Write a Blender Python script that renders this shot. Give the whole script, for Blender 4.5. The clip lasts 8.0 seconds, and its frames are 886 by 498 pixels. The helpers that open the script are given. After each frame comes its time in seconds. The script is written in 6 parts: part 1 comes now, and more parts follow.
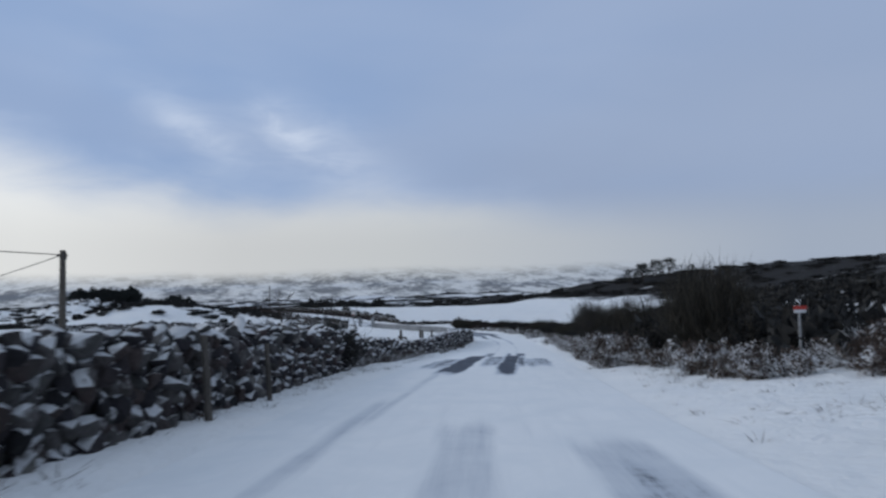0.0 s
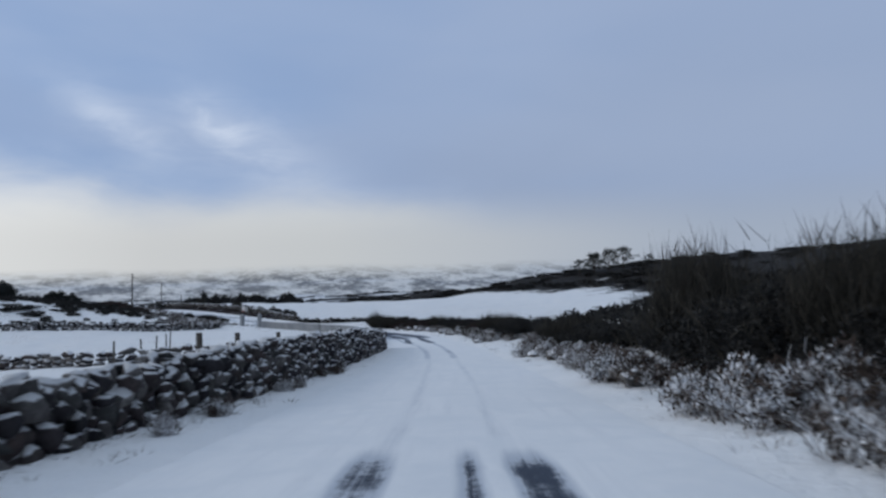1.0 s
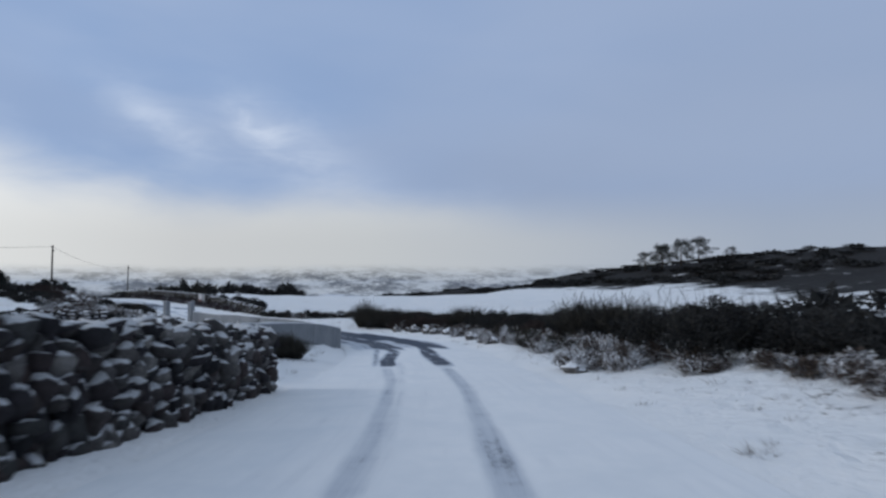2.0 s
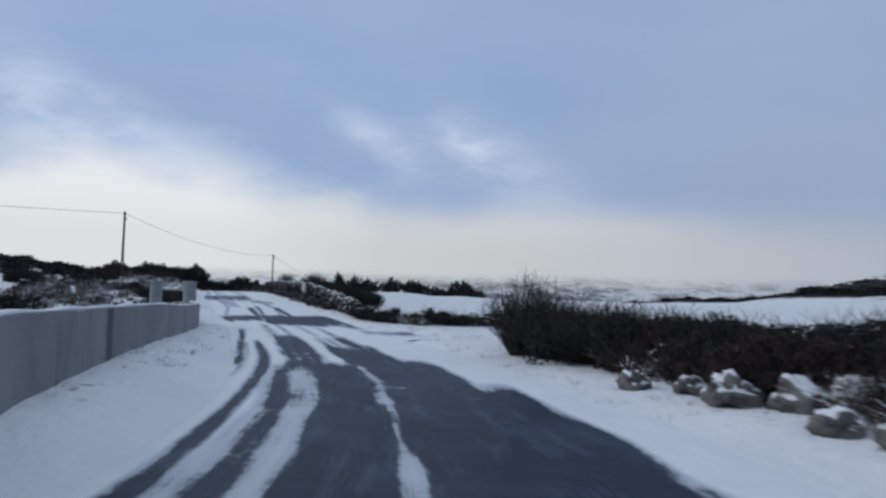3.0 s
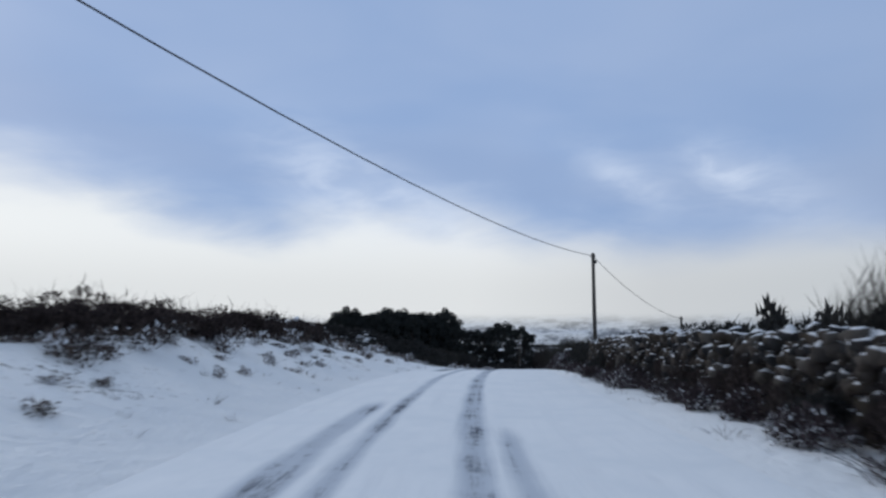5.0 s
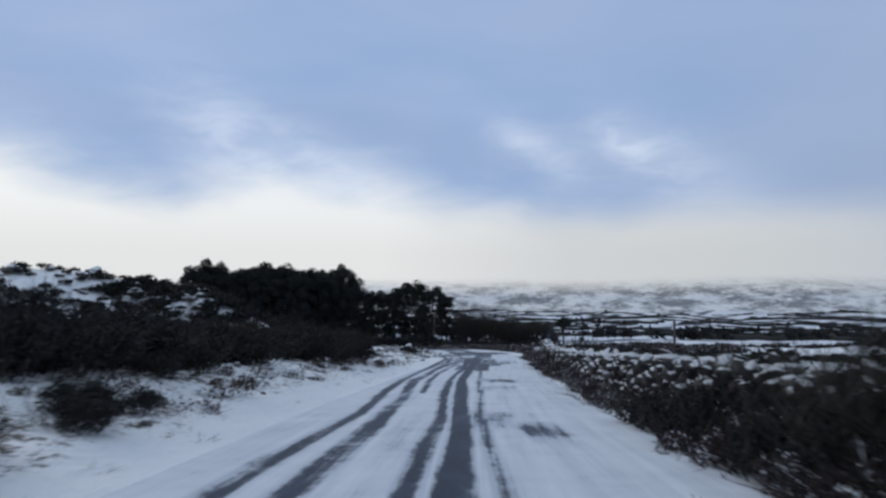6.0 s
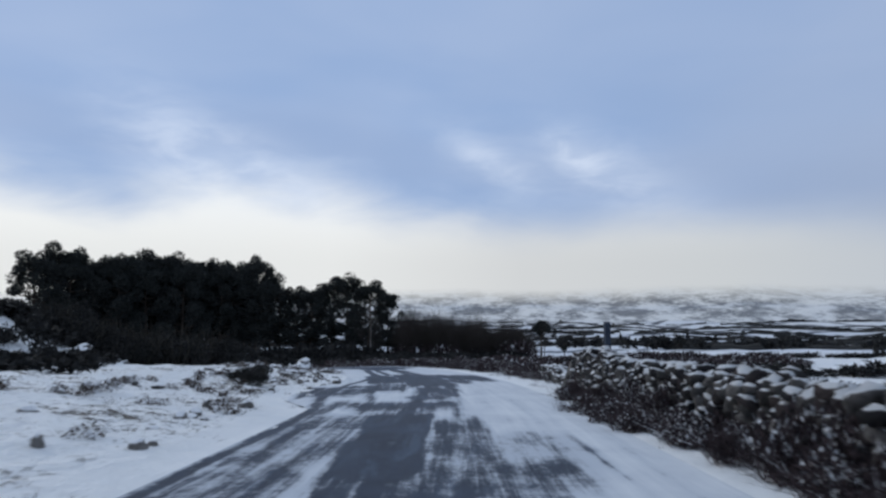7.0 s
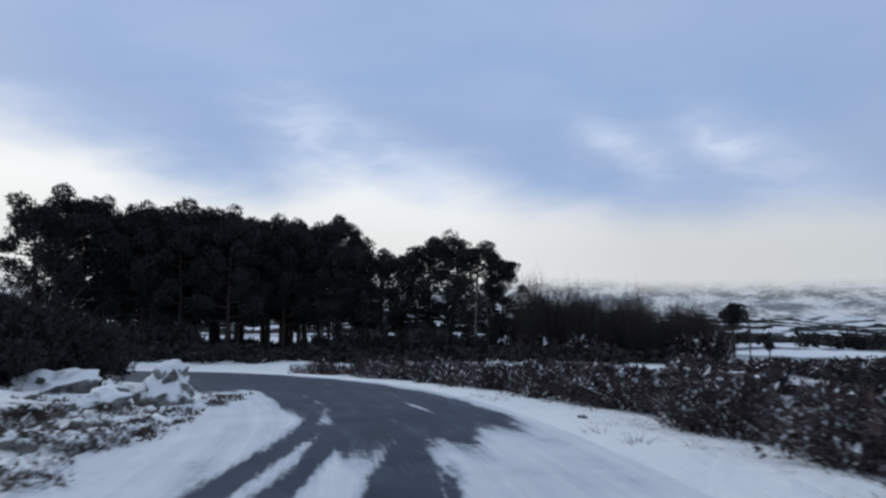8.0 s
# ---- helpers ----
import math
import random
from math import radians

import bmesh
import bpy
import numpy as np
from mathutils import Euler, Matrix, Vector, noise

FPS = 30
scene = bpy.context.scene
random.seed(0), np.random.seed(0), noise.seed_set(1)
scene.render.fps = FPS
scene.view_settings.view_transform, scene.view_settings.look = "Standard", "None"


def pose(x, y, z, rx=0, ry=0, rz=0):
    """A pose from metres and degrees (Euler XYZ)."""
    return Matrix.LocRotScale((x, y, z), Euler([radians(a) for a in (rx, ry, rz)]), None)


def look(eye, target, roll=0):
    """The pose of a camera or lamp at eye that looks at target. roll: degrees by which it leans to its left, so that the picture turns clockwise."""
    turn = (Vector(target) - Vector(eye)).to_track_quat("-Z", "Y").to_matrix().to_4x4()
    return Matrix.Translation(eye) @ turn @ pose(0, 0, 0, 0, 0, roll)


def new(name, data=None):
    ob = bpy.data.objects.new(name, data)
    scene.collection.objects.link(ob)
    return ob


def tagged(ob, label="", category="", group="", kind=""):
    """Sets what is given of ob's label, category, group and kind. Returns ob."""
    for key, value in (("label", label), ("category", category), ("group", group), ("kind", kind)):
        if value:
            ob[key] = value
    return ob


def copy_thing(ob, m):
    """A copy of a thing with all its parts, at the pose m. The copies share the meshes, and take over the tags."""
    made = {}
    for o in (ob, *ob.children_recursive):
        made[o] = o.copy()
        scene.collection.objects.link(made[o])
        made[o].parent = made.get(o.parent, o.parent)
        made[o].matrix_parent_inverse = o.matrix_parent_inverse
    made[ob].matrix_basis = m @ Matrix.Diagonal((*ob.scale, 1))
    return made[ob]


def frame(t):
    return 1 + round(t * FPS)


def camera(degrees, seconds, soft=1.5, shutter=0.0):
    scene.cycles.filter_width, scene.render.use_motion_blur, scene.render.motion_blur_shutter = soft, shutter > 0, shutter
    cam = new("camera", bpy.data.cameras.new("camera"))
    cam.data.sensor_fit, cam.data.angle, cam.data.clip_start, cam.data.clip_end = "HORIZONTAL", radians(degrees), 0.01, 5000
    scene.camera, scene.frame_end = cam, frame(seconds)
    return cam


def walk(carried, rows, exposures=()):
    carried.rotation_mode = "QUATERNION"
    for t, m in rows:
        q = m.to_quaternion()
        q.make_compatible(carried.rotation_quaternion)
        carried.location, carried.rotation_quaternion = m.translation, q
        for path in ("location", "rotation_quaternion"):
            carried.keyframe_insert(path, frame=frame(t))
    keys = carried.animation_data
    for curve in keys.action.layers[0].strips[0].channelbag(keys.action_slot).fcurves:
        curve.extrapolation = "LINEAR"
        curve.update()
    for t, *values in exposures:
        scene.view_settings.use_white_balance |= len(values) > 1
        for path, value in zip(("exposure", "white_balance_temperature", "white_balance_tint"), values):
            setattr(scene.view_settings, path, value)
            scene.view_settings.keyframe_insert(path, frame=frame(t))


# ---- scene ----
# ---- camera ----
cam = camera(66.17, 8.0, soft=2.5, shutter=0.08)
ROWS = [
    (0.0, 0.00, 0.00, 0.00, 91.80, 1.18, -17.25),
    (0.2, 2.10, 5.93, -0.53, 91.83, 0.90, -19.34),
    (0.4, 4.38, 11.74, -1.06, 91.83, 0.77, -21.12),
    (0.6, 6.78, 17.43, -1.60, 91.80, 0.87, -22.10),
    (0.8, 9.22, 23.05, -2.15, 91.74, 1.07, -22.52),
    (1.0, 11.67, 28.59, -2.71, 91.64, 1.06, -22.81),
    (1.2, 14.17, 34.21, -3.29, 91.52, 0.58, -22.64),
    (1.4, 16.71, 40.04, -3.89, 91.46, 0.20, -22.14),
    (1.6, 19.29, 46.10, -4.51, 91.52, -0.03, -21.50),
    (1.8, 21.87, 52.40, -5.13, 91.71, -0.14, -20.80),
    (2.0, 24.46, 58.95, -5.73, 91.96, -0.20, -19.93),
    (2.2, 26.94, 65.57, -6.28, 92.19, -0.23, -18.65),
    (2.4, 29.17, 72.13, -6.78, 92.24, -0.26, -16.52),
    (2.6, 31.05, 78.64, -7.24, 92.25, -0.53, -13.17),
    (2.8, 32.46, 85.12, -7.65, 92.40, -1.07, -8.79),
    (3.0, 33.27, 91.55, -8.00, 92.65, -1.51, -2.97),
    (3.2, 33.36, 98.00, -8.30, 93.14, -1.50, 3.60),
    (3.4, 32.72, 104.51, -8.54, 93.71, -1.35, 9.99),
    (3.6, 31.42, 111.02, -8.71, 94.31, -1.28, 14.52),
    (3.8, 29.70, 117.54, -8.81, 95.01, -1.21, 17.34),
    (4.0, 27.70, 124.07, -8.82, 95.79, -0.90, 18.96),
    (4.2, 25.54, 130.69, -8.76, 96.48, -0.39, 19.43),
    (4.4, 23.30, 137.48, -8.64, 96.83, 0.17, 19.51),
    (4.6, 21.00, 144.44, -8.53, 96.78, 0.52, 19.31),
    (4.8, 18.69, 151.59, -8.45, 96.50, 0.56, 18.86),
    (5.0, 16.39, 158.94, -8.44, 96.18, 0.42, 18.22),
    (5.2, 14.18, 166.37, -8.51, 95.79, 0.22, 17.17),
    (5.4, 12.16, 173.79, -8.65, 95.32, 0.04, 15.66),
    (5.6, 10.37, 181.21, -8.89, 94.74, -0.06, 13.82),
    (5.8, 8.83, 188.61, -9.24, 94.03, -0.02, 12.01),
    (6.0, 7.51, 195.99, -9.72, 93.25, 0.16, 10.64),
    (6.2, 6.39, 203.19, -10.28, 92.95, 0.24, 9.45),
    (6.4, 5.45, 210.04, -10.85, 93.06, 0.25, 8.61),
    (6.6, 4.64, 216.55, -11.38, 93.39, 0.28, 7.94),
    (6.8, 3.95, 222.72, -11.88, 93.80, 0.33, 7.22),
    (7.0, 3.36, 228.54, -12.32, 94.21, 0.31, 6.74),
    (7.2, 2.79, 234.29, -12.73, 94.45, 0.15, 6.97),
    (7.4, 2.15, 240.25, -13.13, 94.53, -0.09, 7.67),
    (7.6, 1.37, 246.42, -13.53, 94.36, -0.32, 9.31),
    (7.8, 0.29, 252.75, -13.97, 93.90, -0.51, 12.77),
    (8.0, -1.32, 259.19, -14.49, 93.28, -0.68, 17.54),
]
walk(cam, [(t, pose(x, y, z, rx, ry, rz)) for t, x, y, z, rx, ry, rz in ROWS],
     [(0.0, -0.04, 6440, 10), (3.0, -0.03, 6400, 10), (3.5, -0.01, 6300, 10), (4.7, 0.0, 6250, 10), (5.8, 0.06, 6420, 10), (8.0, 0.11, 6420, 10)])

# ---- world and light ----
world = bpy.data.worlds.new("winter_sky")
scene.world = world
world.use_nodes = True
SUN_AZ, SUN_EL = radians(62), radians(24)      # degrees left of +y, and up


class Nodes:
    """Short hand for node trees."""

    def __init__(self, tree):
        self.t = tree

    def n(self, kind, **props):
        node = self.t.nodes.new(kind)
        for k, val in props.items():
            if k == "ins":
                for key, v in val.items():
                    self.put(node.inputs[key], v)
            elif k == "operation":
                node.operation = val
            elif k == "data_type":
                node.data_type = val
            elif k == "blend_type":
                node.blend_type = val
            elif k == "noise_dimensions":
                node.noise_dimensions = val
            elif k == "feature":
                node.feature = val
            elif k == "attribute_name":
                node.attribute_name = val
            elif k == "sky_type":
                node.sky_type = val
        return node

    def put(self, socket, v):
        if isinstance(v, bpy.types.NodeSocket):
            self.t.links.new(v, socket)
        else:
            socket.default_value = v

    def math(self, op, a, b=0.0, c=0.0):
        m = self.n("ShaderNodeMath", operation=op)
        for i, v in enumerate((a, b, c)):
            self.put(m.inputs[i], v)
        return m.outputs[0]

    def mixc(self, fac, a, b, blend="MIX"):
        m = self.n("ShaderNodeMix", data_type="RGBA", blend_type=blend)
        self.put(m.inputs[0], fac)
        self.put(m.inputs[6], a)
        self.put(m.inputs[7], b)
        return m.outputs[2]

    def noise(self, vec, scale, detail=4.0, rough=0.55, dist=0.0):
        m = self.n("ShaderNodeTexNoise")
        self.put(m.inputs["Vector"], vec)
        self.put(m.inputs["Scale"], scale)
        self.put(m.inputs["Detail"], detail)
        self.put(m.inputs["Roughness"], rough)
        self.put(m.inputs["Distortion"], dist)
        return m.outputs[0]

    def ramp(self, fac, stops):
        m = self.n("ShaderNodeValToRGB")
        self.put(m.inputs[0], fac)
        els = m.color_ramp.elements
        while len(els) < len(stops):
            els.new(0.5)
        for e, (pos, col) in zip(els, stops):
            e.position = pos
            e.color = (*col, 1) if len(col) == 3 else (col[0], col[0], col[0], 1)
        return m.outputs[0]

    def smooth(self, v, lo, hi):
        m = self.n("ShaderNodeMapRange")
        m.interpolation_type = "SMOOTHSTEP"
        self.put(m.inputs["Value"], v)
        self.put(m.inputs["From Min"], lo)
        self.put(m.inputs["From Max"], hi)
        return m.outputs[0]

    def scaled(self, vec, s):
        m = self.n("ShaderNodeMapping")
        self.put(m.inputs["Vector"], vec)
        m.inputs["Scale"].default_value = s
        return m.outputs[0]


def build_sky():
    """An almost closed winter cloud sheet: white over the hills, blue-grey above, with a few bright tears."""
    world.node_tree.nodes.clear()
    N = Nodes(world.node_tree)
    way = N.n("ShaderNodeTexCoord").outputs["Generated"]
    x, y, z = N.n("ShaderNodeSeparateXYZ", ins={0: way}).outputs
    az = N.math("MULTIPLY", N.math("ARCTAN2", N.math("MULTIPLY", x, -1.0), y), 57.2958)   # degrees to the left of +y
    el = N.math("MULTIPLY", N.math("ARCSINE", z), 57.2958)
    sky = N.n("ShaderNodeTexSky", sky_type="NISHITA")
    sky.sun_disc = False
    sky.sun_elevation, sky.sun_rotation = SUN_EL, -SUN_AZ
    flat = N.n("ShaderNodeCombineXYZ", ins={0: N.math("MULTIPLY", az, 0.045), 1: N.math("MULTIPLY", el, 0.10), 2: 0.0}).outputs[0]
    lean = N.n("ShaderNodeMapping", ins={"Vector": flat, "Rotation": (0, 0, 0.45), "Scale": (1.0, 1.25, 1.0)}).outputs[0]
    big = N.noise(flat, 0.8, 3.0, 0.5, 0.15)
    soft = N.noise(lean, 0.95, 3.0, 0.45, 0.25)
    edge = N.noise(lean, 2.4, 5.0, 0.55, 0.3)
    # height of the white bank over the hills, by direction
    top = N.ramp(N.math("MULTIPLY_ADD", az, 0.01, 0.5), [(0.08, (0.0,)), (0.16, (0.09,)), (0.26, (0.20,)), (0.36, (0.27,)), (0.43, (0.33,)), (0.52, (0.35,)),
                                                         (0.61, (0.40,)), (0.67, (0.48,)), (0.75, (0.50,)), (0.82, (0.45,)), (0.92, (0.54,)), (1.0, (0.62,))])
    band = N.math("MULTIPLY", N.n("ShaderNodeSeparateColor", ins={0: top}).outputs[0], 20.0)
    rag = N.math("ADD", N.math("MULTIPLY", N.math("SUBTRACT", big, 0.5), 5.0), N.math("ADD", N.math("MULTIPLY", N.math("SUBTRACT", soft, 0.5), 5.0), N.math("MULTIPLY", N.math("SUBTRACT", edge, 0.5), 4.6)))
    w = N.math("SUBTRACT", el, N.math("ADD", band, rag))
    white = N.math("SUBTRACT", 1.0, N.smooth(w, -3.6, 2.4))
    # the sheet above: blue to the left, lilac grey to the right, darkest along its lower edge
    blue = N.mixc(N.smooth(soft, 0.30, 0.70), (0.262, 0.385, 0.625, 1), (0.345, 0.452, 0.665, 1))
    grey = N.smooth(N.math("ADD", N.math("MULTIPLY", az, -1.0), N.math("MULTIPLY", N.math("SUBTRACT", big, 0.5), 40.0)), -12.0, 48.0)
    blue = N.mixc(N.math("MULTIPLY", grey, 0.8), blue, (0.330, 0.405, 0.560, 1))
    blue = N.mixc(N.math("MULTIPLY", N.smooth(el, 12.0, 24.0), 0.45), blue, (0.330, 0.432, 0.640, 1))
    blue = N.mixc(N.smooth(el, 26.0, 46.0), blue, (0.385, 0.46, 0.565, 1))
    base = N.math("MULTIPLY", N.smooth(w, 0.5, 3.0), N.math("SUBTRACT", 1.0, N.smooth(w, 3.0, 9.0)))
    blue = N.mixc(N.math("MULTIPLY", base, 0.34), blue, N.mixc(grey, (0.275, 0.365, 0.560, 1), (0.285, 0.350, 0.490, 1)))
    low = N.ramp(N.math("MULTIPLY_ADD", az, 0.01, 0.5), [(0.05, (0.36, 0.43, 0.55)), (0.22, (0.50, 0.55, 0.62)), (0.36, (0.63, 0.66, 0.69)), (0.50, (0.69, 0.715, 0.735)), (0.64, (0.83, 0.845, 0.845)), (1.0, (0.82, 0.84, 0.84))])
    low = N.mixc(N.smooth(el, -0.5, 4.5), N.mixc(0.35, low, (0.60, 0.61, 0.60, 1)), low)
    veil = N.mixc(N.smooth(w, -4.0, 1.5), low, N.mixc(0.35, low, blue))
    col = N.mixc(white, blue, veil)
    # bright tears in the sheet, slanting down to the right, and a pale plume over the bank
    tear = None
    for a0, e0, la, le, k in ((3.0, 11.6, 4.6, 1.4, 0.34), (2.0, 11.2, 7.5, 3.0, 0.20), (-4.3, 11.8, 3.0, 1.5, 0.28), (-6.2, 10.8, 5.5, 2.4, 0.28), (-8.0, 10.2, 9.0, 3.6, 0.2), (28.0, 12.2, 7.5, 4.0, 0.5), (20.0, 9.5, 6.0, 2.6, 0.45)):
        da, de = N.math("SUBTRACT", az, a0), N.math("SUBTRACT", el, e0)
        u = N.math("MULTIPLY_ADD", de, -0.5, N.math("MULTIPLY", da, -0.87))
        v = N.math("MULTIPLY_ADD", de, 0.87, N.math("MULTIPLY", da, -0.5))
        q = N.math("ADD", N.math("POWER", N.math("DIVIDE", u, la), 2.0), N.math("POWER", N.math("DIVIDE", v, le), 2.0))
        g = N.math("MULTIPLY", N.math("EXPONENT", N.math("MULTIPLY", q, -1.6)), k)
        tear = g if tear is None else N.math("ADD", tear, g)
    tear = N.math("MULTIPLY", N.math("MINIMUM", tear, 1.0), N.math("MULTIPLY_ADD", N.smooth(N.noise(lean, 4.2, 4.0, 0.55, 0.4), 0.32, 0.66), 0.6, 0.45))
    col = N.mixc(tear, col, (0.74, 0.81, 0.93, 1))
    clear = N.n("ShaderNodeVectorMath", operation="SCALE", ins={0: sky.outputs[0], "Scale": 0.1}).outputs[0]
    col = N.mixc(0.96, clear, col)
    bg = N.n("ShaderNodeBackground", ins={"Color": col, "Strength": 1.0})
    N.put(N.n("ShaderNodeOutputWorld").inputs[0], bg.outputs[0])


build_sky()
sun = new("sun", bpy.data.lights.new("sun", "SUN"))
sun.data.energy, sun.data.angle, sun.data.color = 0.7, radians(18), (1.0, 0.96, 0.9)
sun.matrix_world = look((-math.sin(SUN_AZ) * 100, math.cos(SUN_AZ) * 100, math.tan(SUN_EL) * 100), (0, 0, 0))


# ---- materials ----
def material(name, build):
    m = bpy.data.materials.new(name)
    m.use_nodes = True
    m.node_tree.nodes.clear()
    N = Nodes(m.node_tree)
    bsdf = N.n("ShaderNodeBsdfPrincipled")
    out = N.n("ShaderNodeOutputMaterial")
    N.put(out.inputs[0], bsdf.outputs[0])
    bsdf.inputs["Specular IOR Level"].default_value = 0.12
    build(N, bsdf)
    return m


def bump(N, bsdf, height, strength, distance=0.05):
    b = N.n("ShaderNodeBump", ins={"Height": height, "Strength": strength, "Distance": distance})
    N.put(bsdf.inputs["Normal"], b.outputs[0])


def place(N):
    return N.n("ShaderNodeNewGeometry").outputs["Position"]


def upward(N):
    nrm = N.n("ShaderNodeNewGeometry").outputs["Normal"]
    return N.n("ShaderNodeSeparateXYZ", ins={0: nrm}).outputs[2]


SNOW = (0.84, 0.85, 0.87, 1)


def mat_ground(N, bsdf):
    pos = place(N)
    cover = N.n("ShaderNodeAttribute", attribute_name="cover").outputs["Fac"]
    far = N.n("ShaderNodeAttribute", attribute_name="far").outputs["Fac"]
    big = N.noise(pos, 0.35, 5.0, 0.6)
    fine = N.noise(pos, 4.0, 6.0, 0.65)
    grit = N.noise(pos, 14.0, 4.0, 0.7)
    snow = N.mixc(N.smooth(big, 0.3, 0.7), (0.82, 0.84, 0.86, 1), (0.90, 0.905, 0.91, 1))
    # grass and earth showing through thin snow
    thin = N.math("ADD", N.math("MULTIPLY", big, 0.34), N.math("ADD", N.math("MULTIPLY", fine, 0.40), N.math("MULTIPLY", grit, 0.41)))
    verge = N.n("ShaderNodeAttribute", attribute_name="verge").outputs["Fac"]
    show = N.math("MULTIPLY", N.smooth(N.math("MULTIPLY_ADD", verge, 0.09, thin), 0.735, 0.79), N.math("MINIMUM", verge, 1.0))
    earth = N.mixc(fine, (0.035, 0.03, 0.026, 1), (0.12, 0.10, 0.08, 1))
    col = N.mixc(show, snow, earth)
    # heather moor with snow lying between the plants
    moor = N.smooth(N.math("ADD", cover, N.math("MULTIPLY", N.math("SUBTRACT", N.noise(pos, 0.22, 8.0, 0.72), 0.5), 1.1)), 0.45, 0.62)
    heath = N.mixc(N.noise(pos, 0.8, 6.0, 0.7), (0.006, 0.006, 0.006, 1), (0.026, 0.021, 0.017, 1))
    col = N.mixc(moor, col, heath)
    # distant farmland: small fields between dark hedges, woods and bare rock
    warp = N.n("ShaderNodeVectorMath", operation="MULTIPLY", ins={0: pos, 1: (0.62, 0.62, 0.0)}).outputs[0]
    wob = N.n("ShaderNodeTexNoise", ins={"Vector": warp, "Scale": 0.012, "Detail": 3.0})
    warp2 = N.n("ShaderNodeVectorMath", operation="MULTIPLY_ADD", ins={0: wob.outputs["Color"], 1: (90.0, 90.0, 0.0), 2: warp}).outputs[0]
    vor = N.n("ShaderNodeTexVoronoi", feature="DISTANCE_TO_EDGE", ins={"Vector": warp2, "Scale": 0.016})
    hedge = N.math("SUBTRACT", 1.0, N.smooth(vor.outputs["Distance"], 0.04, 0.10))
    hedge = N.math("MULTIPLY", hedge, N.smooth(N.noise(pos, 0.02, 4.0, 0.6), 0.38, 0.5))
    wood = N.smooth(N.noise(N.scaled(pos, (1.0, 0.6, 1.0)), 0.0085, 7.0, 0.64), 0.585, 0.625)
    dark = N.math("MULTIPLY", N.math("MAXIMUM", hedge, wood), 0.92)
    # field and hedge tones shifted to blue: distance haze put into the colour
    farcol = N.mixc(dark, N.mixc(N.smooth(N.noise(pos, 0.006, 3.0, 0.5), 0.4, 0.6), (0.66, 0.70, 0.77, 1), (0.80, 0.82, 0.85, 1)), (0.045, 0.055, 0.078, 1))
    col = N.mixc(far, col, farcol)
    N.put(bsdf.inputs["Base Color"], col)
    N.put(bsdf.inputs["Roughness"], 0.75)
    lumps = N.math("MULTIPLY", N.noise(pos, 1.5, 4.0, 0.6, 0.6), N.math("MULTIPLY", N.math("MINIMUM", verge, 1.5), 1.1))
    h = N.math("ADD", N.math("MULTIPLY", big, 0.8), N.math("ADD", N.math("MULTIPLY", fine, 0.35), N.math("MULTIPLY", lumps, 0.9)))
    bump(N, bsdf, N.math("ADD", h, N.math("MULTIPLY", moor, 0.5)), 0.6, 0.36)


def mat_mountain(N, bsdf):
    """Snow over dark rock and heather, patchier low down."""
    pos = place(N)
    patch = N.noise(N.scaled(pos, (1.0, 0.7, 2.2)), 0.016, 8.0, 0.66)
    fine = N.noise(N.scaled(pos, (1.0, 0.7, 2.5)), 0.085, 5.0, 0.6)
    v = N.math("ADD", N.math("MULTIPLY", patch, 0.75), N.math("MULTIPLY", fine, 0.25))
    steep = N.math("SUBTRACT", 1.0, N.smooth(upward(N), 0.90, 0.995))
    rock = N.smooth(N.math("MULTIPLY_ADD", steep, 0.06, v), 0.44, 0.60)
    # rock lifted to a cool mid grey, with the haze of distance in its colour
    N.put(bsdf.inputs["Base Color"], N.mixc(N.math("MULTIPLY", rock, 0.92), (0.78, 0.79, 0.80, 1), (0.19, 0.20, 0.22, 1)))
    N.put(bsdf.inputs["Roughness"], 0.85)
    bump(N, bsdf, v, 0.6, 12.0)


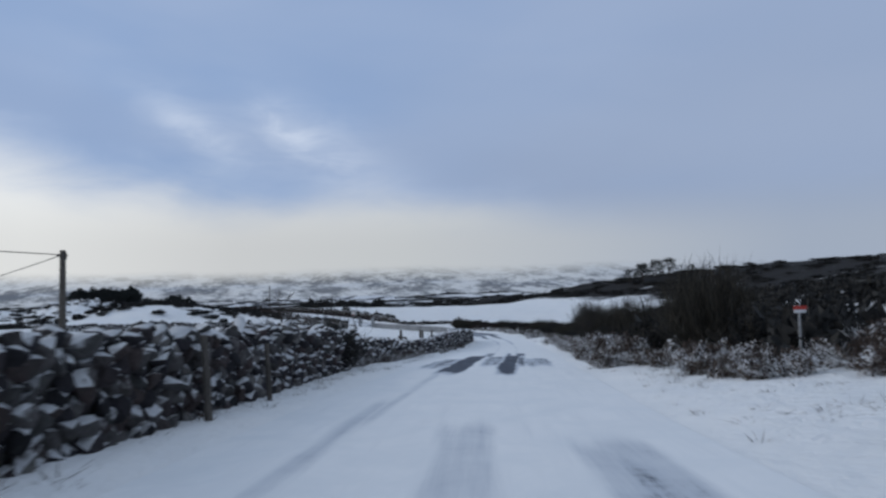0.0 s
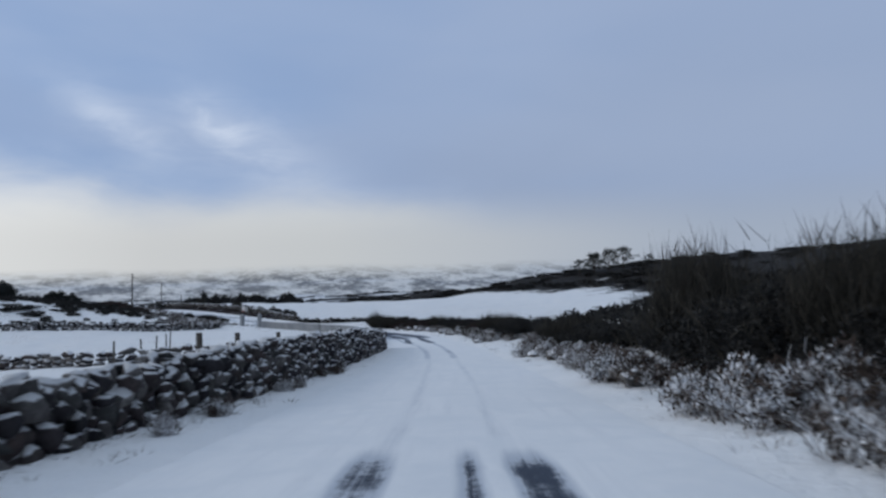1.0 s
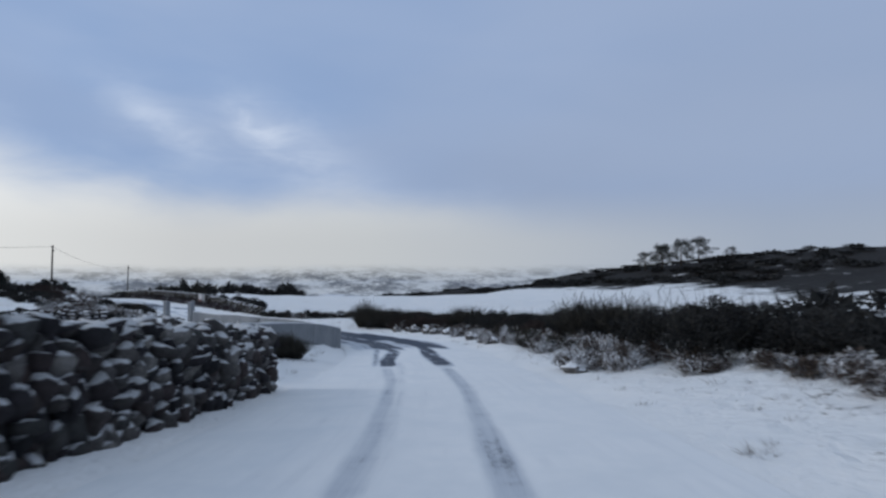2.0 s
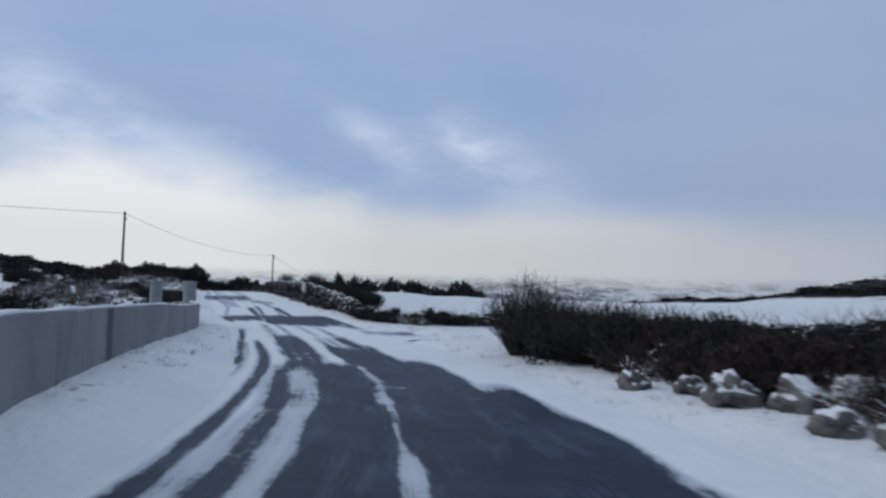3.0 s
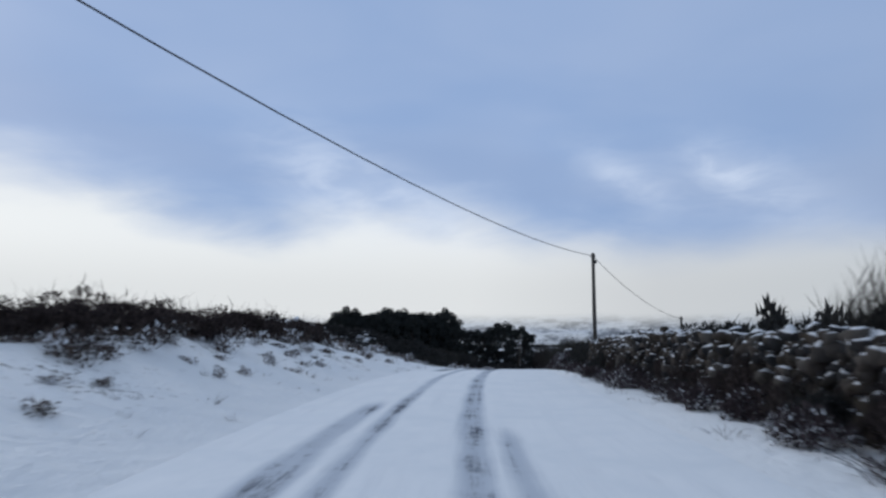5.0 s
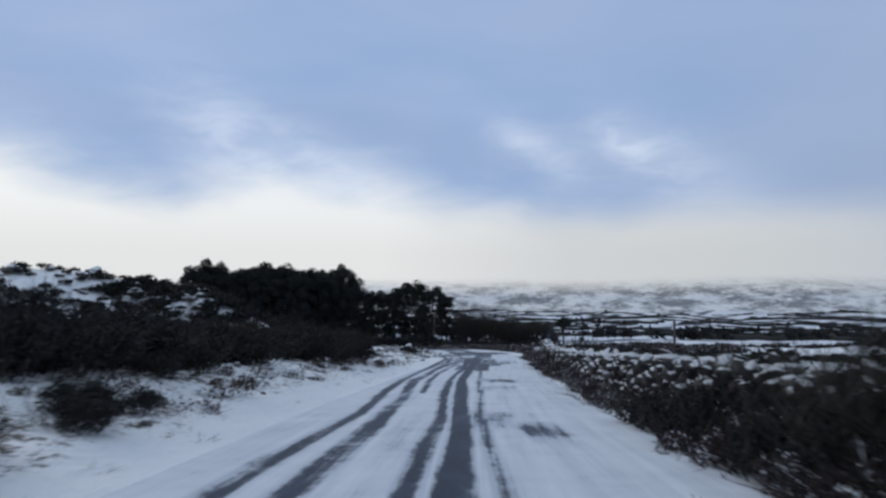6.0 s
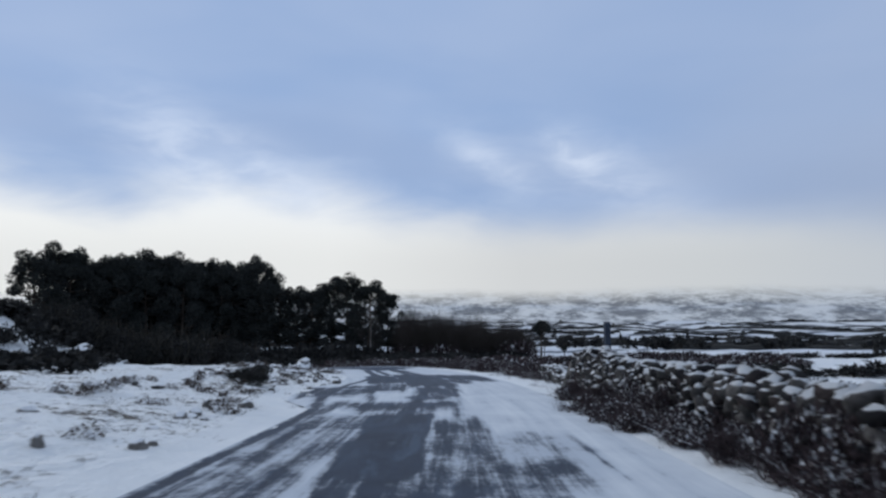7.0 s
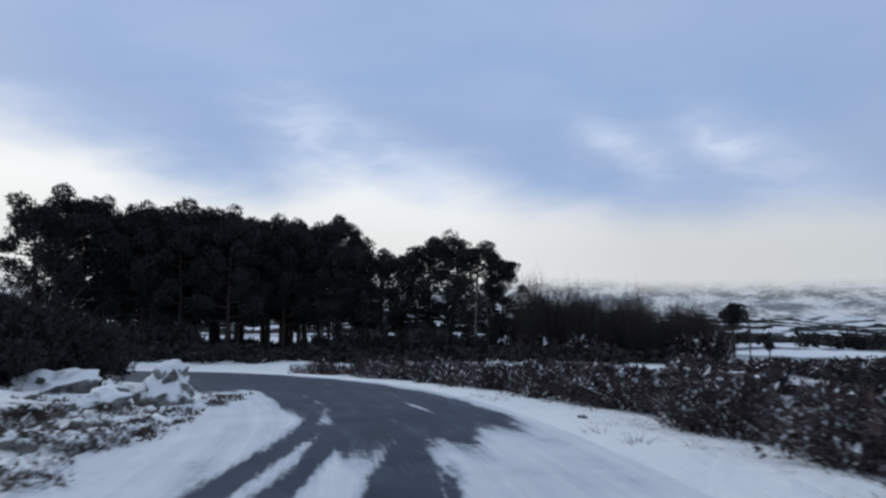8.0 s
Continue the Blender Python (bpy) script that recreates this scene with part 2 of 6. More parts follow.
def mat_road(N, bsdf):
    uv = N.n("ShaderNodeUVMap").outputs[0]
    pos = place(N)
    bare = N.n("ShaderNodeAttribute", attribute_name="bare").outputs["Fac"]
    streak = N.noise(N.scaled(uv, (4.0, 0.16, 1.0)), 1.0, 8.0, 0.66, 0.2)
    patch = N.noise(pos, 0.9, 6.0, 0.68, 0.4)
    fine = N.noise(pos, 9.0, 5.0, 0.7)
    v = N.math("ADD", bare, N.math("MULTIPLY", N.smooth(bare, 0.04, 0.34), N.math("ADD", N.math("MULTIPLY", N.math("SUBTRACT", streak, 0.5), 1.15),
                                   N.math("ADD", N.math("MULTIPLY", N.math("SUBTRACT", patch, 0.5), 1.0),
                                          N.math("MULTIPLY", N.math("SUBTRACT", fine, 0.5), 0.5)))))
    crumb = N.noise(pos, 22.0, 4.0, 0.7)
    mask = N.smooth(N.math("MULTIPLY_ADD", N.math("SUBTRACT", crumb, 0.5), 0.35, v), 0.30, 0.66)
    # asphalt and slush tinted blue: the wet road's sky reflection, put into the colour
    asphalt = N.mixc(fine, (0.005, 0.0095, 0.021, 1), (0.015, 0.025, 0.048, 1))
    slush = N.mixc(N.smooth(patch, 0.35, 0.7), asphalt, (0.028, 0.041, 0.070, 1))
    film = N.noise(N.scaled(uv, (2.2, 0.45, 1.0)), 1.0, 6.0, 0.7, 0.6)
    slush = N.mixc(N.math("MULTIPLY", N.smooth(film, 0.48, 0.74), 0.5), slush, (0.105, 0.145, 0.21, 1))
    snow = N.mixc(N.smooth(patch, 0.3, 0.7), (0.80, 0.825, 0.85, 1), (0.89, 0.90, 0.91, 1))
    thin = N.math("ADD", bare, N.math("ADD", N.math("MULTIPLY", N.math("SUBTRACT", patch, 0.5), 0.35), N.math("MULTIPLY", N.math("SUBTRACT", streak, 0.5), 0.35)))
    snow = N.mixc(N.math("MULTIPLY", N.smooth(thin, 0.02, 0.34), 0.7), snow, (0.40, 0.45, 0.53, 1))
    N.put(bsdf.inputs["Base Color"], N.mixc(mask, snow, slush))
    N.put(bsdf.inputs["Roughness"], N.math("MULTIPLY_ADD", mask, -0.22, 0.74))
    N.put(bsdf.inputs["Specular IOR Level"], N.math("MULTIPLY_ADD", mask, -0.02, 0.16))
    grain = N.noise(pos, 40.0, 3.0, 0.7)
    bump(N, bsdf, N.math("ADD", N.math("MULTIPLY", mask, -0.6), N.math("MULTIPLY", N.math("ADD", fine, grain), 0.25)), 0.5, 0.04)


def snowy(N, bsdf, col, amount, rough=0.85, pos=None):
    """A rough surface with snow lying on what faces up."""
    pos = pos or place(N)
    up = N.math("ADD", upward(N), N.math("MULTIPLY", N.math("SUBTRACT", N.noise(pos, 3.0, 4.0, 0.6), 0.5), 1.0))
    fac = N.smooth(up, amount, amount + 0.2)
    N.put(bsdf.inputs["Base Color"], N.mixc(fac, col, SNOW))
    N.put(bsdf.inputs["Roughness"], rough)


def mat_stone(N, bsdf, snow=0.50, dark=0.5):
    pos = place(N)
    rnd = N.n("ShaderNodeObjectInfo").outputs["Random"]
    isl = N.n("ShaderNodeNewGeometry").outputs["Random Per Island"]
    r = N.math("FRACT", N.math("ADD", rnd, isl))
    base = N.ramp(r, [(0.0, (0.030, 0.029, 0.033)), (0.28, (0.060, 0.053, 0.060)), (0.45, (0.110, 0.082, 0.078)), (0.62, (0.090, 0.090, 0.088)), (0.84, (0.18, 0.165, 0.16)), (1.0, (0.36, 0.34, 0.32))])
    grain = N.noise(pos, 9.0, 8.0, 0.7)
    lichen = N.smooth(N.noise(pos, 3.0, 6.0, 0.65), 0.58, 0.68)
    col = N.mixc(N.smooth(grain, 0.35, 0.7), N.mixc(dark, base, (0.03, 0.03, 0.03, 1)), N.mixc(dark - 0.5, base, (0.03, 0.028, 0.028, 1)))
    col = N.mixc(N.math("MULTIPLY", lichen, 0.6), col, (0.11, 0.11, 0.095, 1))
    snowy(N, bsdf, col, snow)
    bump(N, bsdf, N.math("ADD", N.math("ADD", grain, N.noise(pos, 4.5, 4.0, 0.6)), N.noise(pos, 40.0, 4.0, 0.7)), 1.0, 0.05)


def mat_mossy(N, bsdf):
    """Dark granite grown over with moss and dead creeper, with little snow on it."""
    pos = place(N)
    r = N.math("FRACT", N.math("ADD", N.n("ShaderNodeObjectInfo").outputs["Random"], N.n("ShaderNodeNewGeometry").outputs["Random Per Island"]))
    base = N.ramp(r, [(0.0, (0.022, 0.022, 0.024)), (0.4, (0.040, 0.038, 0.038)), (0.7, (0.075, 0.060, 0.050)), (1.0, (0.13, 0.115, 0.10))])
    grain = N.noise(pos, 9.0, 8.0, 0.7)
    moss = N.smooth(N.noise(pos, 1.6, 6.0, 0.65), 0.48, 0.62)
    col = N.mixc(N.math("MULTIPLY", moss, 0.8), base, N.mixc(grain, (0.018, 0.020, 0.014, 1), (0.075, 0.052, 0.036, 1)))
    snowy(N, bsdf, col, 0.64)
    bump(N, bsdf, N.math("ADD", grain, N.noise(pos, 40.0, 4.0, 0.7)), 0.8, 0.04)


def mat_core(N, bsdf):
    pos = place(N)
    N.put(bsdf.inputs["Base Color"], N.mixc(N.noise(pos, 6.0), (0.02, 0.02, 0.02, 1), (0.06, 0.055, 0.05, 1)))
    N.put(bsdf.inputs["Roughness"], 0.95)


def mat_block(N, bsdf):
    pos = place(N)
    big = N.noise(pos, 0.7, 5.0, 0.6)
    fine = N.noise(pos, 12.0, 6.0, 0.7)
    drip = N.noise(N.scaled(pos, (3.0, 3.0, 0.5)), 1.4, 5.0, 0.6)
    col = N.mixc(N.smooth(big, 0.3, 0.7), (0.20, 0.21, 0.225, 1), (0.27, 0.28, 0.29, 1))
    col = N.mixc(N.math("MULTIPLY", N.smooth(drip, 0.52, 0.75), 0.5), col, (0.12, 0.125, 0.135, 1))
    col = N.mixc(N.math("MULTIPLY", N.smooth(fine, 0.45, 0.7), 0.3), col, (0.34, 0.35, 0.36, 1))
    snowy(N, bsdf, col, 0.75, 0.9)
    bump(N, bsdf, fine, 0.4, 0.01)


def mat_plain(dark, light, rough=0.85, scale=8.0, snow=None, grain=(1, 1, 1)):
    def build(N, bsdf):
        pos = place(N)
        n = N.noise(N.scaled(pos, grain), scale, 6.0, 0.65)
        col = N.mixc(N.smooth(n, 0.3, 0.7), (*dark, 1), (*light, 1))
        if snow is None:
            N.put(bsdf.inputs["Base Color"], col)
            N.put(bsdf.inputs["Roughness"], rough)
        else:
            snowy(N, bsdf, col, snow, rough)
        bump(N, bsdf, n, 0.3, 0.02)
    return build


def mat_leaf(dark, light, snow=None, spread=0.46):
    def build(N, bsdf):
        isl = N.n("ShaderNodeNewGeometry").outputs["Random Per Island"]
        rnd = N.n("ShaderNodeObjectInfo").outputs["Random"]
        col = N.mixc(N.math("FRACT", N.math("ADD", isl, rnd)), (*dark, 1), (*light, 1))
        if snow is not None:
            fac = N.math("MULTIPLY", N.smooth(isl, snow, snow + 0.02), N.smooth(N.noise(place(N), 2.1, 4.0, 0.6), spread, spread + 0.10))
            col = N.mixc(fac, col, SNOW)
        N.put(bsdf.inputs["Base Color"], col)
        N.put(bsdf.inputs["Roughness"], 0.8)
    return build


M_GROUND = material("snowy_ground", mat_ground)
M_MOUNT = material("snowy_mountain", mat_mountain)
M_ROAD = material("snowy_asphalt", mat_road)
M_STONE = material("granite_rubble", mat_stone)
M_TUMBLED = material("tumbled_granite", lambda N, bsdf: mat_stone(N, bsdf, 0.54, 0.7))
M_MOSSY = material("mossy_granite", mat_mossy)
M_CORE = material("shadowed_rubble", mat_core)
M_BLOCK = material("grey_concrete", mat_block)
M_POLE = material("weathered_pole_wood", mat_plain((0.045, 0.04, 0.036), (0.13, 0.115, 0.10), 0.85, 10.0, None, (6, 6, 0.6)))
M_WIRE = material("black_cable", mat_plain((0.02, 0.02, 0.022), (0.03, 0.03, 0.033), 0.5))
M_BROOM = material("dark_broom_stems", mat_leaf((0.022, 0.022, 0.020), (0.070, 0.062, 0.050)))
M_GORSE = material("dark_gorse", mat_leaf((0.016, 0.017, 0.018), (0.052, 0.050, 0.047)))
M_HEATH = material("brown_bracken", mat_leaf((0.026, 0.020, 0.018), (0.13, 0.098, 0.082), 0.45))
M_BRAMBLE = material("brown_brambles", mat_leaf((0.025, 0.019, 0.021), (0.090, 0.066, 0.068), 0.80))
M_FROST = material("frosted_bracken", mat_leaf((0.026, 0.020, 0.018), (0.12, 0.088, 0.070), 0.38, 0.42))
M_BRUSH = material("brown_brush", mat_leaf((0.022, 0.018, 0.018), (0.085, 0.062, 0.056)))
M_GRASS = material("dead_grass", mat_leaf((0.035, 0.028, 0.023), (0.16, 0.125, 0.10), 0.40))
M_NEEDLE = material("pine_needles", mat_leaf((0.018, 0.022, 0.023), (0.048, 0.052, 0.048)))
M_BARK = material("pine_bark", mat_plain((0.03, 0.025, 0.022), (0.10, 0.08, 0.065), 0.9, 5.0, None, (4, 4, 0.8)))
M_BIRCH = material("pale_bark", mat_plain((0.16, 0.15, 0.14), (0.42, 0.40, 0.38), 0.8, 4.0, None, (2, 2, 1)))
M_TWIG = material("bare_twigs", mat_plain((0.03, 0.026, 0.024), (0.08, 0.068, 0.06)))
M_METAL = material("galvanised_steel", mat_plain((0.22, 0.23, 0.24), (0.36, 0.37, 0.38), 0.5))
M_ROCK = material("snow_capped_granite", mat_plain((0.05, 0.048, 0.046), (0.24, 0.225, 0.21), 0.9, 3.0, 0.56))
M_BOULDER = material("snow_plastered_granite", mat_plain((0.07, 0.066, 0.064), (0.30, 0.29, 0.28), 0.9, 4.0, 0.22))
M_SNOW = material("fresh_snow", mat_plain((0.74, 0.77, 0.82), (0.84, 0.85, 0.88), 0.8, 5.0))
M_POST = material("blue_grey_paint", mat_plain((0.03, 0.04, 0.06), (0.055, 0.068, 0.095), 0.6))
M_RED = material("red_enamel", mat_plain((0.42, 0.05, 0.04), (0.55, 0.08, 0.06), 0.5))


def mat_rust(N, bsdf):
    """White paint over sheet steel, rusted red towards a ragged edge."""
    pos = place(N)
    local = N.n("ShaderNodeSeparateXYZ", ins={0: N.n("ShaderNodeTexCoord").outputs["Object"]}).outputs[2]
    ragged = N.math("ADD", local, N.math("MULTIPLY", N.math("SUBTRACT", N.noise(pos, 2.2, 6.0, 0.65), 0.5), 1.1))
    fac = N.math("SUBTRACT", 1.0, N.smooth(ragged, 0.58, 0.86))
    fac = N.math("MAXIMUM", fac, N.math("MULTIPLY", N.smooth(N.noise(pos, 2.3, 6.0, 0.7), 0.56, 0.66), 0.75))
    rust = N.mixc(N.noise(pos, 5.0, 5.0), (0.085, 0.016, 0.014, 1), (0.24, 0.075, 0.05, 1))
    N.put(bsdf.inputs["Base Color"], N.mixc(fac, (0.62, 0.62, 0.63, 1), rust))
    N.put(bsdf.inputs["Roughness"], 0.7)


M_RUST = material("rusted_white_sheet", mat_rust)
M_WHITE = material("white_enamel", mat_plain((0.6, 0.6, 0.6), (0.75, 0.75, 0.75), 0.5))


# ---- helpers for building ----
def link(name, me, mat, parent=None, label=""):
    if mat is not None and not me.materials:
        me.materials.append(mat)
    ob = new(name, me)
    if parent is not None:
        ob.parent = parent
    if label:
        ob["label"] = label
    return ob


def part(name, bm, mat, parent=None, label="", smooth=False):
    """One bmesh as one mesh object, under a thing or a part."""
    me = bpy.data.meshes.new(name)
    bm.to_mesh(me)
    bm.free()
    if smooth:
        me.polygons.foreach_set("use_smooth", [True] * len(me.polygons))
    return link(name, me, mat, parent, label)


def mesh_np(name, verts, faces, smooth=False):
    """A mesh from arrays; all faces have the same number of corners."""
    verts, faces = np.asarray(verts, float), np.asarray(faces, int)
    me = bpy.data.meshes.new(name)
    k = faces.shape[1]
    me.vertices.add(len(verts))
    me.vertices.foreach_set("co", verts.ravel())
    me.loops.add(faces.size)
    me.loops.foreach_set("vertex_index", faces.ravel())
    me.polygons.add(len(faces))
    me.polygons.foreach_set("loop_start", np.arange(0, faces.size, k))
    if smooth:
        me.polygons.foreach_set("use_smooth", np.ones(len(faces), bool))
    me.update(calc_edges=True)
    return me


def empty(name, m):
    ob = new(name)
    ob.matrix_world = m
    return ob


def attribute(me, name, values):
    a = me.attributes.new(name, "FLOAT", "POINT")
    a.data.foreach_set("value", np.asarray(values, np.float32))


# ---- the plan: the road's centreline and the lie of the land ----
CENTRE = [(-10.2, -28.1, 1.22), (-5.8, -16.0, 0.14), (-1.4, -3.8, -0.96), (3.1, 8.5, -2.06), (8.1, 20.5, -3.19), (13.3, 32.3, -4.40), (18.5, 44.3, -5.63), (23.4, 56.3, -6.79), (28.0, 68.5, -7.81), (31.6, 81.0, -8.69), (33.4, 93.8, -9.41), (32.3, 106.7, -9.90), (29.2, 119.3, -10.12), (25.2, 131.7, -10.04), (21.1, 144.1, -9.83), (17.2, 156.5, -9.74), (13.5, 168.9, -9.85), (10.3, 181.5, -10.21), (7.8, 194.3, -10.90), (5.8, 207.1, -11.90), (4.2, 220.0, -12.96), (2.9, 233.0, -13.94), (1.4, 245.9, -14.80), (-1.2, 258.6, -15.74), (-6.8, 270.3, -16.60), (-15.6, 279.7, -17.78), (-26.8, 286.3, -18.95), (-39.4, 289.5, -20.0)
]


def spline(points, step=1.0):
    """Catmull-Rom through the points, in steps of about one metre."""
    P = np.array(points)
    P = np.vstack([2 * P[0] - P[1], P, 2 * P[-1] - P[-2]])
    out = []
    for i in range(1, len(P) - 2):
        n = max(2, int(round(np.linalg.norm(P[i + 1] - P[i]) / step)))
        for k in range(n):
            u = k / n
            out.append(0.5 * (2 * P[i] + (P[i + 1] - P[i - 1]) * u + (2 * P[i - 1] - 5 * P[i] + 4 * P[i + 1] - P[i + 2]) * u * u
                              + (3 * P[i] - P[i - 1] - 3 * P[i + 1] + P[i + 2]) * u ** 3))
    out.append(P[-2])
    return np.array(out)


LINE = spline(CENTRE)
STATION = np.r_[0, np.cumsum(np.linalg.norm(np.diff(LINE[:, :2], axis=0), axis=1))] - 30.0
TANGENT = np.gradient(LINE[:, :2], axis=0)
TANGENT /= np.linalg.norm(TANGENT, axis=1)[:, None]


def edges(s):
    """The asphalt's left and right edge at a station; right of the centreline is plus."""
    return (np.interp(s, [78, 90, 108, 118, 253, 256, 262, 268, 272], [-3.0, -2.4, -2.4, -3.0, -3.0, -4.2, -4.2, -3.4, -3.0]), np.interp(s, [84, 95, 110, 120, 122, 125.5, 127.5], [2.6, 3.3, 3.3, 2.6, 4.3, 4.3, 2.6]))


def along(s, d=0.0):
    """The plan position at station s, d metres to the right."""
    x, y = np.interp(s, STATION, LINE[:, 0]), np.interp(s, STATION, LINE[:, 1])
    tx, ty = np.interp(s, STATION, TANGENT[:, 0]), np.interp(s, STATION, TANGENT[:, 1])
    n = np.hypot(tx, ty)
    return x + ty / n * d, y - tx / n * d


def station(x, y):
    """Station and offset of plan positions (arrays), with the road's smoothed height there."""
    x, y = np.atleast_1d(np.asarray(x, float)), np.atleast_1d(np.asarray(y, float))
    s, d, zb = np.empty(len(x)), np.empty(len(x)), np.empty(len(x))
    for a in range(0, len(x), 4000):
        q = slice(a, a + 4000)
        dx, dy = x[q, None] - LINE[None, :, 0], y[q, None] - LINE[None, :, 1]
        r2 = dx * dx + dy * dy
        i = r2.argmin(1)
        k = np.arange(len(i))
        tx, ty = TANGENT[i, 0], TANGENT[i, 1]
        s[q] = STATION[i] + dx[k, i] * tx + dy[k, i] * ty
        side = np.sign(dx[k, i] * ty - dy[k, i] * tx)
        d[q] = side * np.sqrt(np.maximum(r2[k, i] - (dx[k, i] * tx + dy[k, i] * ty) ** 2 * (r2[k, i] < 400), 1e-9))
        w = 1.0 / (r2 + 6.0) ** 2
        zb[q] = (w * LINE[None, :, 2]).sum(1) / w.sum(1)
    return s, d, zb


def hills(x, y, rows):
    h = np.zeros(len(x))
    for cx, cy, sx, sy, top in rows:
        h += top * np.exp(-((x - cx) / sx) ** 2 - ((y - cy) / sy) ** 2)
    return h


MOOR = [(98, 38, 42, 52, 11.0), (150, 190, 48, 45, 5.4), (215, 100, 80, 110, 15.0), (140, 320, 70, 60, 7.0), (116, 228, 24, 24, 6.0), (102, 262, 22, 22, 5.6), (86, 296, 26, 22, 2.4)]
FIELD = [(66, 204, 44, 36, 0.3), (34, 203, 24, 16, 2.5), (-16, 142, 13, 12, 2.35), (-14, 161, 12, 14, 0.9)]
KNOLL = [(-52, 262, 17, 14, 9.0), (-39, 266, 9, 7, 3.0), (-47.7, 253, 9, 8, 2.4), (-30, 263, 7, 7, 3.4), (-26, 260, 6, 4, 1.4), (-85, 284, 24, 12, 7.0)]


def wave(x, y, size, seed=0.0, octaves=3):
    """Cheap smooth noise, about -1 to 1."""
    out, amp = np.zeros(len(x)), 1.0
    for k in range(octaves):
        a = 2.399 * k + seed
        u = (x * math.cos(a) + y * math.sin(a)) / size * 2 ** k
        v = (-x * math.sin(a) + y * math.cos(a)) / size * 2 ** k
        out += amp * np.sin(6.283 * u + 1.7 * np.sin(4.1 * v + seed)) * np.cos(5.1 * v + 1.3 * np.sin(3.7 * u + seed * 2))
        amp *= 0.5
    return out / 1.75


def lerp(v, *pairs):
    return np.interp(v, [p[0] for p in pairs], [p[1] for p in pairs])


def ground(x, y):
    """Height of the ground, and its cover: heather 0 to 1, verge 0 to 1, distance 0 to 1."""
    x, y = np.atleast_1d(np.asarray(x, float)), np.atleast_1d(np.asarray(y, float))
    s, d, z = station(x, y)
    a = np.abs(d)
    left = d < 0
    el, er = edges(s)
    near = lerp(s, (-30, 0.0), (60, 0.05), (78, 0.3), (128, 0.32), (140, 0.5), (150, 0.8), (165, 1.1), (190, 1.3), (203, 1.0), (210, 0.75), (228, 0.6), (262, 0.45), (275, 0.6), (300, 0.2))
    mid = lerp(s, (-30, -0.7), (60, -0.5), (84, 0.0), (128, 0.3), (145, 1.1), (165, 2.1), (190, 2.0), (230, 1.6), (262, 1.2), (300, 0.2))
    hl = np.where(a < 8, near * np.clip((a + el - 0.2) / lerp(s, (80, 4.8), (92, 0.7), (112, 0.8), (132, 4.0)), 0, 1) ** 1.2, near + (mid - near) * np.clip((a - 8) / 17, 0, 1))
    near = lerp(s, (-30, 0.6), (40, 0.6), (75, 0.45), (95, 0.35), (118, 0.0), (135, 0.0), (190, -0.1), (215, -0.5), (260, -0.6), (285, -0.5), (320, -0.8))
    mid = lerp(s, (-30, 3.0), (40, 2.6), (75, 0.6), (100, -0.5), (135, -0.3), (190, -1.0), (215, -2.6), (260, -3.0), (300, -2.2), (320, -2.5))
    hr = np.where(a < 9, near * np.clip((a - 2.8) / 6.0, 0, 1), near + (mid - near) * np.clip((a - 9) / 20, 0, 1))
    fall = lerp(s, (190, 0.0), (230, -4.0), (300, -3.5))
    hr = hr + fall * np.clip((a - 29) / 60, 0, 1)
    moor = hills(x, y, MOOR)
    knoll = hills(x, y, KNOLL)
    fade = np.clip((a - 3.5) / 12, 0, 1)
    z = z + np.where(left, hl, hr) + (moor + knoll + hills(x, y, FIELD)) * fade
    z += (0.07 + 0.09 * left * lerp(s, (135, 0), (150, 1))) * wave(x, y, 3.4, 1.0, 4) * np.clip((a - 3.0) / 4, 0, 1) + 0.5 * wave(x, y, 31.0, 2.0) * np.clip((a - 10) / 30, 0, 1)
    # far off: down into a valley of small fields
    r = np.hypot(x - 15, y - 130)
    valley = np.interp(r, [190, 420, 800, 1000, 1750, 2600], [0, -15, -44, -47, -41, -30])
    z = z + valley + 5 * wave(x, y, 260, 0.3) * np.clip((r - 260) / 400, 0, 1)
    cover = np.clip(moor / 2.2 - 0.25, 0, 1) * (0.74 + 0.16 * wave(x, y, 47.0, 5.0)) + np.clip(knoll / 8, 0, 0.42)
    scrub = lerp(s, (-30, 0.0), (135, 0.0), (150, 0.3), (170, 0.6), (185, 0.75), (200, 0.85), (262, 0.75), (285, 0.2)) * np.clip((a - 9.5) / 3, 0, 1) * np.clip((44 - a) / 12 + 0.5 * wave(x, y, 19.0, 4.0), 0, 1) * (0.82 + 0.3 * wave(x, y, 13.0, 6.0))
    cover = np.where(left & (r < 260), np.maximum(cover, scrub * (1 - np.clip(knoll / 3, 0, 1))), cover)
    cover = cover * (1 - np.clip((r - 420) / 160, 0, 1))
    z = np.where((d > el - 0.05) & (d < er + 0.05), z - 0.06, z)
    verge = np.clip((a - np.where(left, -el, er) - 0.15) / 1.0, 0, 1) * (1 - 0.6 * np.clip((a - 30) / 40, 0, 1))
    verge = verge * (1 + 0.5 * left * lerp(s, (196, 0), (208, 1), (290, 1), (300, 0)) * (a < 12))
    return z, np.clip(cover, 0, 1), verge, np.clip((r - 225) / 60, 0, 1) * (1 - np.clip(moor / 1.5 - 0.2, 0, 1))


def height(x, y):
    return float(ground([x], [y])[0][0])


def on(s, d, lift=0.0):
    x, y = along(s, d)
    return Vector((float(x), float(y), height(x, y) + lift))


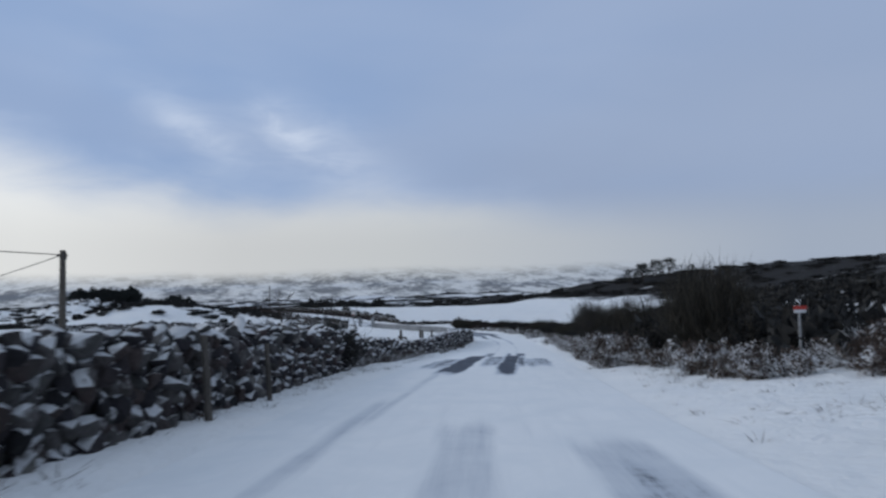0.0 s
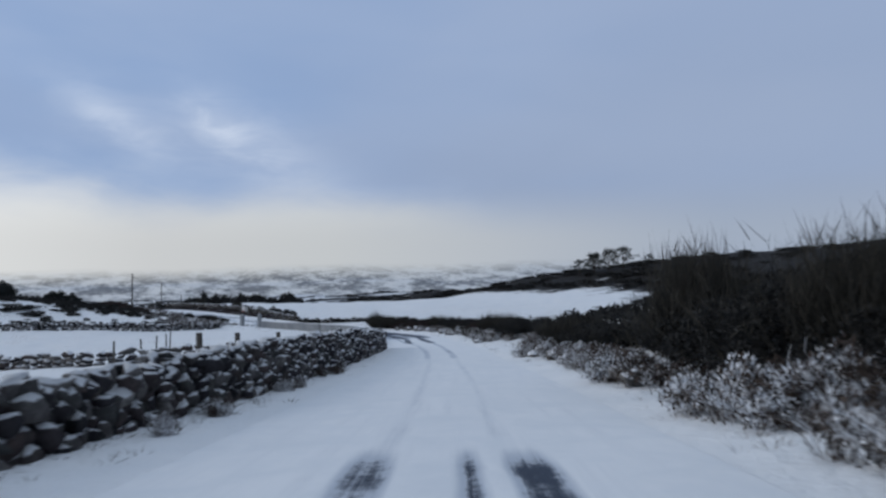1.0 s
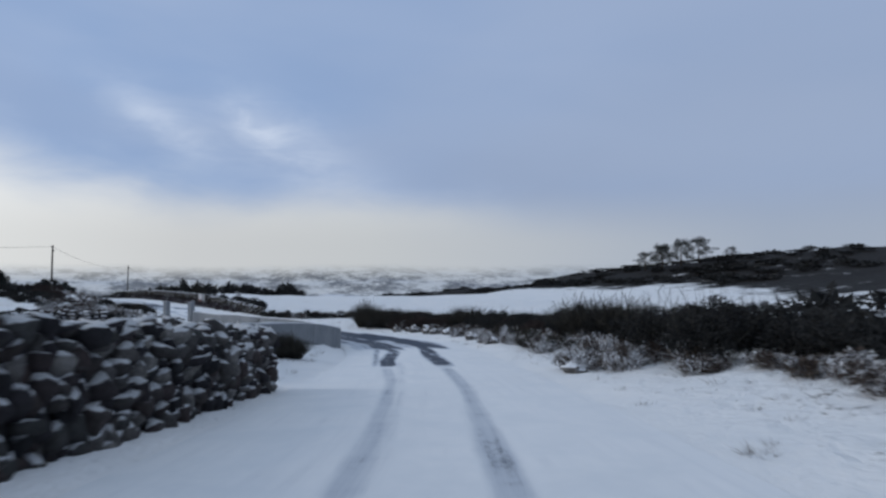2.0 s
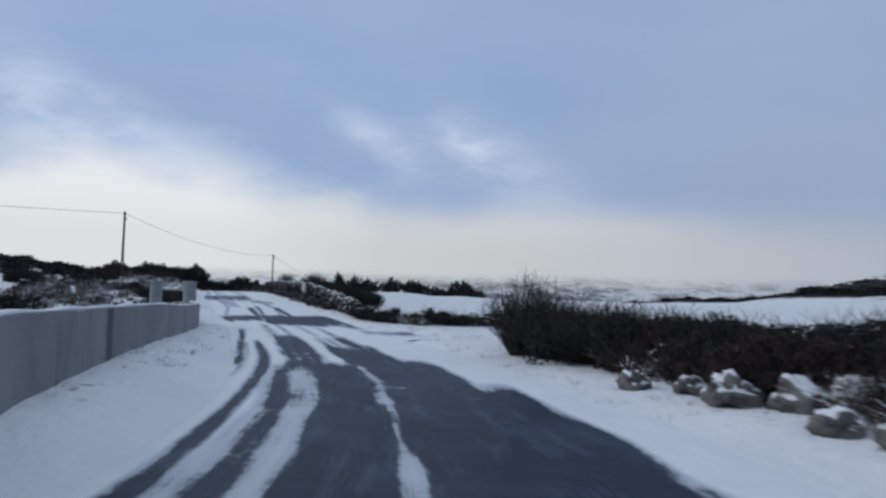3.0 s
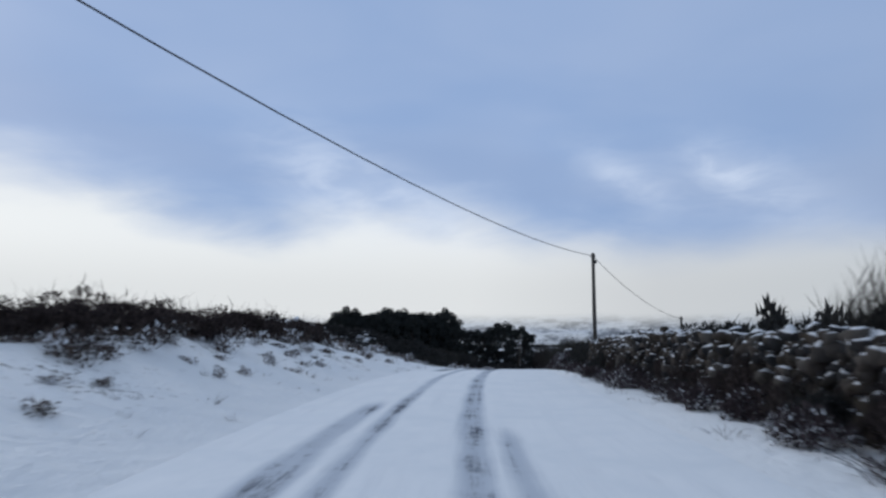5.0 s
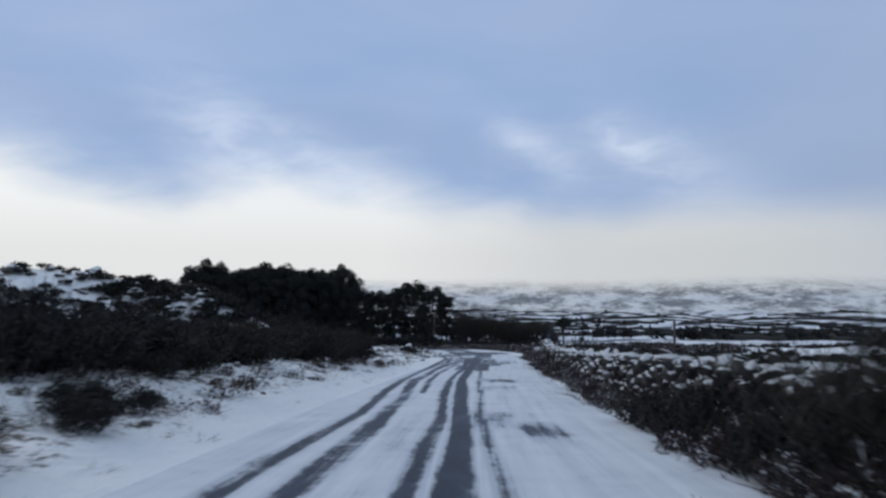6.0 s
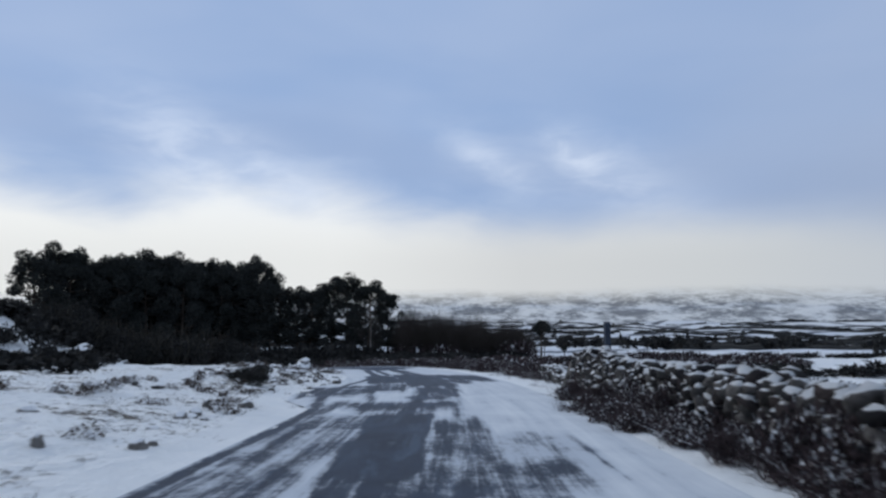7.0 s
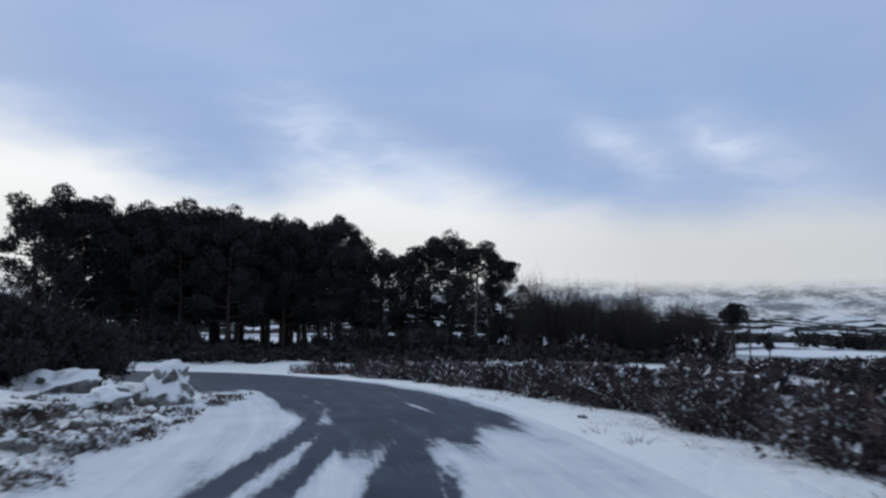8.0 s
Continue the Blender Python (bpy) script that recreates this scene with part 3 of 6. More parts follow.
def spaced(lo, hi, step, out_lo, out_hi, grow=1.17):
    """Grid lines: even between lo and hi, then ever wider."""
    v = list(np.arange(lo, hi + step / 2, step))
    g = step
    while v[-1] < out_hi:
        g *= grow
        v.append(v[-1] + min(g, 60))
    g = step
    w = []
    last = lo
    while last > out_lo:
        g *= grow
        last -= min(g, 60)
        w.append(last)
    return np.array(w[::-1] + v)


def build_ground():
    gx = spaced(-20, 46, 0.66, -4300, 4300)
    gy = spaced(-8, 298, 0.66, -4200, 4600)
    X, Y = np.meshgrid(gx, gy)
    z, cover, verge, far = ground(X.ravel(), Y.ravel())
    nx, ny = len(gx), len(gy)
    i = (np.arange(ny - 1)[:, None] * nx + np.arange(nx - 1)[None, :]).ravel()
    me = mesh_np("ground", np.stack([X.ravel(), Y.ravel(), z], 1), np.stack([i, i + 1, i + nx + 1, i + nx], 1), True)
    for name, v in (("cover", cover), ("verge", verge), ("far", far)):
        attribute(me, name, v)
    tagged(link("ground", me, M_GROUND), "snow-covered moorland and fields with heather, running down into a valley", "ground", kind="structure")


build_ground()


# ---- the road ----
# stretches where wheels and sun have bared the asphalt: from, to, left edge, right edge, how bare
BARED = [
    (-12, 12, -1.9, -1.6, 0.22), (-12, 9, -0.5, 0.2, 0.2), (2, 8, 1.0, 1.9, 0.24), (3.5, 7, 1.3, 1.6, 0.36), (9, 23, -1.7, -1.45, 0.2),
    (20.0, 34, -1.75, -0.95, 0.78), (22.5, 30, -2.6, -1.7, 0.42), (19, 34, 0.05, 0.65, 0.86), (23, 32, 0.6, 0.95, 0.5), (24, 33, -0.7, 0.0, 0.45), (23, 30, 0.95, 1.9, 0.4),
    (33, 38, -1.1, -0.65, 0.6), (33, 38, 0.0, 0.2, 0.55), (33, 38, 0.5, 0.95, 0.6), (38, 86, -0.9, -0.65, 0.13), (38, 86, 0.35, 0.6, 0.13),
    (93, 113, -1.95, 0.2, 0.29), (94, 104, 0.2, 0.95, 0.31), (93.5, 103, -1.0, 0.2, 0.66), (94, 103, 0.9, 2.3, 0.85), (96, 100.5, 2.1, 2.6, 0.5), (99, 113, -1.05, -0.05, 0.9), (101, 109, 0.05, 2.2, 0.95), (108, 113.5, 0.0, 1.65, 0.9), (112, 118, -0.35, 1.0, 0.75), (111, 122.5, -1.65, -0.7, 0.7), (111, 121.6, -0.3, -0.1, 0.7), (111, 121.6, 0.02, 0.16, 0.68), (111, 121.8, 0.34, 0.8, 0.72), (122, 129, -1.6, -1.25, 0.38), (122, 129, -1.0, -0.75, 0.38), (121, 129, -0.2, 0.05, 0.36), (121, 129, 0.4, 0.75, 0.38),
    (111, 120, -2.75, -2.5, 0.5), (123.3, 124.5, 1.9, 4.2, 0.72), (128.2, 134.7, -1.0, 2.5, 0.85), (131.0, 134.7, -2.85, -1.0, 0.8), (126, 129, 1.9, 2.5, 0.5), (146.6, 148.8, -0.2, 1.3, 0.52),
    (142, 152, -2.2, -1.2, 0.33), (142, 151, 0.4, 0.85, 0.38), (149.8, 154, -3.0, 0.4, 0.5), (151.5, 158.5, -3.0, 0.5, 0.58), (152, 157.6, -2.4, -1.2, 0.6), (153, 157, -0.6, 0.3, 0.6), (158, 180, -1.9, -1.5, 0.34), (158, 198, -1.3, -1.05, 0.36), (158, 199, -0.1, 0.25, 0.38), (158, 176, 0.4, 0.65, 0.34),
    (160, 172, -2.7, -2.2, 0.35), (196, 207, -2.4, -1.8, 0.66), (196, 206, -1.4, -1.0, 0.5), (198, 207, -0.7, 0.2, 0.75), (201, 206, 0.45, 1.6, 0.55),
    (224.6, 226.2, 0.0, 1.3, 0.55), (216.0, 218.4, -0.1, 0.8, 0.5), (214.6, 216.8, 0.8, 1.45, 0.55), (228.2, 230.2, 0.2, 1.4, 0.6),
    (236.5, 245, -1.4, 0.25, 0.68), (241.8, 245, 0.2, 0.85, 0.6), (244.7, 252, -1.5, -0.35, 0.8), (242.5, 252, -3.0, -1.5, 0.52), (244, 251, -0.4, 0.55, 0.62), (244.5, 249, 0.5, 1.8, 0.36), (244, 246.6, 0.2, 1.4, 0.6), (252.2, 254.6, -2.4, 0.25, 0.7),
    (254, 260, -0.9, 0.3, 0.6), (260, 271.5, -1.15, 0.6, 0.78), (262.3, 270.5, 0.6, 1.3, 0.78), (264, 269.5, 1.2, 2.4, 0.8), (262.6, 270.5, -2.45, -1.1, 0.8), (258.0, 263, -2.3, -1.1, 0.66), (257.5, 261, -0.9, 0.55, 0.7), (256.5, 261.6, -4.1, -3.0, 0.7), (258.0, 261.7, -5.2, -3.7, 0.85), (256.5, 262.4, -3.1, -2.0, 0.66),
    (276.6, 330, -0.3, 1.3, 0.85), (278.3, 330, 1.2, 2.4, 0.8), (280, 330, -0.95, -0.2, 0.8), (287, 330, -2.2, 2.4, 0.75)]
# single wheel tracks: how bare, width, and their way down the road as station and offset
TRACKS = [
    (0.75, 0.2, ((112, -2.72), (120, -2.67), (124.5, -2.5), (127, -2.4))),
    (0.8, 0.38, ((268, -1.75), (274.9, -1.35), (277.6, -0.9), (280, -0.4))),
    (0.8, 0.34, ((270, -1.2), (275, -0.8), (277.5, -0.45), (280, -0.1))),
    (0.8, 0.5, ((267, 0.2), (274.9, 0.3), (278, 0.5))),
    (0.78, 0.24, ((99.5, -2.05), (104, -2.08), (109, -2.06), (121, -2.2))),
    (0.72, 0.34, ((99, -1.55), (103, -1.5), (108, -1.55), (113, -1.7))),
    (0.66, 0.46, ((83, -1.2), (86.4, -1.13), (88.8, -0.83), (91.5, -0.45), (93.8, -0.48), (97, -0.6))),
    (0.24, 0.30, ((62, -0.8), (75, -0.95), (84, -1.2))), (0.27, 0.34, ((62, 0.45), (75, 0.45), (84, 0.5))),
    (0.45, 0.18, ((83, -1.6), (90, -1.3), (95, -0.9))),
    (0.66, 0.58, ((83, 0.5), (86.4, 0.55), (88.7, 0.65), (91.3, 0.9), (96, 1.3))),
    (0.48, 0.18, ((133, -2.5), (136, -2.5), (140, -2.13), (144, -1.9))),
    (0.74, 0.34, ((133, -1.0), (136, -0.97), (139.8, -0.79), (142.5, -0.7))),
    (0.64, 0.22, ((133, -0.65), (136, -0.63), (141, -0.31), (144, -0.2))),
    (0.56, 0.15, ((133, 0.26), (136, 0.31), (142.4, 0.71), (147, 0.8))),
    (0.80, 0.34, ((133, 0.6), (136, 0.68), (141, 0.79), (143, 0.8))),
    (0.72, 0.28, ((203, -2.1), (212, -2.1), (218, -1.95), (229, -2.57), (234, -2.65), (245, -2.83), (253, -2.9), (257, -3.25), (261, -3.35), (264, -3.0), (270, -2.0), (275, -1.4), (279.2, -0.66), (282, -0.3))),
    (0.62, 0.36, ((208, -1.55), (216, -1.4), (222, -1.6), (229, -2.1), (233, -2.1), (237, -2.2), (245, -2.2), (251.5, -2.65), (256, -2.5))),
    (0.55, 0.45, ((240, -2.1), (244, -2.15), (248, -2.3))),
    (0.60, 0.22, ((222, -1.2), (229, -1.57), (234, -1.75), (245, -1.64), (252, -1.8), (260, -2.1), (262.4, -1.95), (268, -1.5), (275, -0.84), (277.6, -0.43), (280, 0.0))),
    (0.76, 0.24, ((203, -0.5), (217, -0.43), (229, -0.91), (234, -0.94), (239, -1.0))),
    (0.88, 0.34, ((203, -0.1), (217, -0.07), (229, -0.46), (234, -0.56), (245, -0.8), (253, -0.9), (260, -0.4), (268, -0.2), (275, 0.0), (276.7, 0.3), (280, 0.8))),
    (0.62, 0.18, ((203, 0.36), (212, 0.34), (227, 0.16), (231.4, 0.08), (238, -0.1), (247, 0.1), (252.5, 0.1), (258, 0.3), (262, 0.6), (270, 0.4), (275, 0.56), (277, 0.9)))]


def build_road():
    ss = np.arange(-28, 318, 0.35)
    dd = np.linspace(0, 1, 84)
    S, U = np.meshgrid(ss, dd, indexing="ij")
    S, U = S.ravel(), U.ravel()
    el, er = edges(S)
    D = el + (er - el) * U
    x, y = along(S, D)
    z = np.interp(S, STATION, LINE[:, 2]) - 0.006 * D * D * 0.3
    bare = np.where(S > 200, 0.21, 0.03)
    for s0, s1, d0, d1, k in BARED:
        soft = 0.2
        wob = 0.35 * np.sin(D * 2.1 + s0) + 0.25 * np.sin(D * 9.3 + 3 * s0)
        ends = np.clip((S - s0 - wob) / 2.6 + 0.5, 0, 1) * np.clip((s1 - S + 0.5 * wob) / 1.4 + 0.5, 0, 1)
        sway = (0.07 * np.sin(S * 0.7 + 5 * d0) + 0.04 * np.sin(S * 1.9 + s0)) * min(1.0, (d1 - d0) / 1.2)
        sides = np.clip((D - d0 - sway) / soft + 0.5, 0, 1) * np.clip((d1 - D - 0.8 * sway * np.sin(S * 0.6 + s1)) / soft + 0.5, 0, 1)
        bare = np.maximum(bare, k * ends * sides)
    for k, wide, way in TRACKS:
        q = np.array(way, float)
        mid = np.interp(S, q[:, 0], q[:, 1]) + 0.02 * np.sin(S * 0.6 + 20 * k)
        run = np.clip((S - q[0, 0]) / 1.5, 0, 1) * np.clip((q[-1, 0] - S) / 1.5, 0, 1)
        half = wide * 0.5 * (1 + 0.12 * np.sin(S * 0.45 + 9 * k))
        bare = np.maximum(bare, k * run * np.clip((half - np.abs(D - mid)) / 0.16 + 0.5, 0, 1))
    # the crown of snow stands a little over the bared lanes
    z += 0.02 * (1 - np.clip(bare * 1.6, 0, 1))
    n = len(dd)
    i = (np.arange(len(ss) - 1)[:, None] * n + np.arange(n - 1)[None, :]).ravel()
    me = mesh_np("road", np.stack([x, y, z], 1), np.stack([i, i + 1, i + n + 1, i + n], 1)[:, ::-1], True)
    attribute(me, "bare", bare)
    uv = me.uv_layers.new(name="UVMap")
    idx = np.empty(len(me.loops), int)
    me.loops.foreach_get("vertex_index", idx)
    uv.data.foreach_set("uv", np.stack([D[idx], S[idx]], 1).ravel())
    tagged(link("road", me, M_ROAD), "country road of asphalt under snow, with dark bared wheel tracks", "road", kind="structure")


build_road()


def build_mountains():
    """A ring of rounded snowy mountains behind the valley, with ridges and gullies."""
    az = np.arange(0, 360, 0.36)
    rr = np.concatenate([np.linspace(1480, 2200, 30), np.linspace(2240, 3000, 18)])
    A, D = np.meshgrid(np.radians(az), rr, indexing="ij")
    X, Y = 15 + D * np.sin(A), 130 + D * np.cos(A)
    z = np.empty(X.size)
    for i, (x, y, d) in enumerate(zip(X.ravel(), Y.ravel(), D.ravel())):
        big = noise.fractal(Vector((x * 0.0011, y * 0.0011, 3.1)), 0.9, 2.0, 3)
        ridge = noise.ridged_multi_fractal(Vector((x * 0.0030, y * 0.0030, 7.7)), 0.9, 2.1, 5, 1.0, 2.0)
        fine = noise.fractal(Vector((x * 0.016, y * 0.016, 1.3)), 0.8, 2.1, 3)
        rise = min(1.0, max(0.0, (d - 1500) / 560)) ** 0.85
        z[i] = -66 + rise * (94 + 46 * big + 24 * (ridge - 1.0)) + 3.5 * fine * min(1.0, rise * 6)
    n, m = len(az), len(rr)
    a, b = np.meshgrid(np.arange(n), np.arange(m - 1), indexing="ij")
    i, j = (a * m + b).ravel(), (((a + 1) % n) * m + b).ravel()
    me = mesh_np("mountains", np.stack([X.ravel(), Y.ravel(), z], 1), np.stack([i, i + 1, j + 1, j], 1), True)
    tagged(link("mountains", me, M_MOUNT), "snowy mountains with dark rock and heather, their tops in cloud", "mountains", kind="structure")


build_mountains()


def build_cloud_bank():
    """Low cloud lying on the mountains, far beyond the valley: a see-through shell that glows by itself."""
    n, R0 = 96, 1640.0
    V, F = [], []
    for k in range(n):
        a = 2 * math.pi * k / n
        for h in (-60.0, 40.0, 120.0, 260.0):
            V.append((15 + R0 * math.sin(a), 130 + R0 * math.cos(a), h))
    for k in range(n):
        for j in range(3):
            F.append((4 * k + j, 4 * ((k + 1) % n) + j, 4 * ((k + 1) % n) + j + 1, 4 * k + j + 1))

    m = bpy.data.materials.new("low_cloud")
    m.use_nodes = True
    m.node_tree.nodes.clear()
    N = Nodes(m.node_tree)
    pos = place(N)
    x, y, z = N.n("ShaderNodeSeparateXYZ", ins={0: pos}).outputs
    az = N.math("MULTIPLY", N.math("ARCTAN2", N.math("MULTIPLY", x, -1.0), y), 57.2958)
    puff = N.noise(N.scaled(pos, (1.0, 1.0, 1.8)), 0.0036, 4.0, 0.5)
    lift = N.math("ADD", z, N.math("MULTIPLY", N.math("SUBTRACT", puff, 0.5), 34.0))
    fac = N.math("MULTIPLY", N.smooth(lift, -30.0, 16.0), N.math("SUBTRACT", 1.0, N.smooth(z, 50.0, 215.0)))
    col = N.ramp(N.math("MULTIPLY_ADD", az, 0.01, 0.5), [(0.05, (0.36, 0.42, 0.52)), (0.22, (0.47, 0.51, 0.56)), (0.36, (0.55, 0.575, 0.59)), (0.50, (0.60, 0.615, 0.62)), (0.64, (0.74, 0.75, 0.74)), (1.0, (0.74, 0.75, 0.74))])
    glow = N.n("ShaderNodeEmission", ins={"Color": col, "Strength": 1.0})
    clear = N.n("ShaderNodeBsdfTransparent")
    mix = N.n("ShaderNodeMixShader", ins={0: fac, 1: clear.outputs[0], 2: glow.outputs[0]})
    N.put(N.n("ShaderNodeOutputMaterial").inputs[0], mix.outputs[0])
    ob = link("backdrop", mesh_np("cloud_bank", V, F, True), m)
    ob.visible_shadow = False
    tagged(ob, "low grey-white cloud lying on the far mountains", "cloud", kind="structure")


build_cloud_bank()


# ---- shapes that recur ----
def tube(bm, pts, radii, sides=6, cap=True):
    """A round bar along points, with a radius at each."""
    pts = [Vector(q) for q in pts]
    rings = []
    for i, q in enumerate(pts):
        t = (pts[min(i + 1, len(pts) - 1)] - pts[max(i - 1, 0)]).normalized()
        a = t.orthogonal().normalized()
        b = t.cross(a)
        rings.append([bm.verts.new(q + (a * math.cos(2 * math.pi * k / sides) + b * math.sin(2 * math.pi * k / sides)) * radii[i]) for k in range(sides)])
    for r0, r1 in zip(rings, rings[1:]):
        for k in range(sides):
            bm.faces.new((r0[k], r0[(k + 1) % sides], r1[(k + 1) % sides], r1[k]))
    if cap:
        bm.faces.new(rings[0][::-1])
        bm.faces.new(rings[-1])


def box(bm, cx, cy, cz, sx, sy, sz, bevel=0.0, m=None):
    """A box given by its centre and sizes, with its edges bevelled."""
    made = bmesh.ops.create_cube(bm, size=1.0)
    vs = made["verts"]
    mm = Matrix.Translation((cx, cy, cz)) @ Matrix.Diagonal((sx, sy, sz, 1))
    bmesh.ops.transform(bm, matrix=(m @ mm) if m is not None else mm, verts=vs)
    if bevel:
        es = list({e for v in vs for e in v.link_edges})
        bmesh.ops.bevel(bm, geom=es, offset=bevel, segments=1, affect="EDGES")


def stone_verts(rng, sx, sy, sz):
    """A rough field stone: the hull of points strewn over a squarish ball."""
    bm = bmesh.new()
    for k in range(24):
        v = Vector((rng.gauss(0, 1), rng.gauss(0, 1), rng.gauss(0, 1))).normalized()
        m = max(abs(v.x), abs(v.y), abs(v.z))
        v = v * (0.5 * (0.45 + 0.55 / m ** 0.75)) * rng.uniform(0.72, 1.14)
        bm.verts.new((v.x * sx, v.y * sy, v.z * sz))
    res = bmesh.ops.convex_hull(bm, input=bm.verts[:])
    inner = [g for g in res["geom_interior"] if isinstance(g, bmesh.types.BMVert)]
    bmesh.ops.delete(bm, geom=inner, context="VERTS")
    return bm


def stone_meshes(n, seed, mat):
    rng = random.Random(seed)
    out = []
    for k in range(n):
        bm = stone_verts(rng, 1, 1, 1)
        bmesh.ops.triangulate(bm, faces=bm.faces[:])
        me = bpy.data.meshes.new("stone")
        bm.to_mesh(me)
        bm.free()
        me.materials.append(mat)
        out.append(me)
    return out


STONES = stone_meshes(18, 5, M_STONE)
MOSSY = stone_meshes(18, 5, M_MOSSY)
TUMBLED = stone_meshes(18, 5, M_TUMBLED)
STONE_V = []
for _me in STONES:
    _v = np.empty(len(_me.vertices) * 3)
    _me.vertices.foreach_get("co", _v)
    _f = np.empty(len(_me.polygons) * 3, int)
    _me.polygons.foreach_get("vertices", _f)
    STONE_V.append((_v.reshape(-1, 3), _f.reshape(-1, 3)))


def joined_stones(name, items):
    """Many stones as one mesh: (mesh number, 4x4 matrix)."""
    V, F, n = [], [], 0
    for k, m in items:
        v, f = STONE_V[k]
        mm = np.array(m)
        V.append(v @ mm[:3, :3].T + mm[:3, 3])
        F.append(f + n)
        n += len(v)
    return mesh_np(name, np.vstack(V), np.vstack(F))


def rubble_wall(seed, s0, s1, d_of, h_of, label, pick, width=0.5, size=(0.14, 0.28), mat=M_STONE, tall=(0.13, 0.31)):
    """A dry stone wall of field granite. pick: the stretch of stations whose stones are parts of their own."""
    rng = random.Random(seed)
    thing = empty("stone_wall", Matrix.Translation(on((s0 + s1) / 2, d_of((s0 + s1) / 2))))
    tagged(thing, label, "stone wall", "walls along the road")
    inv = thing.matrix_world.inverted()
    # rubble core, coloured near black as the shade in the gaps between stones
    bm = bmesh.new()
    rings = []
    for s in np.arange(s0, s1 + 0.01, 1.0):
        d, h = d_of(s), h_of(s)
        c = on(s, d)
        nx, ny = np.array(along(s, 1.0)) - np.array(along(s, 0.0))
        side = Vector((float(nx), float(ny), 0))
        w = width * 0.5 - 0.13
        rings.append([bm.verts.new(inv @ (c + side * a + Vector((0, 0, b)))) for a, b in ((-w, -0.2), (w, -0.2), (w * 0.8, h - 0.22), (-w * 0.8, h - 0.22))])
    for r0, r1 in zip(rings, rings[1:]):
        for k in range(4):
            bm.faces.new((r0[k], r0[(k + 1) % 4], r1[(k + 1) % 4], r1[k]))
    bm.faces.new(rings[0][::-1])
    bm.faces.new(rings[-1])
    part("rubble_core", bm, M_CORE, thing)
    rest, single = [], 0
    for side in (-1, 1):
        s = s0
        while s < s1:
            h = h_of(s) * rng.uniform(0.86, 1.1)
            w = rng.uniform(*size) * (1.0 if side * d_of(s) < 0 else 1.7)
            z = -0.08
            d = d_of(s)
            base = on(s, d)
            ax, ay = along(s + 0.3, d)
            ang = math.atan2(float(ay) - base.y, float(ax) - base.x)
            row = 0
            while z < h:
                hh = rng.uniform(*tall)
                if z + hh > h + 0.12:
                    hh = max(0.14, h - z + 0.05)
                ww = w * rng.choice((0.8, 0.95, 1.1, 1.25, 1.5, 1.8))
                inset = (width * 0.5 - 0.12) * (1 - 0.16 * z / max(h, 0.3))
                off = Vector((-math.sin(ang), math.cos(ang), 0)) * (-side * (inset + rng.uniform(-0.10, 0.10)))
                q = base + off + Vector((math.cos(ang), math.sin(ang), 0)) * rng.uniform(-0.1, 0.1) + Vector((0, 0, z + hh / 2))
                m = Matrix.LocRotScale(q, Euler((rng.uniform(-0.6, 0.6), rng.uniform(-0.8, 0.8), ang + rng.uniform(-0.8, 0.8))), (ww * 1.2, rng.uniform(0.24, 0.40), hh * 1.3))
                k = rng.randrange(len(STONES))
                if side * d < 0 and pick[0] <= s <= pick[1] and single < 290:
                    ob = new("stone", {M_MOSSY.name: MOSSY, M_TUMBLED.name: TUMBLED}.get(mat.name, STONES)[k])
                    ob.parent = thing
                    ob.matrix_local = inv @ m
                    single += 1
                else:
                    rest.append((k, inv @ m))
                z += hh * 0.93
                row += 1
            s += w
    # coping stones
    s = s0
    while s < s1:
        d, h = d_of(s), h_of(s)
        ww = rng.uniform(0.22, 0.5)
        q = on(s, d) + Vector((0, 0, h + rng.uniform(-0.02, 0.09)))
        ax, ay = along(s + 0.3, d)
        ang = math.atan2(float(ay) - q.y, float(ax) - q.x)
        rest.append((rng.randrange(len(STONES)), inv @ Matrix.LocRotScale(q, Euler((rng.uniform(-0.5, 0.5), rng.uniform(-0.5, 0.5), ang + rng.uniform(-0.6, 0.6))), (ww, rng.uniform(0.28, 0.5), rng.uniform(0.15, 0.34)))))
        s += ww * 0.95
    ob = link("stones", joined_stones("stones", rest), mat, thing)
    tagged(ob, kind="stuff")
    return thing


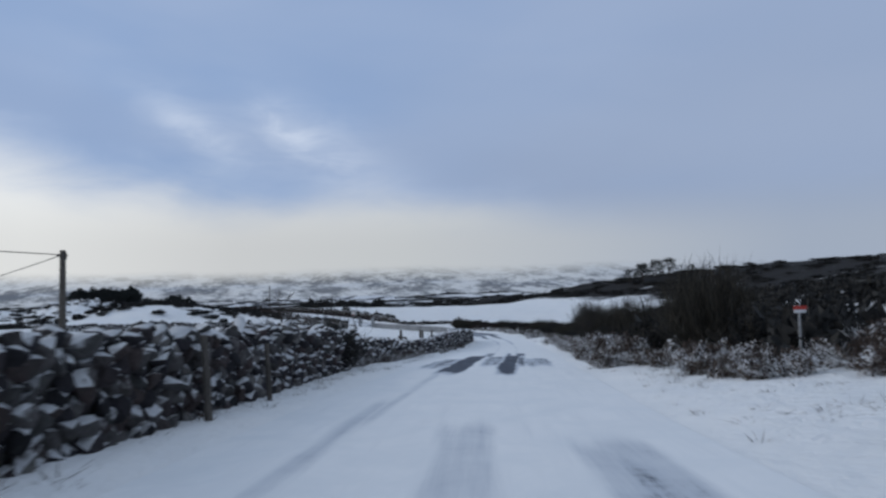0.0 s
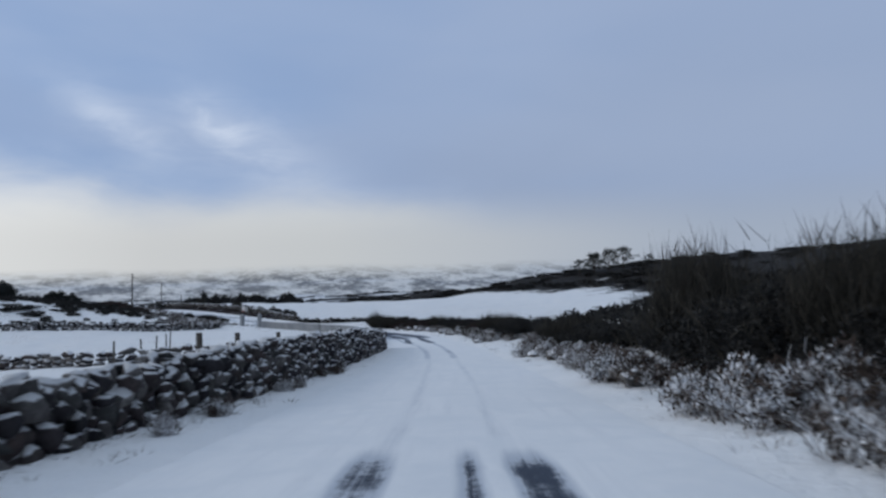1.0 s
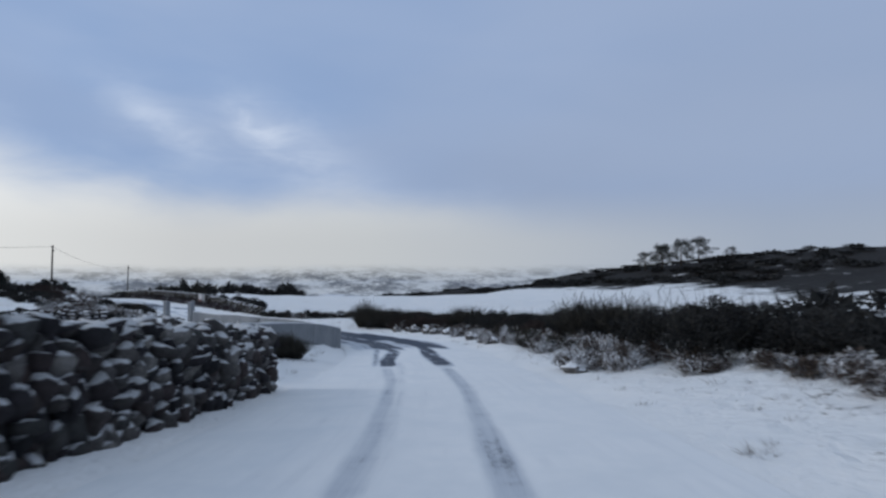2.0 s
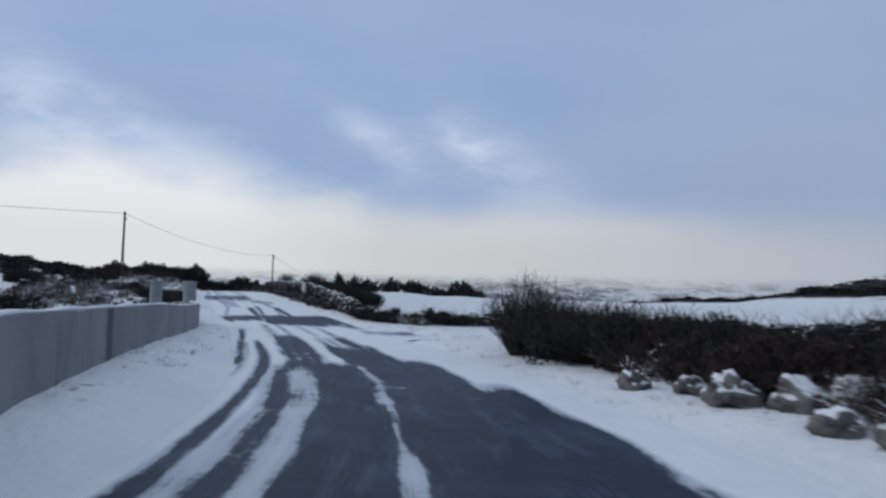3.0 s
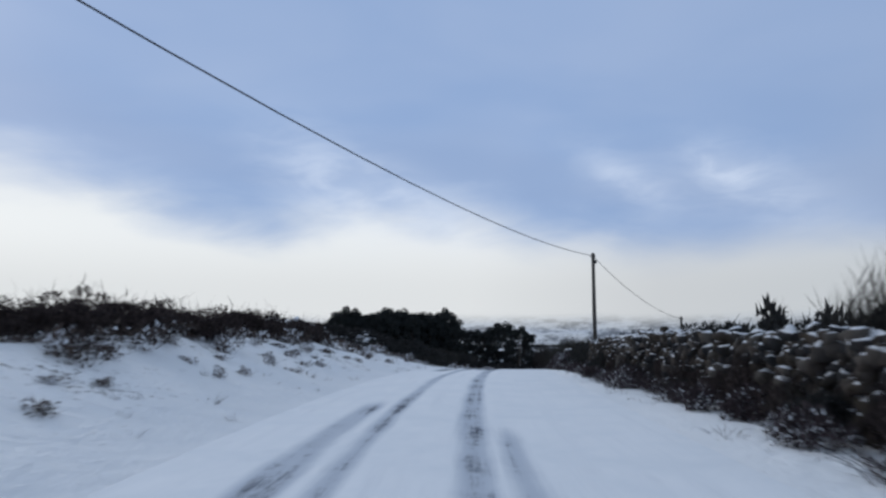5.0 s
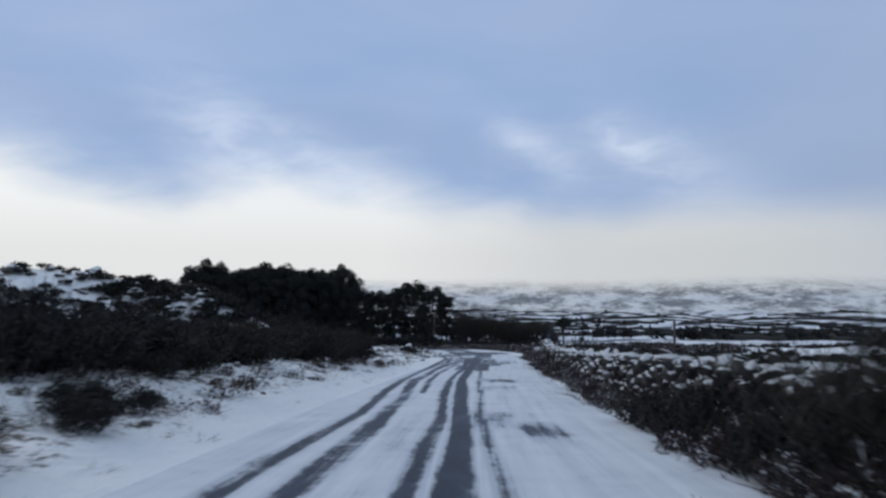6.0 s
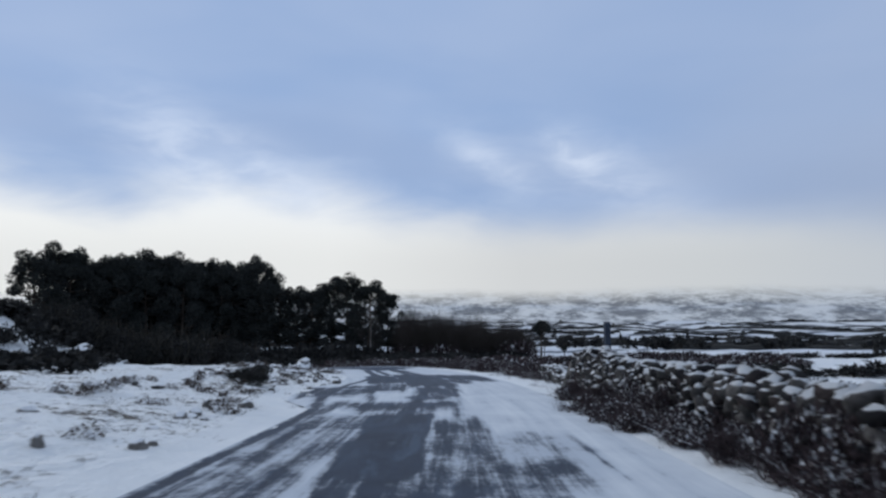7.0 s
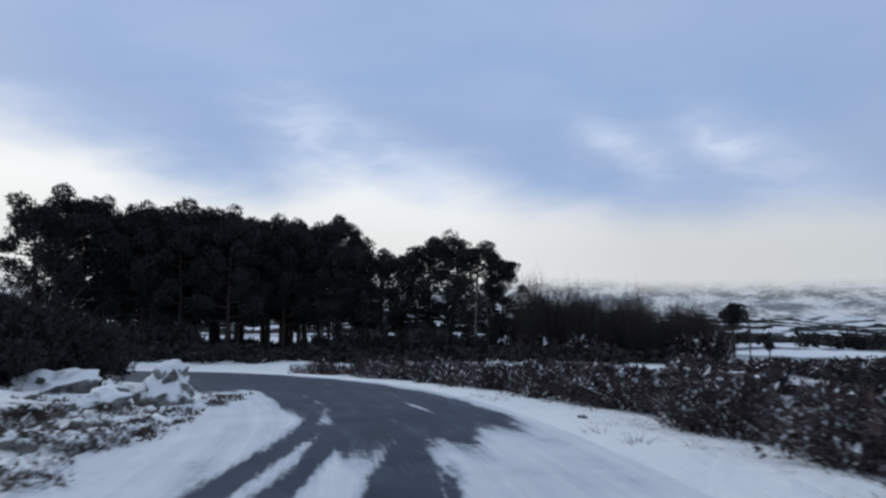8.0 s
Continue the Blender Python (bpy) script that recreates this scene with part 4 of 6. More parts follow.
# ---- plants ----
def stems_mesh(name, seed, n, tall, wide, lean, thick, bend=0.25, twigs=2):
    """A shrub of many thin stems rising from one foot and fanning out, each with side twigs."""
    rng = np.random.default_rng(seed)
    V, F = [], []
    c = 0

    def strip(a, b, e, w):
        nonlocal c
        t = e - a
        nrm = np.cross(t, rng.normal(size=3))
        nrm /= np.linalg.norm(nrm) + 1e-9
        V.extend([a - nrm * w, a + nrm * w, b + nrm * w * 0.8, b - nrm * w * 0.8, e])
        F.extend([(c, c + 1, c + 2), (c, c + 2, c + 3), (c + 3, c + 2, c + 4)])
        c += 5

    for _ in range(n):
        az = rng.uniform(0, 6.283)
        r = np.sqrt(rng.uniform(0, 1))
        foot = np.array([math.cos(az) * r * wide * 0.35, math.sin(az) * r * wide * 0.35, -0.05])
        h = tall * rng.uniform(0.55, 1.0) * (1 - 0.35 * r * r)
        az2 = az + rng.normal() * 0.5
        out = wide * 0.65 * r * rng.uniform(0.6, 1.2) + rng.uniform(0, lean)
        tip = foot + np.array([math.cos(az2) * out, math.sin(az2) * out, h])
        mid = foot * 0.5 + tip * 0.5 + np.array([math.cos(az2), math.sin(az2), 0]) * (-bend * out * 0.5) + np.array([0, 0, h * 0.06])
        strip(foot, mid, tip, thick)
        for k in range(twigs):
            u = rng.uniform(0.3, 0.95)
            a = (mid + (tip - mid) * (u * 2 - 1)) if u > 0.5 else foot + (mid - foot) * u * 2
            dirn = np.array([rng.normal(), rng.normal(), abs(rng.normal()) + 0.9])
            dirn /= np.linalg.norm(dirn)
            ln = tall * rng.uniform(0.12, 0.30)
            strip(a, a + dirn * ln * 0.5, a + dirn * ln + rng.normal(size=3) * ln * 0.08, thick * 0.7)
    return mesh_np(name, V, F)


def clump_cloud(seed, centres, radii, n, size, upright=0.75):
    """Small pointed leaves scattered in balls: the verts and triangles of a crown."""
    rng = np.random.default_rng(seed)
    centres, radii = np.asarray(centres, float), np.asarray(radii, float)
    k = rng.integers(0, len(centres), n)
    p = rng.normal(size=(n, 3))
    p /= np.linalg.norm(p, axis=1)[:, None]
    p *= (rng.uniform(0.25, 1, n) ** 0.5)[:, None]
    c = centres[k] + p * radii[k][:, None] * np.array([1, 1, upright])
    out = p + rng.normal(size=(n, 3)) * 0.7 + np.array([0, 0, 0.35])
    out /= np.linalg.norm(out, axis=1)[:, None]
    w = np.cross(out, rng.normal(size=(n, 3)))
    w /= np.linalg.norm(w, axis=1)[:, None] + 1e-9
    ln = size * rng.uniform(0.6, 1.4, n)[:, None]
    V = np.stack([c - w * ln * 0.32, c + w * ln * 0.32, c + out * ln], 1).reshape(-1, 3)
    return V, np.arange(n * 3).reshape(-1, 3)


def gorse_parts(seed, tall, wide, n=1500, size=0.16, spikes=110):
    """Foliage and stems of a gorse bush, as two meshes: an uneven heap of small dark sprays."""
    rng = np.random.default_rng(seed)
    m = 15
    az, r = rng.uniform(0, 6.283, m), np.sqrt(rng.uniform(0, 1, m))
    cen = np.stack([np.cos(az) * r * wide * 0.42, np.sin(az) * r * wide * 0.42, tall * (0.22 + 0.50 * rng.uniform(0, 1, m) * (1 - 0.6 * r * r))], 1)
    rad = wide * rng.uniform(0.14, 0.25, m)
    V, F = clump_cloud(seed + 1, cen, rad, n, size)
    V[:, 2] = np.maximum(V[:, 2], -0.12)
    return mesh_np("foliage", V, F), stems_mesh("stem_mass", seed + 2, spikes, tall * 1.15, wide * 0.9, 0.1, 0.011, 0.1, 2)


def shrub(kind, parts):
    """A bush as a thing at the origin: (part name, mesh, material) each."""
    thing = empty(kind, Matrix())
    for name, me, mat in parts:
        link(name, me, mat, thing)
    return thing


def plant(src, rows, label, group, rng, category="bush"):
    """Copies of bushes. rows: station, offset, height, width. Each source: (thing, its height, its width)."""
    for s, d, h, w in rows:
        one, h0, w0 = src[rng.randrange(len(src))]
        c = copy_thing(one, Matrix())
        c.matrix_basis = Matrix.LocRotScale(on(s, d), Euler((rng.uniform(-.08, .08), rng.uniform(-.08, .08), rng.uniform(0, 6.28))), (w / w0, w / w0, h / h0))
        tagged(c, label, category, group)


def arrays(me):
    v = np.empty(len(me.vertices) * 3)
    me.vertices.foreach_get("co", v)
    f = np.empty(len(me.polygons) * 3, int)
    me.polygons.foreach_get("vertices", f)
    return v.reshape(-1, 3), f.reshape(-1, 3)


def thicket(name, sources, spots, mat, label, rng, category="scrub"):
    """Uncountable growth: triangle meshes (vertices, faces, height, width) strewn over plan spots (x, y, height, width), as one object."""
    xs = np.array([q[0] for q in spots])
    ys = np.array([q[1] for q in spots])
    zs = ground(xs, ys)[0]
    V, F, n = [], [], 0
    for (x, y, h, w), z in zip(spots, zs):
        v, f, h0, w0 = sources[rng.randrange(len(sources))]
        a = rng.uniform(0, 6.28)
        c, s = math.cos(a) * w / w0, math.sin(a) * w / w0
        q = np.stack([v[:, 0] * c - v[:, 1] * s + x, v[:, 0] * s + v[:, 1] * c + y, v[:, 2] * h / h0 + z - 0.05], 1)
        V.append(q)
        F.append(f + n)
        n += len(v)
    ob = link(name, mesh_np(name, np.vstack(V), np.vstack(F)), mat)
    return tagged(ob, label, category, kind="stuff")


def grow(name, rows, src, label, rng, mat, category="gorse"):
    """Bushes too many to count, as one object. rows: station, offset, height, width."""
    thicket(name, src, [(float(along(s, d)[0]), float(along(s, d)[1]), h, w) for s, d, h, w in rows], mat, label, rng, category)


def pine(seed, tall, crown_from, spread, n, lean=0.0):
    """A Scots pine: bare trunk, limbs, and plates of needle tufts on top. Returns the thing at the origin."""
    rng = random.Random(seed)
    thing = empty("pine_tree", Matrix())
    bm = bmesh.new()
    r0 = tall * 0.016 + 0.05
    trunk = [(lean * (z / tall) ** 2 + rng.uniform(-0.1, 0.1) * z / tall, rng.uniform(-0.1, 0.1) * z / tall, z) for z in np.linspace(-0.3, tall * 0.97, 9)]
    tube(bm, trunk, [r0 * (1 - 0.82 * i / 8) for i in range(9)], 7)
    cen, rad = [], []
    limbs = 21
    for k in range(limbs):
        u = crown_from + (1 - crown_from) * (k + 0.5) / limbs
        z = tall * u
        az = k * 2.4 + rng.uniform(-0.5, 0.5)
        ln = spread * (1 - 0.62 * ((u - crown_from) / (1 - crown_from)) ** 1.6) * rng.uniform(0.65, 1.15)
        x0 = lean * u * u
        tip = (x0 + math.cos(az) * ln, math.sin(az) * ln, z + ln * rng.uniform(0.15, 0.5))
        mid = (x0 + math.cos(az) * ln * 0.55, math.sin(az) * ln * 0.55, z + ln * 0.05)
        tube(bm, [(x0, 0, z), mid, tip], [r0 * 0.38, r0 * 0.25, r0 * 0.1], 5, False)
        for q in (0.62, 0.85, 1.02):
            cen.append((x0 + math.cos(az + rng.uniform(-0.35, 0.35)) * ln * q, math.sin(az + rng.uniform(-0.35, 0.35)) * ln * q, z + ln * 0.3 * q * q + rng.uniform(-0.5, 0.7)))
            rad.append(spread * rng.uniform(0.12, 0.25))
    for k in range(10):
        cen.append((lean + rng.uniform(-0.34, 0.34) * spread, rng.uniform(-0.34, 0.34) * spread, tall * rng.uniform(0.88, 1.0)))
        rad.append(spread * rng.uniform(0.09, 0.20))
    part("trunk", bm, M_BARK, thing, smooth=True)
    V, F = clump_cloud(seed, cen, rad, n, tall * 0.015, 1.05)
    link("crown", mesh_np("crown", V, F), M_NEEDLE, thing)
    return thing


def remove_thing(ob):
    for o in (*ob.children_recursive, ob):
        bpy.data.objects.remove(o)


# ---- walls along the road ----
rubble_wall(1, -10, 77.5, lambda s: float(lerp(s, (-10, -4.4), (10, -4.5), (20, -4.95), (24, -5.25), (30, -5.1), (40, -4.75), (47, -4.5), (55, -4.45), (62, -4.2), (70, -3.95), (77.5, -3.5))), lambda s: float(lerp(s, (-10, 1.18), (20, 1.16), (23.5, 1.05), (25, 0.84), (29, 0.8), (32, 0.6), (38, 0.7), (41, 0.78), (47, 1.0), (54, 1.12), (62, 1.25), (70, 1.15), (77.5, 1.05))),
            "dark granite dry stone wall with snow on its stones beside the road", (4, 30))
rubble_wall(2, 134, 196, lambda s: float(lerp(s, (134, 4.2), (150, 4.9), (170, 4.7), (196, 4.4))), lambda s: float(lerp(s, (134, 0.6), (140, 0.85), (147, 0.95), (153, 1.15), (196, 1.1))),
            "mossy granite dry stone wall overgrown with gorse beside the road", (138, 156), 0.5, (0.11, 0.22), M_MOSSY, (0.10, 0.22))
rubble_wall(3, 205, 268, lambda s: float(lerp(s, (205, 3.9), (225, 3.7), (250, 4.1), (259, 4.7), (268, 5.4))), lambda s: float(lerp(s, (205, 0.95), (230, 0.9), (245, 0.9), (255, 0.95), (259, 1.2), (261.2, 1.22), (261.9, 0.3), (264.5, 0.3), (265.2, 0.5), (268, 0.5))),
            "low tumbled granite wall with snow-capped stones above the valley", (252, 262), 0.8, (0.12, 0.24), M_TUMBLED, (0.10, 0.23))


def block_wall():
    """The rendered block wall that swings round the inside of the bend, in panels between thin piers."""
    line = spline([(q[0], q[1], 0.0) for q in ((24.6, 75.0), (25.3, 79.5), (26.3, 83.0), (28.3, 86.0), (29.9, 88.3), (30.8, 90.8), (30.85, 93.4), (30.3, 95.8), (29.6, 97.8), (29.15, 99.6), (28.2, 103.4), (27.3, 107.8), (25.9, 114.5), (25.1, 118.6), (24.3, 120.4))], 0.5)
    thing = empty("garden_wall", Matrix.Translation((28, 95, height(28, 95))))
    tagged(thing, "grey concrete block wall with a thin line of snow on top", "wall")
    inv = thing.matrix_world.inverted()
    dist = np.r_[0, np.cumsum(np.linalg.norm(np.diff(line, axis=0), axis=1))]
    panel = 6.0
    zz = ground(line[:, 0], line[:, 1])[0]
    k = np.ones(9) / 9
    top = np.convolve(np.pad(zz, 4, "edge"), k, "valid") + 0.86
    tan = np.gradient(line[:, :2], axis=0)
    tan /= np.linalg.norm(tan, axis=1)[:, None]
    for j in range(int(dist[-1] // panel) + 1):
        idx = np.where((dist >= j * panel - 0.3) & (dist <= (j + 1) * panel + 0.3))[0]
        if len(idx) < 3:
            continue
        bm = bmesh.new()
        rings = []
        for i in idx:
            side = Vector((tan[i, 1], -tan[i, 0], 0))
            c = Vector((line[i, 0], line[i, 1], 0))
            rings.append([bm.verts.new(inv @ (c + side * a + Vector((0, 0, h)))) for a, h in ((-0.1, zz[i] - 0.4), (0.1, zz[i] - 0.4), (0.1, top[i] - 0.015), (0.085, top[i]), (-0.085, top[i]), (-0.1, top[i] - 0.015))])
        for r0, r1 in zip(rings, rings[1:]):
            for q in range(6):
                bm.faces.new((r0[q], r0[(q + 1) % 6], r1[(q + 1) % 6], r1[q]))
        bm.faces.new(rings[0][::-1])
        bm.faces.new(rings[-1])
        part("wall_panel", bm, M_BLOCK, thing)
    # snow lying on the wall's top
    bm = bmesh.new()
    rings = []
    for i in range(len(line)):
        side = Vector((tan[i, 1], -tan[i, 0], 0))
        c = Vector((line[i, 0], line[i, 1], top[i]))
        h = 0.035 + 0.02 * math.sin(dist[i] * 2.1) * math.cos(dist[i] * 0.7)
        rings.append([bm.verts.new(inv @ (c + side * a + Vector((0, 0, b)))) for a, b in ((-0.09, 0.002), (0.09, 0.002), (0.06, h), (-0.06, h))])
    for r0, r1 in zip(rings, rings[1:]):
        for q in range(4):
            bm.faces.new((r0[q], r0[(q + 1) % 4], r1[(q + 1) % 4], r1[q]))
    part("snow_cap", bm, M_SNOW, thing, "thin ridge of snow along the wall's top", True)


block_wall()


def gate_pillar(x, y, h):
    thing = empty("gate_pillar", Matrix.Translation((x, y, height(x, y))) @ Matrix.Rotation(0.7, 4, "Z"))
    tagged(thing, "square grey concrete gate pillar with a snowy cap", "pillar", "gate pillars")
    bm = bmesh.new()
    box(bm, 0, 0, h / 2 - 0.2, 0.42, 0.42, h + 0.4, 0.02)
    part("shaft", bm, M_BLOCK, thing)
    bm = bmesh.new()
    box(bm, 0, 0, h + 0.03, 0.5, 0.5, 0.07, 0.02)
    part("cap", bm, M_BLOCK, thing)


gate_pillar(24.1, 120.8, 1.62)
gate_pillar(22.1, 122.5, 1.46)


# ---- poles and cable ----
def utility_pole(x, y, top, label, box_at=None, plate_at=None):
    z = height(x, y)
    thing = empty("utility_pole", Matrix.Translation((x, y, z)))
    tagged(thing, label, "utility pole", "poles of the telephone line")
    h = top - z
    bm = bmesh.new()
    tube(bm, [(0, 0, -0.4), (0, 0, h * 0.5), (0.02, 0, h)], [0.12, 0.105, 0.085], 10)
    part("shaft", bm, M_POLE, thing, smooth=True)
    bm = bmesh.new()
    tube(bm, [(-0.16, 0, h - 0.18), (0.16, 0, h - 0.18)], [0.025, 0.025], 6)
    tube(bm, [(0.1, 0, h - 0.3), (0.1, 0, h - 0.08)], [0.035, 0.03], 6)
    part("bracket", bm, M_WIRE, thing, "dark steel cable bracket")
    if box_at:
        bm = bmesh.new()
        box(bm, 0.14, -0.06, h - box_at, 0.14, 0.14, 0.2, 0.02)
        part("junction_box", bm, M_WIRE, thing, "black junction box")
    if plate_at:
        bm = bmesh.new()
        box(bm, 0.03, -0.12, plate_at, 0.22, 0.02, 0.14, 0.006)
        part("marker_plate", bm, M_WHITE, thing, "small white marker plate")
    return Vector((x, y, top - 0.15))


P0 = utility_pole(-33.0, 74.0, height(-33, 74) + 5.6, "weathered wooden telephone pole standing in a snowy field")
PA = utility_pole(7.85, 153.5, -2.6, "tall weathered wooden telephone pole on the snowy bank", 0.65, 1.35)
PB = utility_pole(12.6, 196.8, -4.7, "weathered wooden telephone pole behind the stone wall", 0.5)
PC = utility_pole(17.35, 215.6, -8.1, "weathered wooden telephone pole below the road, above the valley", 0.7)
utility_pole(15.5, 252.5, -12.4, "slim wooden telephone pole on the slope below the road")
PE = utility_pole(-5.2, 24.5, 0.9, "weathered wooden pole behind the dry stone wall")


def cable(a, b, sag):
    bm = bmesh.new()
    pts = [a.lerp(b, u) - Vector((0, 0, sag * 4 * u * (1 - u))) for u in np.linspace(0, 1, 17)]
    tube(bm, pts, [0.016] * 17, 5)
    ob = part("overhead_cable", bm, M_WIRE)
    tagged(ob, "black telephone cable hanging between wooden poles", "cable", "cables of the telephone line")


cable(P0, PA, 1.5)
cable(PA, PB, 1.05)
cable(PB, PC, 0.6)
cable(P0, PE, 0.6)
cable(PE, Vector((-32.0, 10.0, 4.5)), 0.5)


# ---- shrubs beside the road ----
rng = random.Random(11)
R = rng.uniform
BROOM = []
for k in range(4):
    BROOM.append((shrub("broom_bush", [("stem_mass", stems_mesh("stem_mass", 20 + k, 330, 2.0, 1.5, 0.3, 0.014, 0.2, 2), M_BROOM),
                                       ("twig_mass", stems_mesh("twig_mass", 30 + k, 300, 1.85, 1.7, 0.4, 0.010, 0.25, 5), M_BROOM)]), 2.0, 1.5))
GORSE = []
for k in range(5):
    fol, st = gorse_parts(40 + k * 3, 1.2, 1.6, 3000, 0.075, 52)
    GORSE.append((shrub("gorse_bush", [("foliage", fol, M_GORSE), ("stem_mass", st, M_BROOM)]), 1.2, 1.6))
GORSE_TALL = []
for k in range(3):
    fol, st = gorse_parts(440 + k * 3, 2.2, 2.4, 8000, 0.075, 60)
    GORSE_TALL.append((shrub("gorse_bush", [("foliage", fol, M_GORSE), ("stem_mass", st, M_BROOM)]), 2.2, 2.4))
GORSE_ROUND = [(*arrays(one.children[0].data), h0, w0) for one, h0, w0 in GORSE]
GORSE_JOINED = []
for one, h0, w0 in GORSE:
    (v1, f1), (v2, f2) = [arrays(o.data) for o in one.children]
    GORSE_JOINED.append((np.vstack([v1, v2]), np.vstack([f1, f2 + len(v1)]), h0, w0))
BRACK = []
for k in range(4):
    g = np.random.default_rng(60 + k)
    m = 12
    az, rr = g.uniform(0, 6.283, m), np.sqrt(g.uniform(0, 1, m))
    rr[0] = 0.0
    cen = np.stack([np.cos(az) * rr * 0.40, np.sin(az) * rr * 0.40, 0.12 + 0.36 * g.uniform(0, 1, m) * (1 - 0.5 * rr)], 1)
    V, F = clump_cloud(80 + k, cen, g.uniform(0.24, 0.38, m), 2300, 0.062)
    V[:, 2] = np.maximum(V[:, 2], -0.1)
    BRACK.append((shrub("bracken_clump", [("frond_mass", mesh_np("frond_mass", V, F), M_HEATH),
                                          ("stalk_mass", stems_mesh("stalk_mass", 70 + k, 44, 0.7, 1.2, 0.3, 0.009, 0.4, 3), M_GRASS)]), 0.7, 1.5))
BRAMBLE = []
for one, h0, w0 in BRACK:
    c = copy_thing(one, Matrix())
    for o in c.children:
        o.data = o.data.copy()
        o.data.materials[0] = M_BRAMBLE
        o.name = "stalk_mass" if o.name.startswith("stalk") else "frond_mass"
    c.name = "bramble_clump"
    BRAMBLE.append((c, h0, w0))
FROSTED = []
for one, h0, w0 in BRACK:
    c = copy_thing(one, Matrix())
    for o in c.children:
        o.data = o.data.copy()
        o.data.materials[0] = M_FROST
        o.name = "stalk_mass" if o.name.startswith("stalk") else "frond_mass"
    c.name = "bracken_clump"
    FROSTED.append((c, h0, w0))
BRAMBLE_JOINED = []
for one, h0, w0 in BRACK:
    (v1, f1), (v2, f2) = [arrays(o.data) for o in one.children]
    BRAMBLE_JOINED.append((np.vstack([v1, v2]), np.vstack([f1, f2 + len(v1)]), h0, w0))
BRAMBLE_MID = []
for k in range(4):
    g = np.random.default_rng(260 + k)
    az, rr = g.uniform(0, 6.283, 10), np.sqrt(g.uniform(0, 1, 10))
    V, F = clump_cloud(280 + k, np.stack([np.cos(az) * rr * 0.45, np.sin(az) * rr * 0.45, 0.1 + 0.3 * g.uniform(0, 1, 10)], 1), g.uniform(0.2, 0.36, 10), 1100, 0.062)
    V[:, 2] = np.maximum(V[:, 2], -0.1)
    v2, f2 = arrays(stems_mesh("x", 265 + k, 26, 0.55, 1.1, 0.3, 0.006, 0.4, 3))
    BRAMBLE_MID.append((np.vstack([V, v2]), np.vstack([F, f2 + len(V)]), 0.6, 1.4))
TEMPLATES = BROOM + GORSE + GORSE_TALL + BRACK + BRAMBLE + FROSTED
# plain triangle sources for the uncountable growth
GORSE_LOW = []
for k in range(5):
    fol, st = gorse_parts(140 + k * 3, 1.0, 1.5, 340, 0.22, 7)
    (v1, f1), (v2, f2) = arrays(fol), arrays(st)
    GORSE_LOW.append((np.vstack([v1, v2]), np.vstack([f1, f2 + len(v1)]), 1.0, 1.5))
GORSE_FAR = []
for k in range(4):
    fol, st = gorse_parts(540 + k * 3, 1.0, 1.5, 165, 0.26, 3)
    (v1, f1), (v2, f2) = arrays(fol), arrays(st)
    GORSE_FAR.append((np.vstack([v1, v2]), np.vstack([f1, f2 + len(v1)]), 1.0, 1.5))
BRACK_LOW = []
for k in range(4):
    g = np.random.default_rng(160 + k)
    az, rr = g.uniform(0, 6.283, 8), np.sqrt(g.uniform(0, 1, 8))
    V, F = clump_cloud(180 + k, np.stack([np.cos(az) * rr * 0.45, np.sin(az) * rr * 0.45, 0.1 + 0.3 * g.uniform(0, 1, 8)], 1), g.uniform(0.2, 0.34, 8), 190, 0.13)
    V[:, 2] = np.maximum(V[:, 2], -0.1)
    v2, f2 = arrays(stems_mesh("x", 165 + k, 22, 0.6, 1.1, 0.3, 0.009, 0.4, 2))
    BRACK_LOW.append((np.vstack([V, v2]), np.vstack([F, f2 + len(V)]), 0.6, 1.4))
TUFT_LOW = [(*arrays(stems_mesh("x", 170 + k, 15, 0.35, 0.25, 0.12, 0.006, 0.3, 0)), 0.35, 0.3) for k in range(4)]


def xy(s, d):
    x, y = along(s, d)
    return float(x), float(y)


# first straight, right side: dark gorse over frosted bracken
rows = [(s + R(-.5, .5), R(5.6, 7.4), R(1.1, 1.7), R(1.7, 2.4)) for s in np.arange(17.5, 66, 1.15)]
rows += [(20.7, 6.8, 1.9, 2.2), (22.5, 7.6, 1.8, 2.2), (31, 6.8, 2.0, 2.0), (19.4, 6.4, 2.2, 1.7)]
plant(GORSE, rows, "dark gorse bush rising over the snowy verge", "gorse beside the first straight", rng)
plant(GORSE_TALL, [(40.6, 6.2, 2.1, 2.2), (41.6, 5.8, 2.2, 2.4), (42.7, 5.6, 2.3, 2.5), (43.8, 5.5, 2.35, 2.5), (44.9, 5.5, 2.35, 2.5), (45.9, 5.7, 2.3, 2.4), (46.8, 6.1, 2.0, 2.2), (42.0, 7.2, 2.5, 2.6), (44.0, 7.2, 2.6, 2.7), (46.0, 7.4, 2.4, 2.6)], "tall dark gorse bush massed beside the snowy verge", "tall gorse", rng)
rows = [(s + R(-.4, .4), R(3.9, 5.5), R(0.4, 0.9), R(1.1, 1.8)) for s in np.arange(17, 70, 0.85) if not 37 < s < 44]
rows += [(R(38.5, 45), R(4.7, 6.2), R(0.6, 1.05), R(0.8, 1.4)) for k in range(11)] + [(R(34, 41), R(3.7, 4.6), R(0.15, 0.35), R(0.4, 0.8)) for k in range(9)]
rows += [(R(10.5, 17.5), R(6.6, 9.5), R(0.5, 0.9), R(1.1, 1.8)) for k in range(22)] + [(R(14.8, 18), R(5.0, 6.4), R(0.35, 0.6), R(0.9, 1.4)) for k in range(9)]
rows += [(R(20, 34), R(3.3, 4.0), R(0.3, 0.55), R(0.7, 1.2)) for k in range(22)]
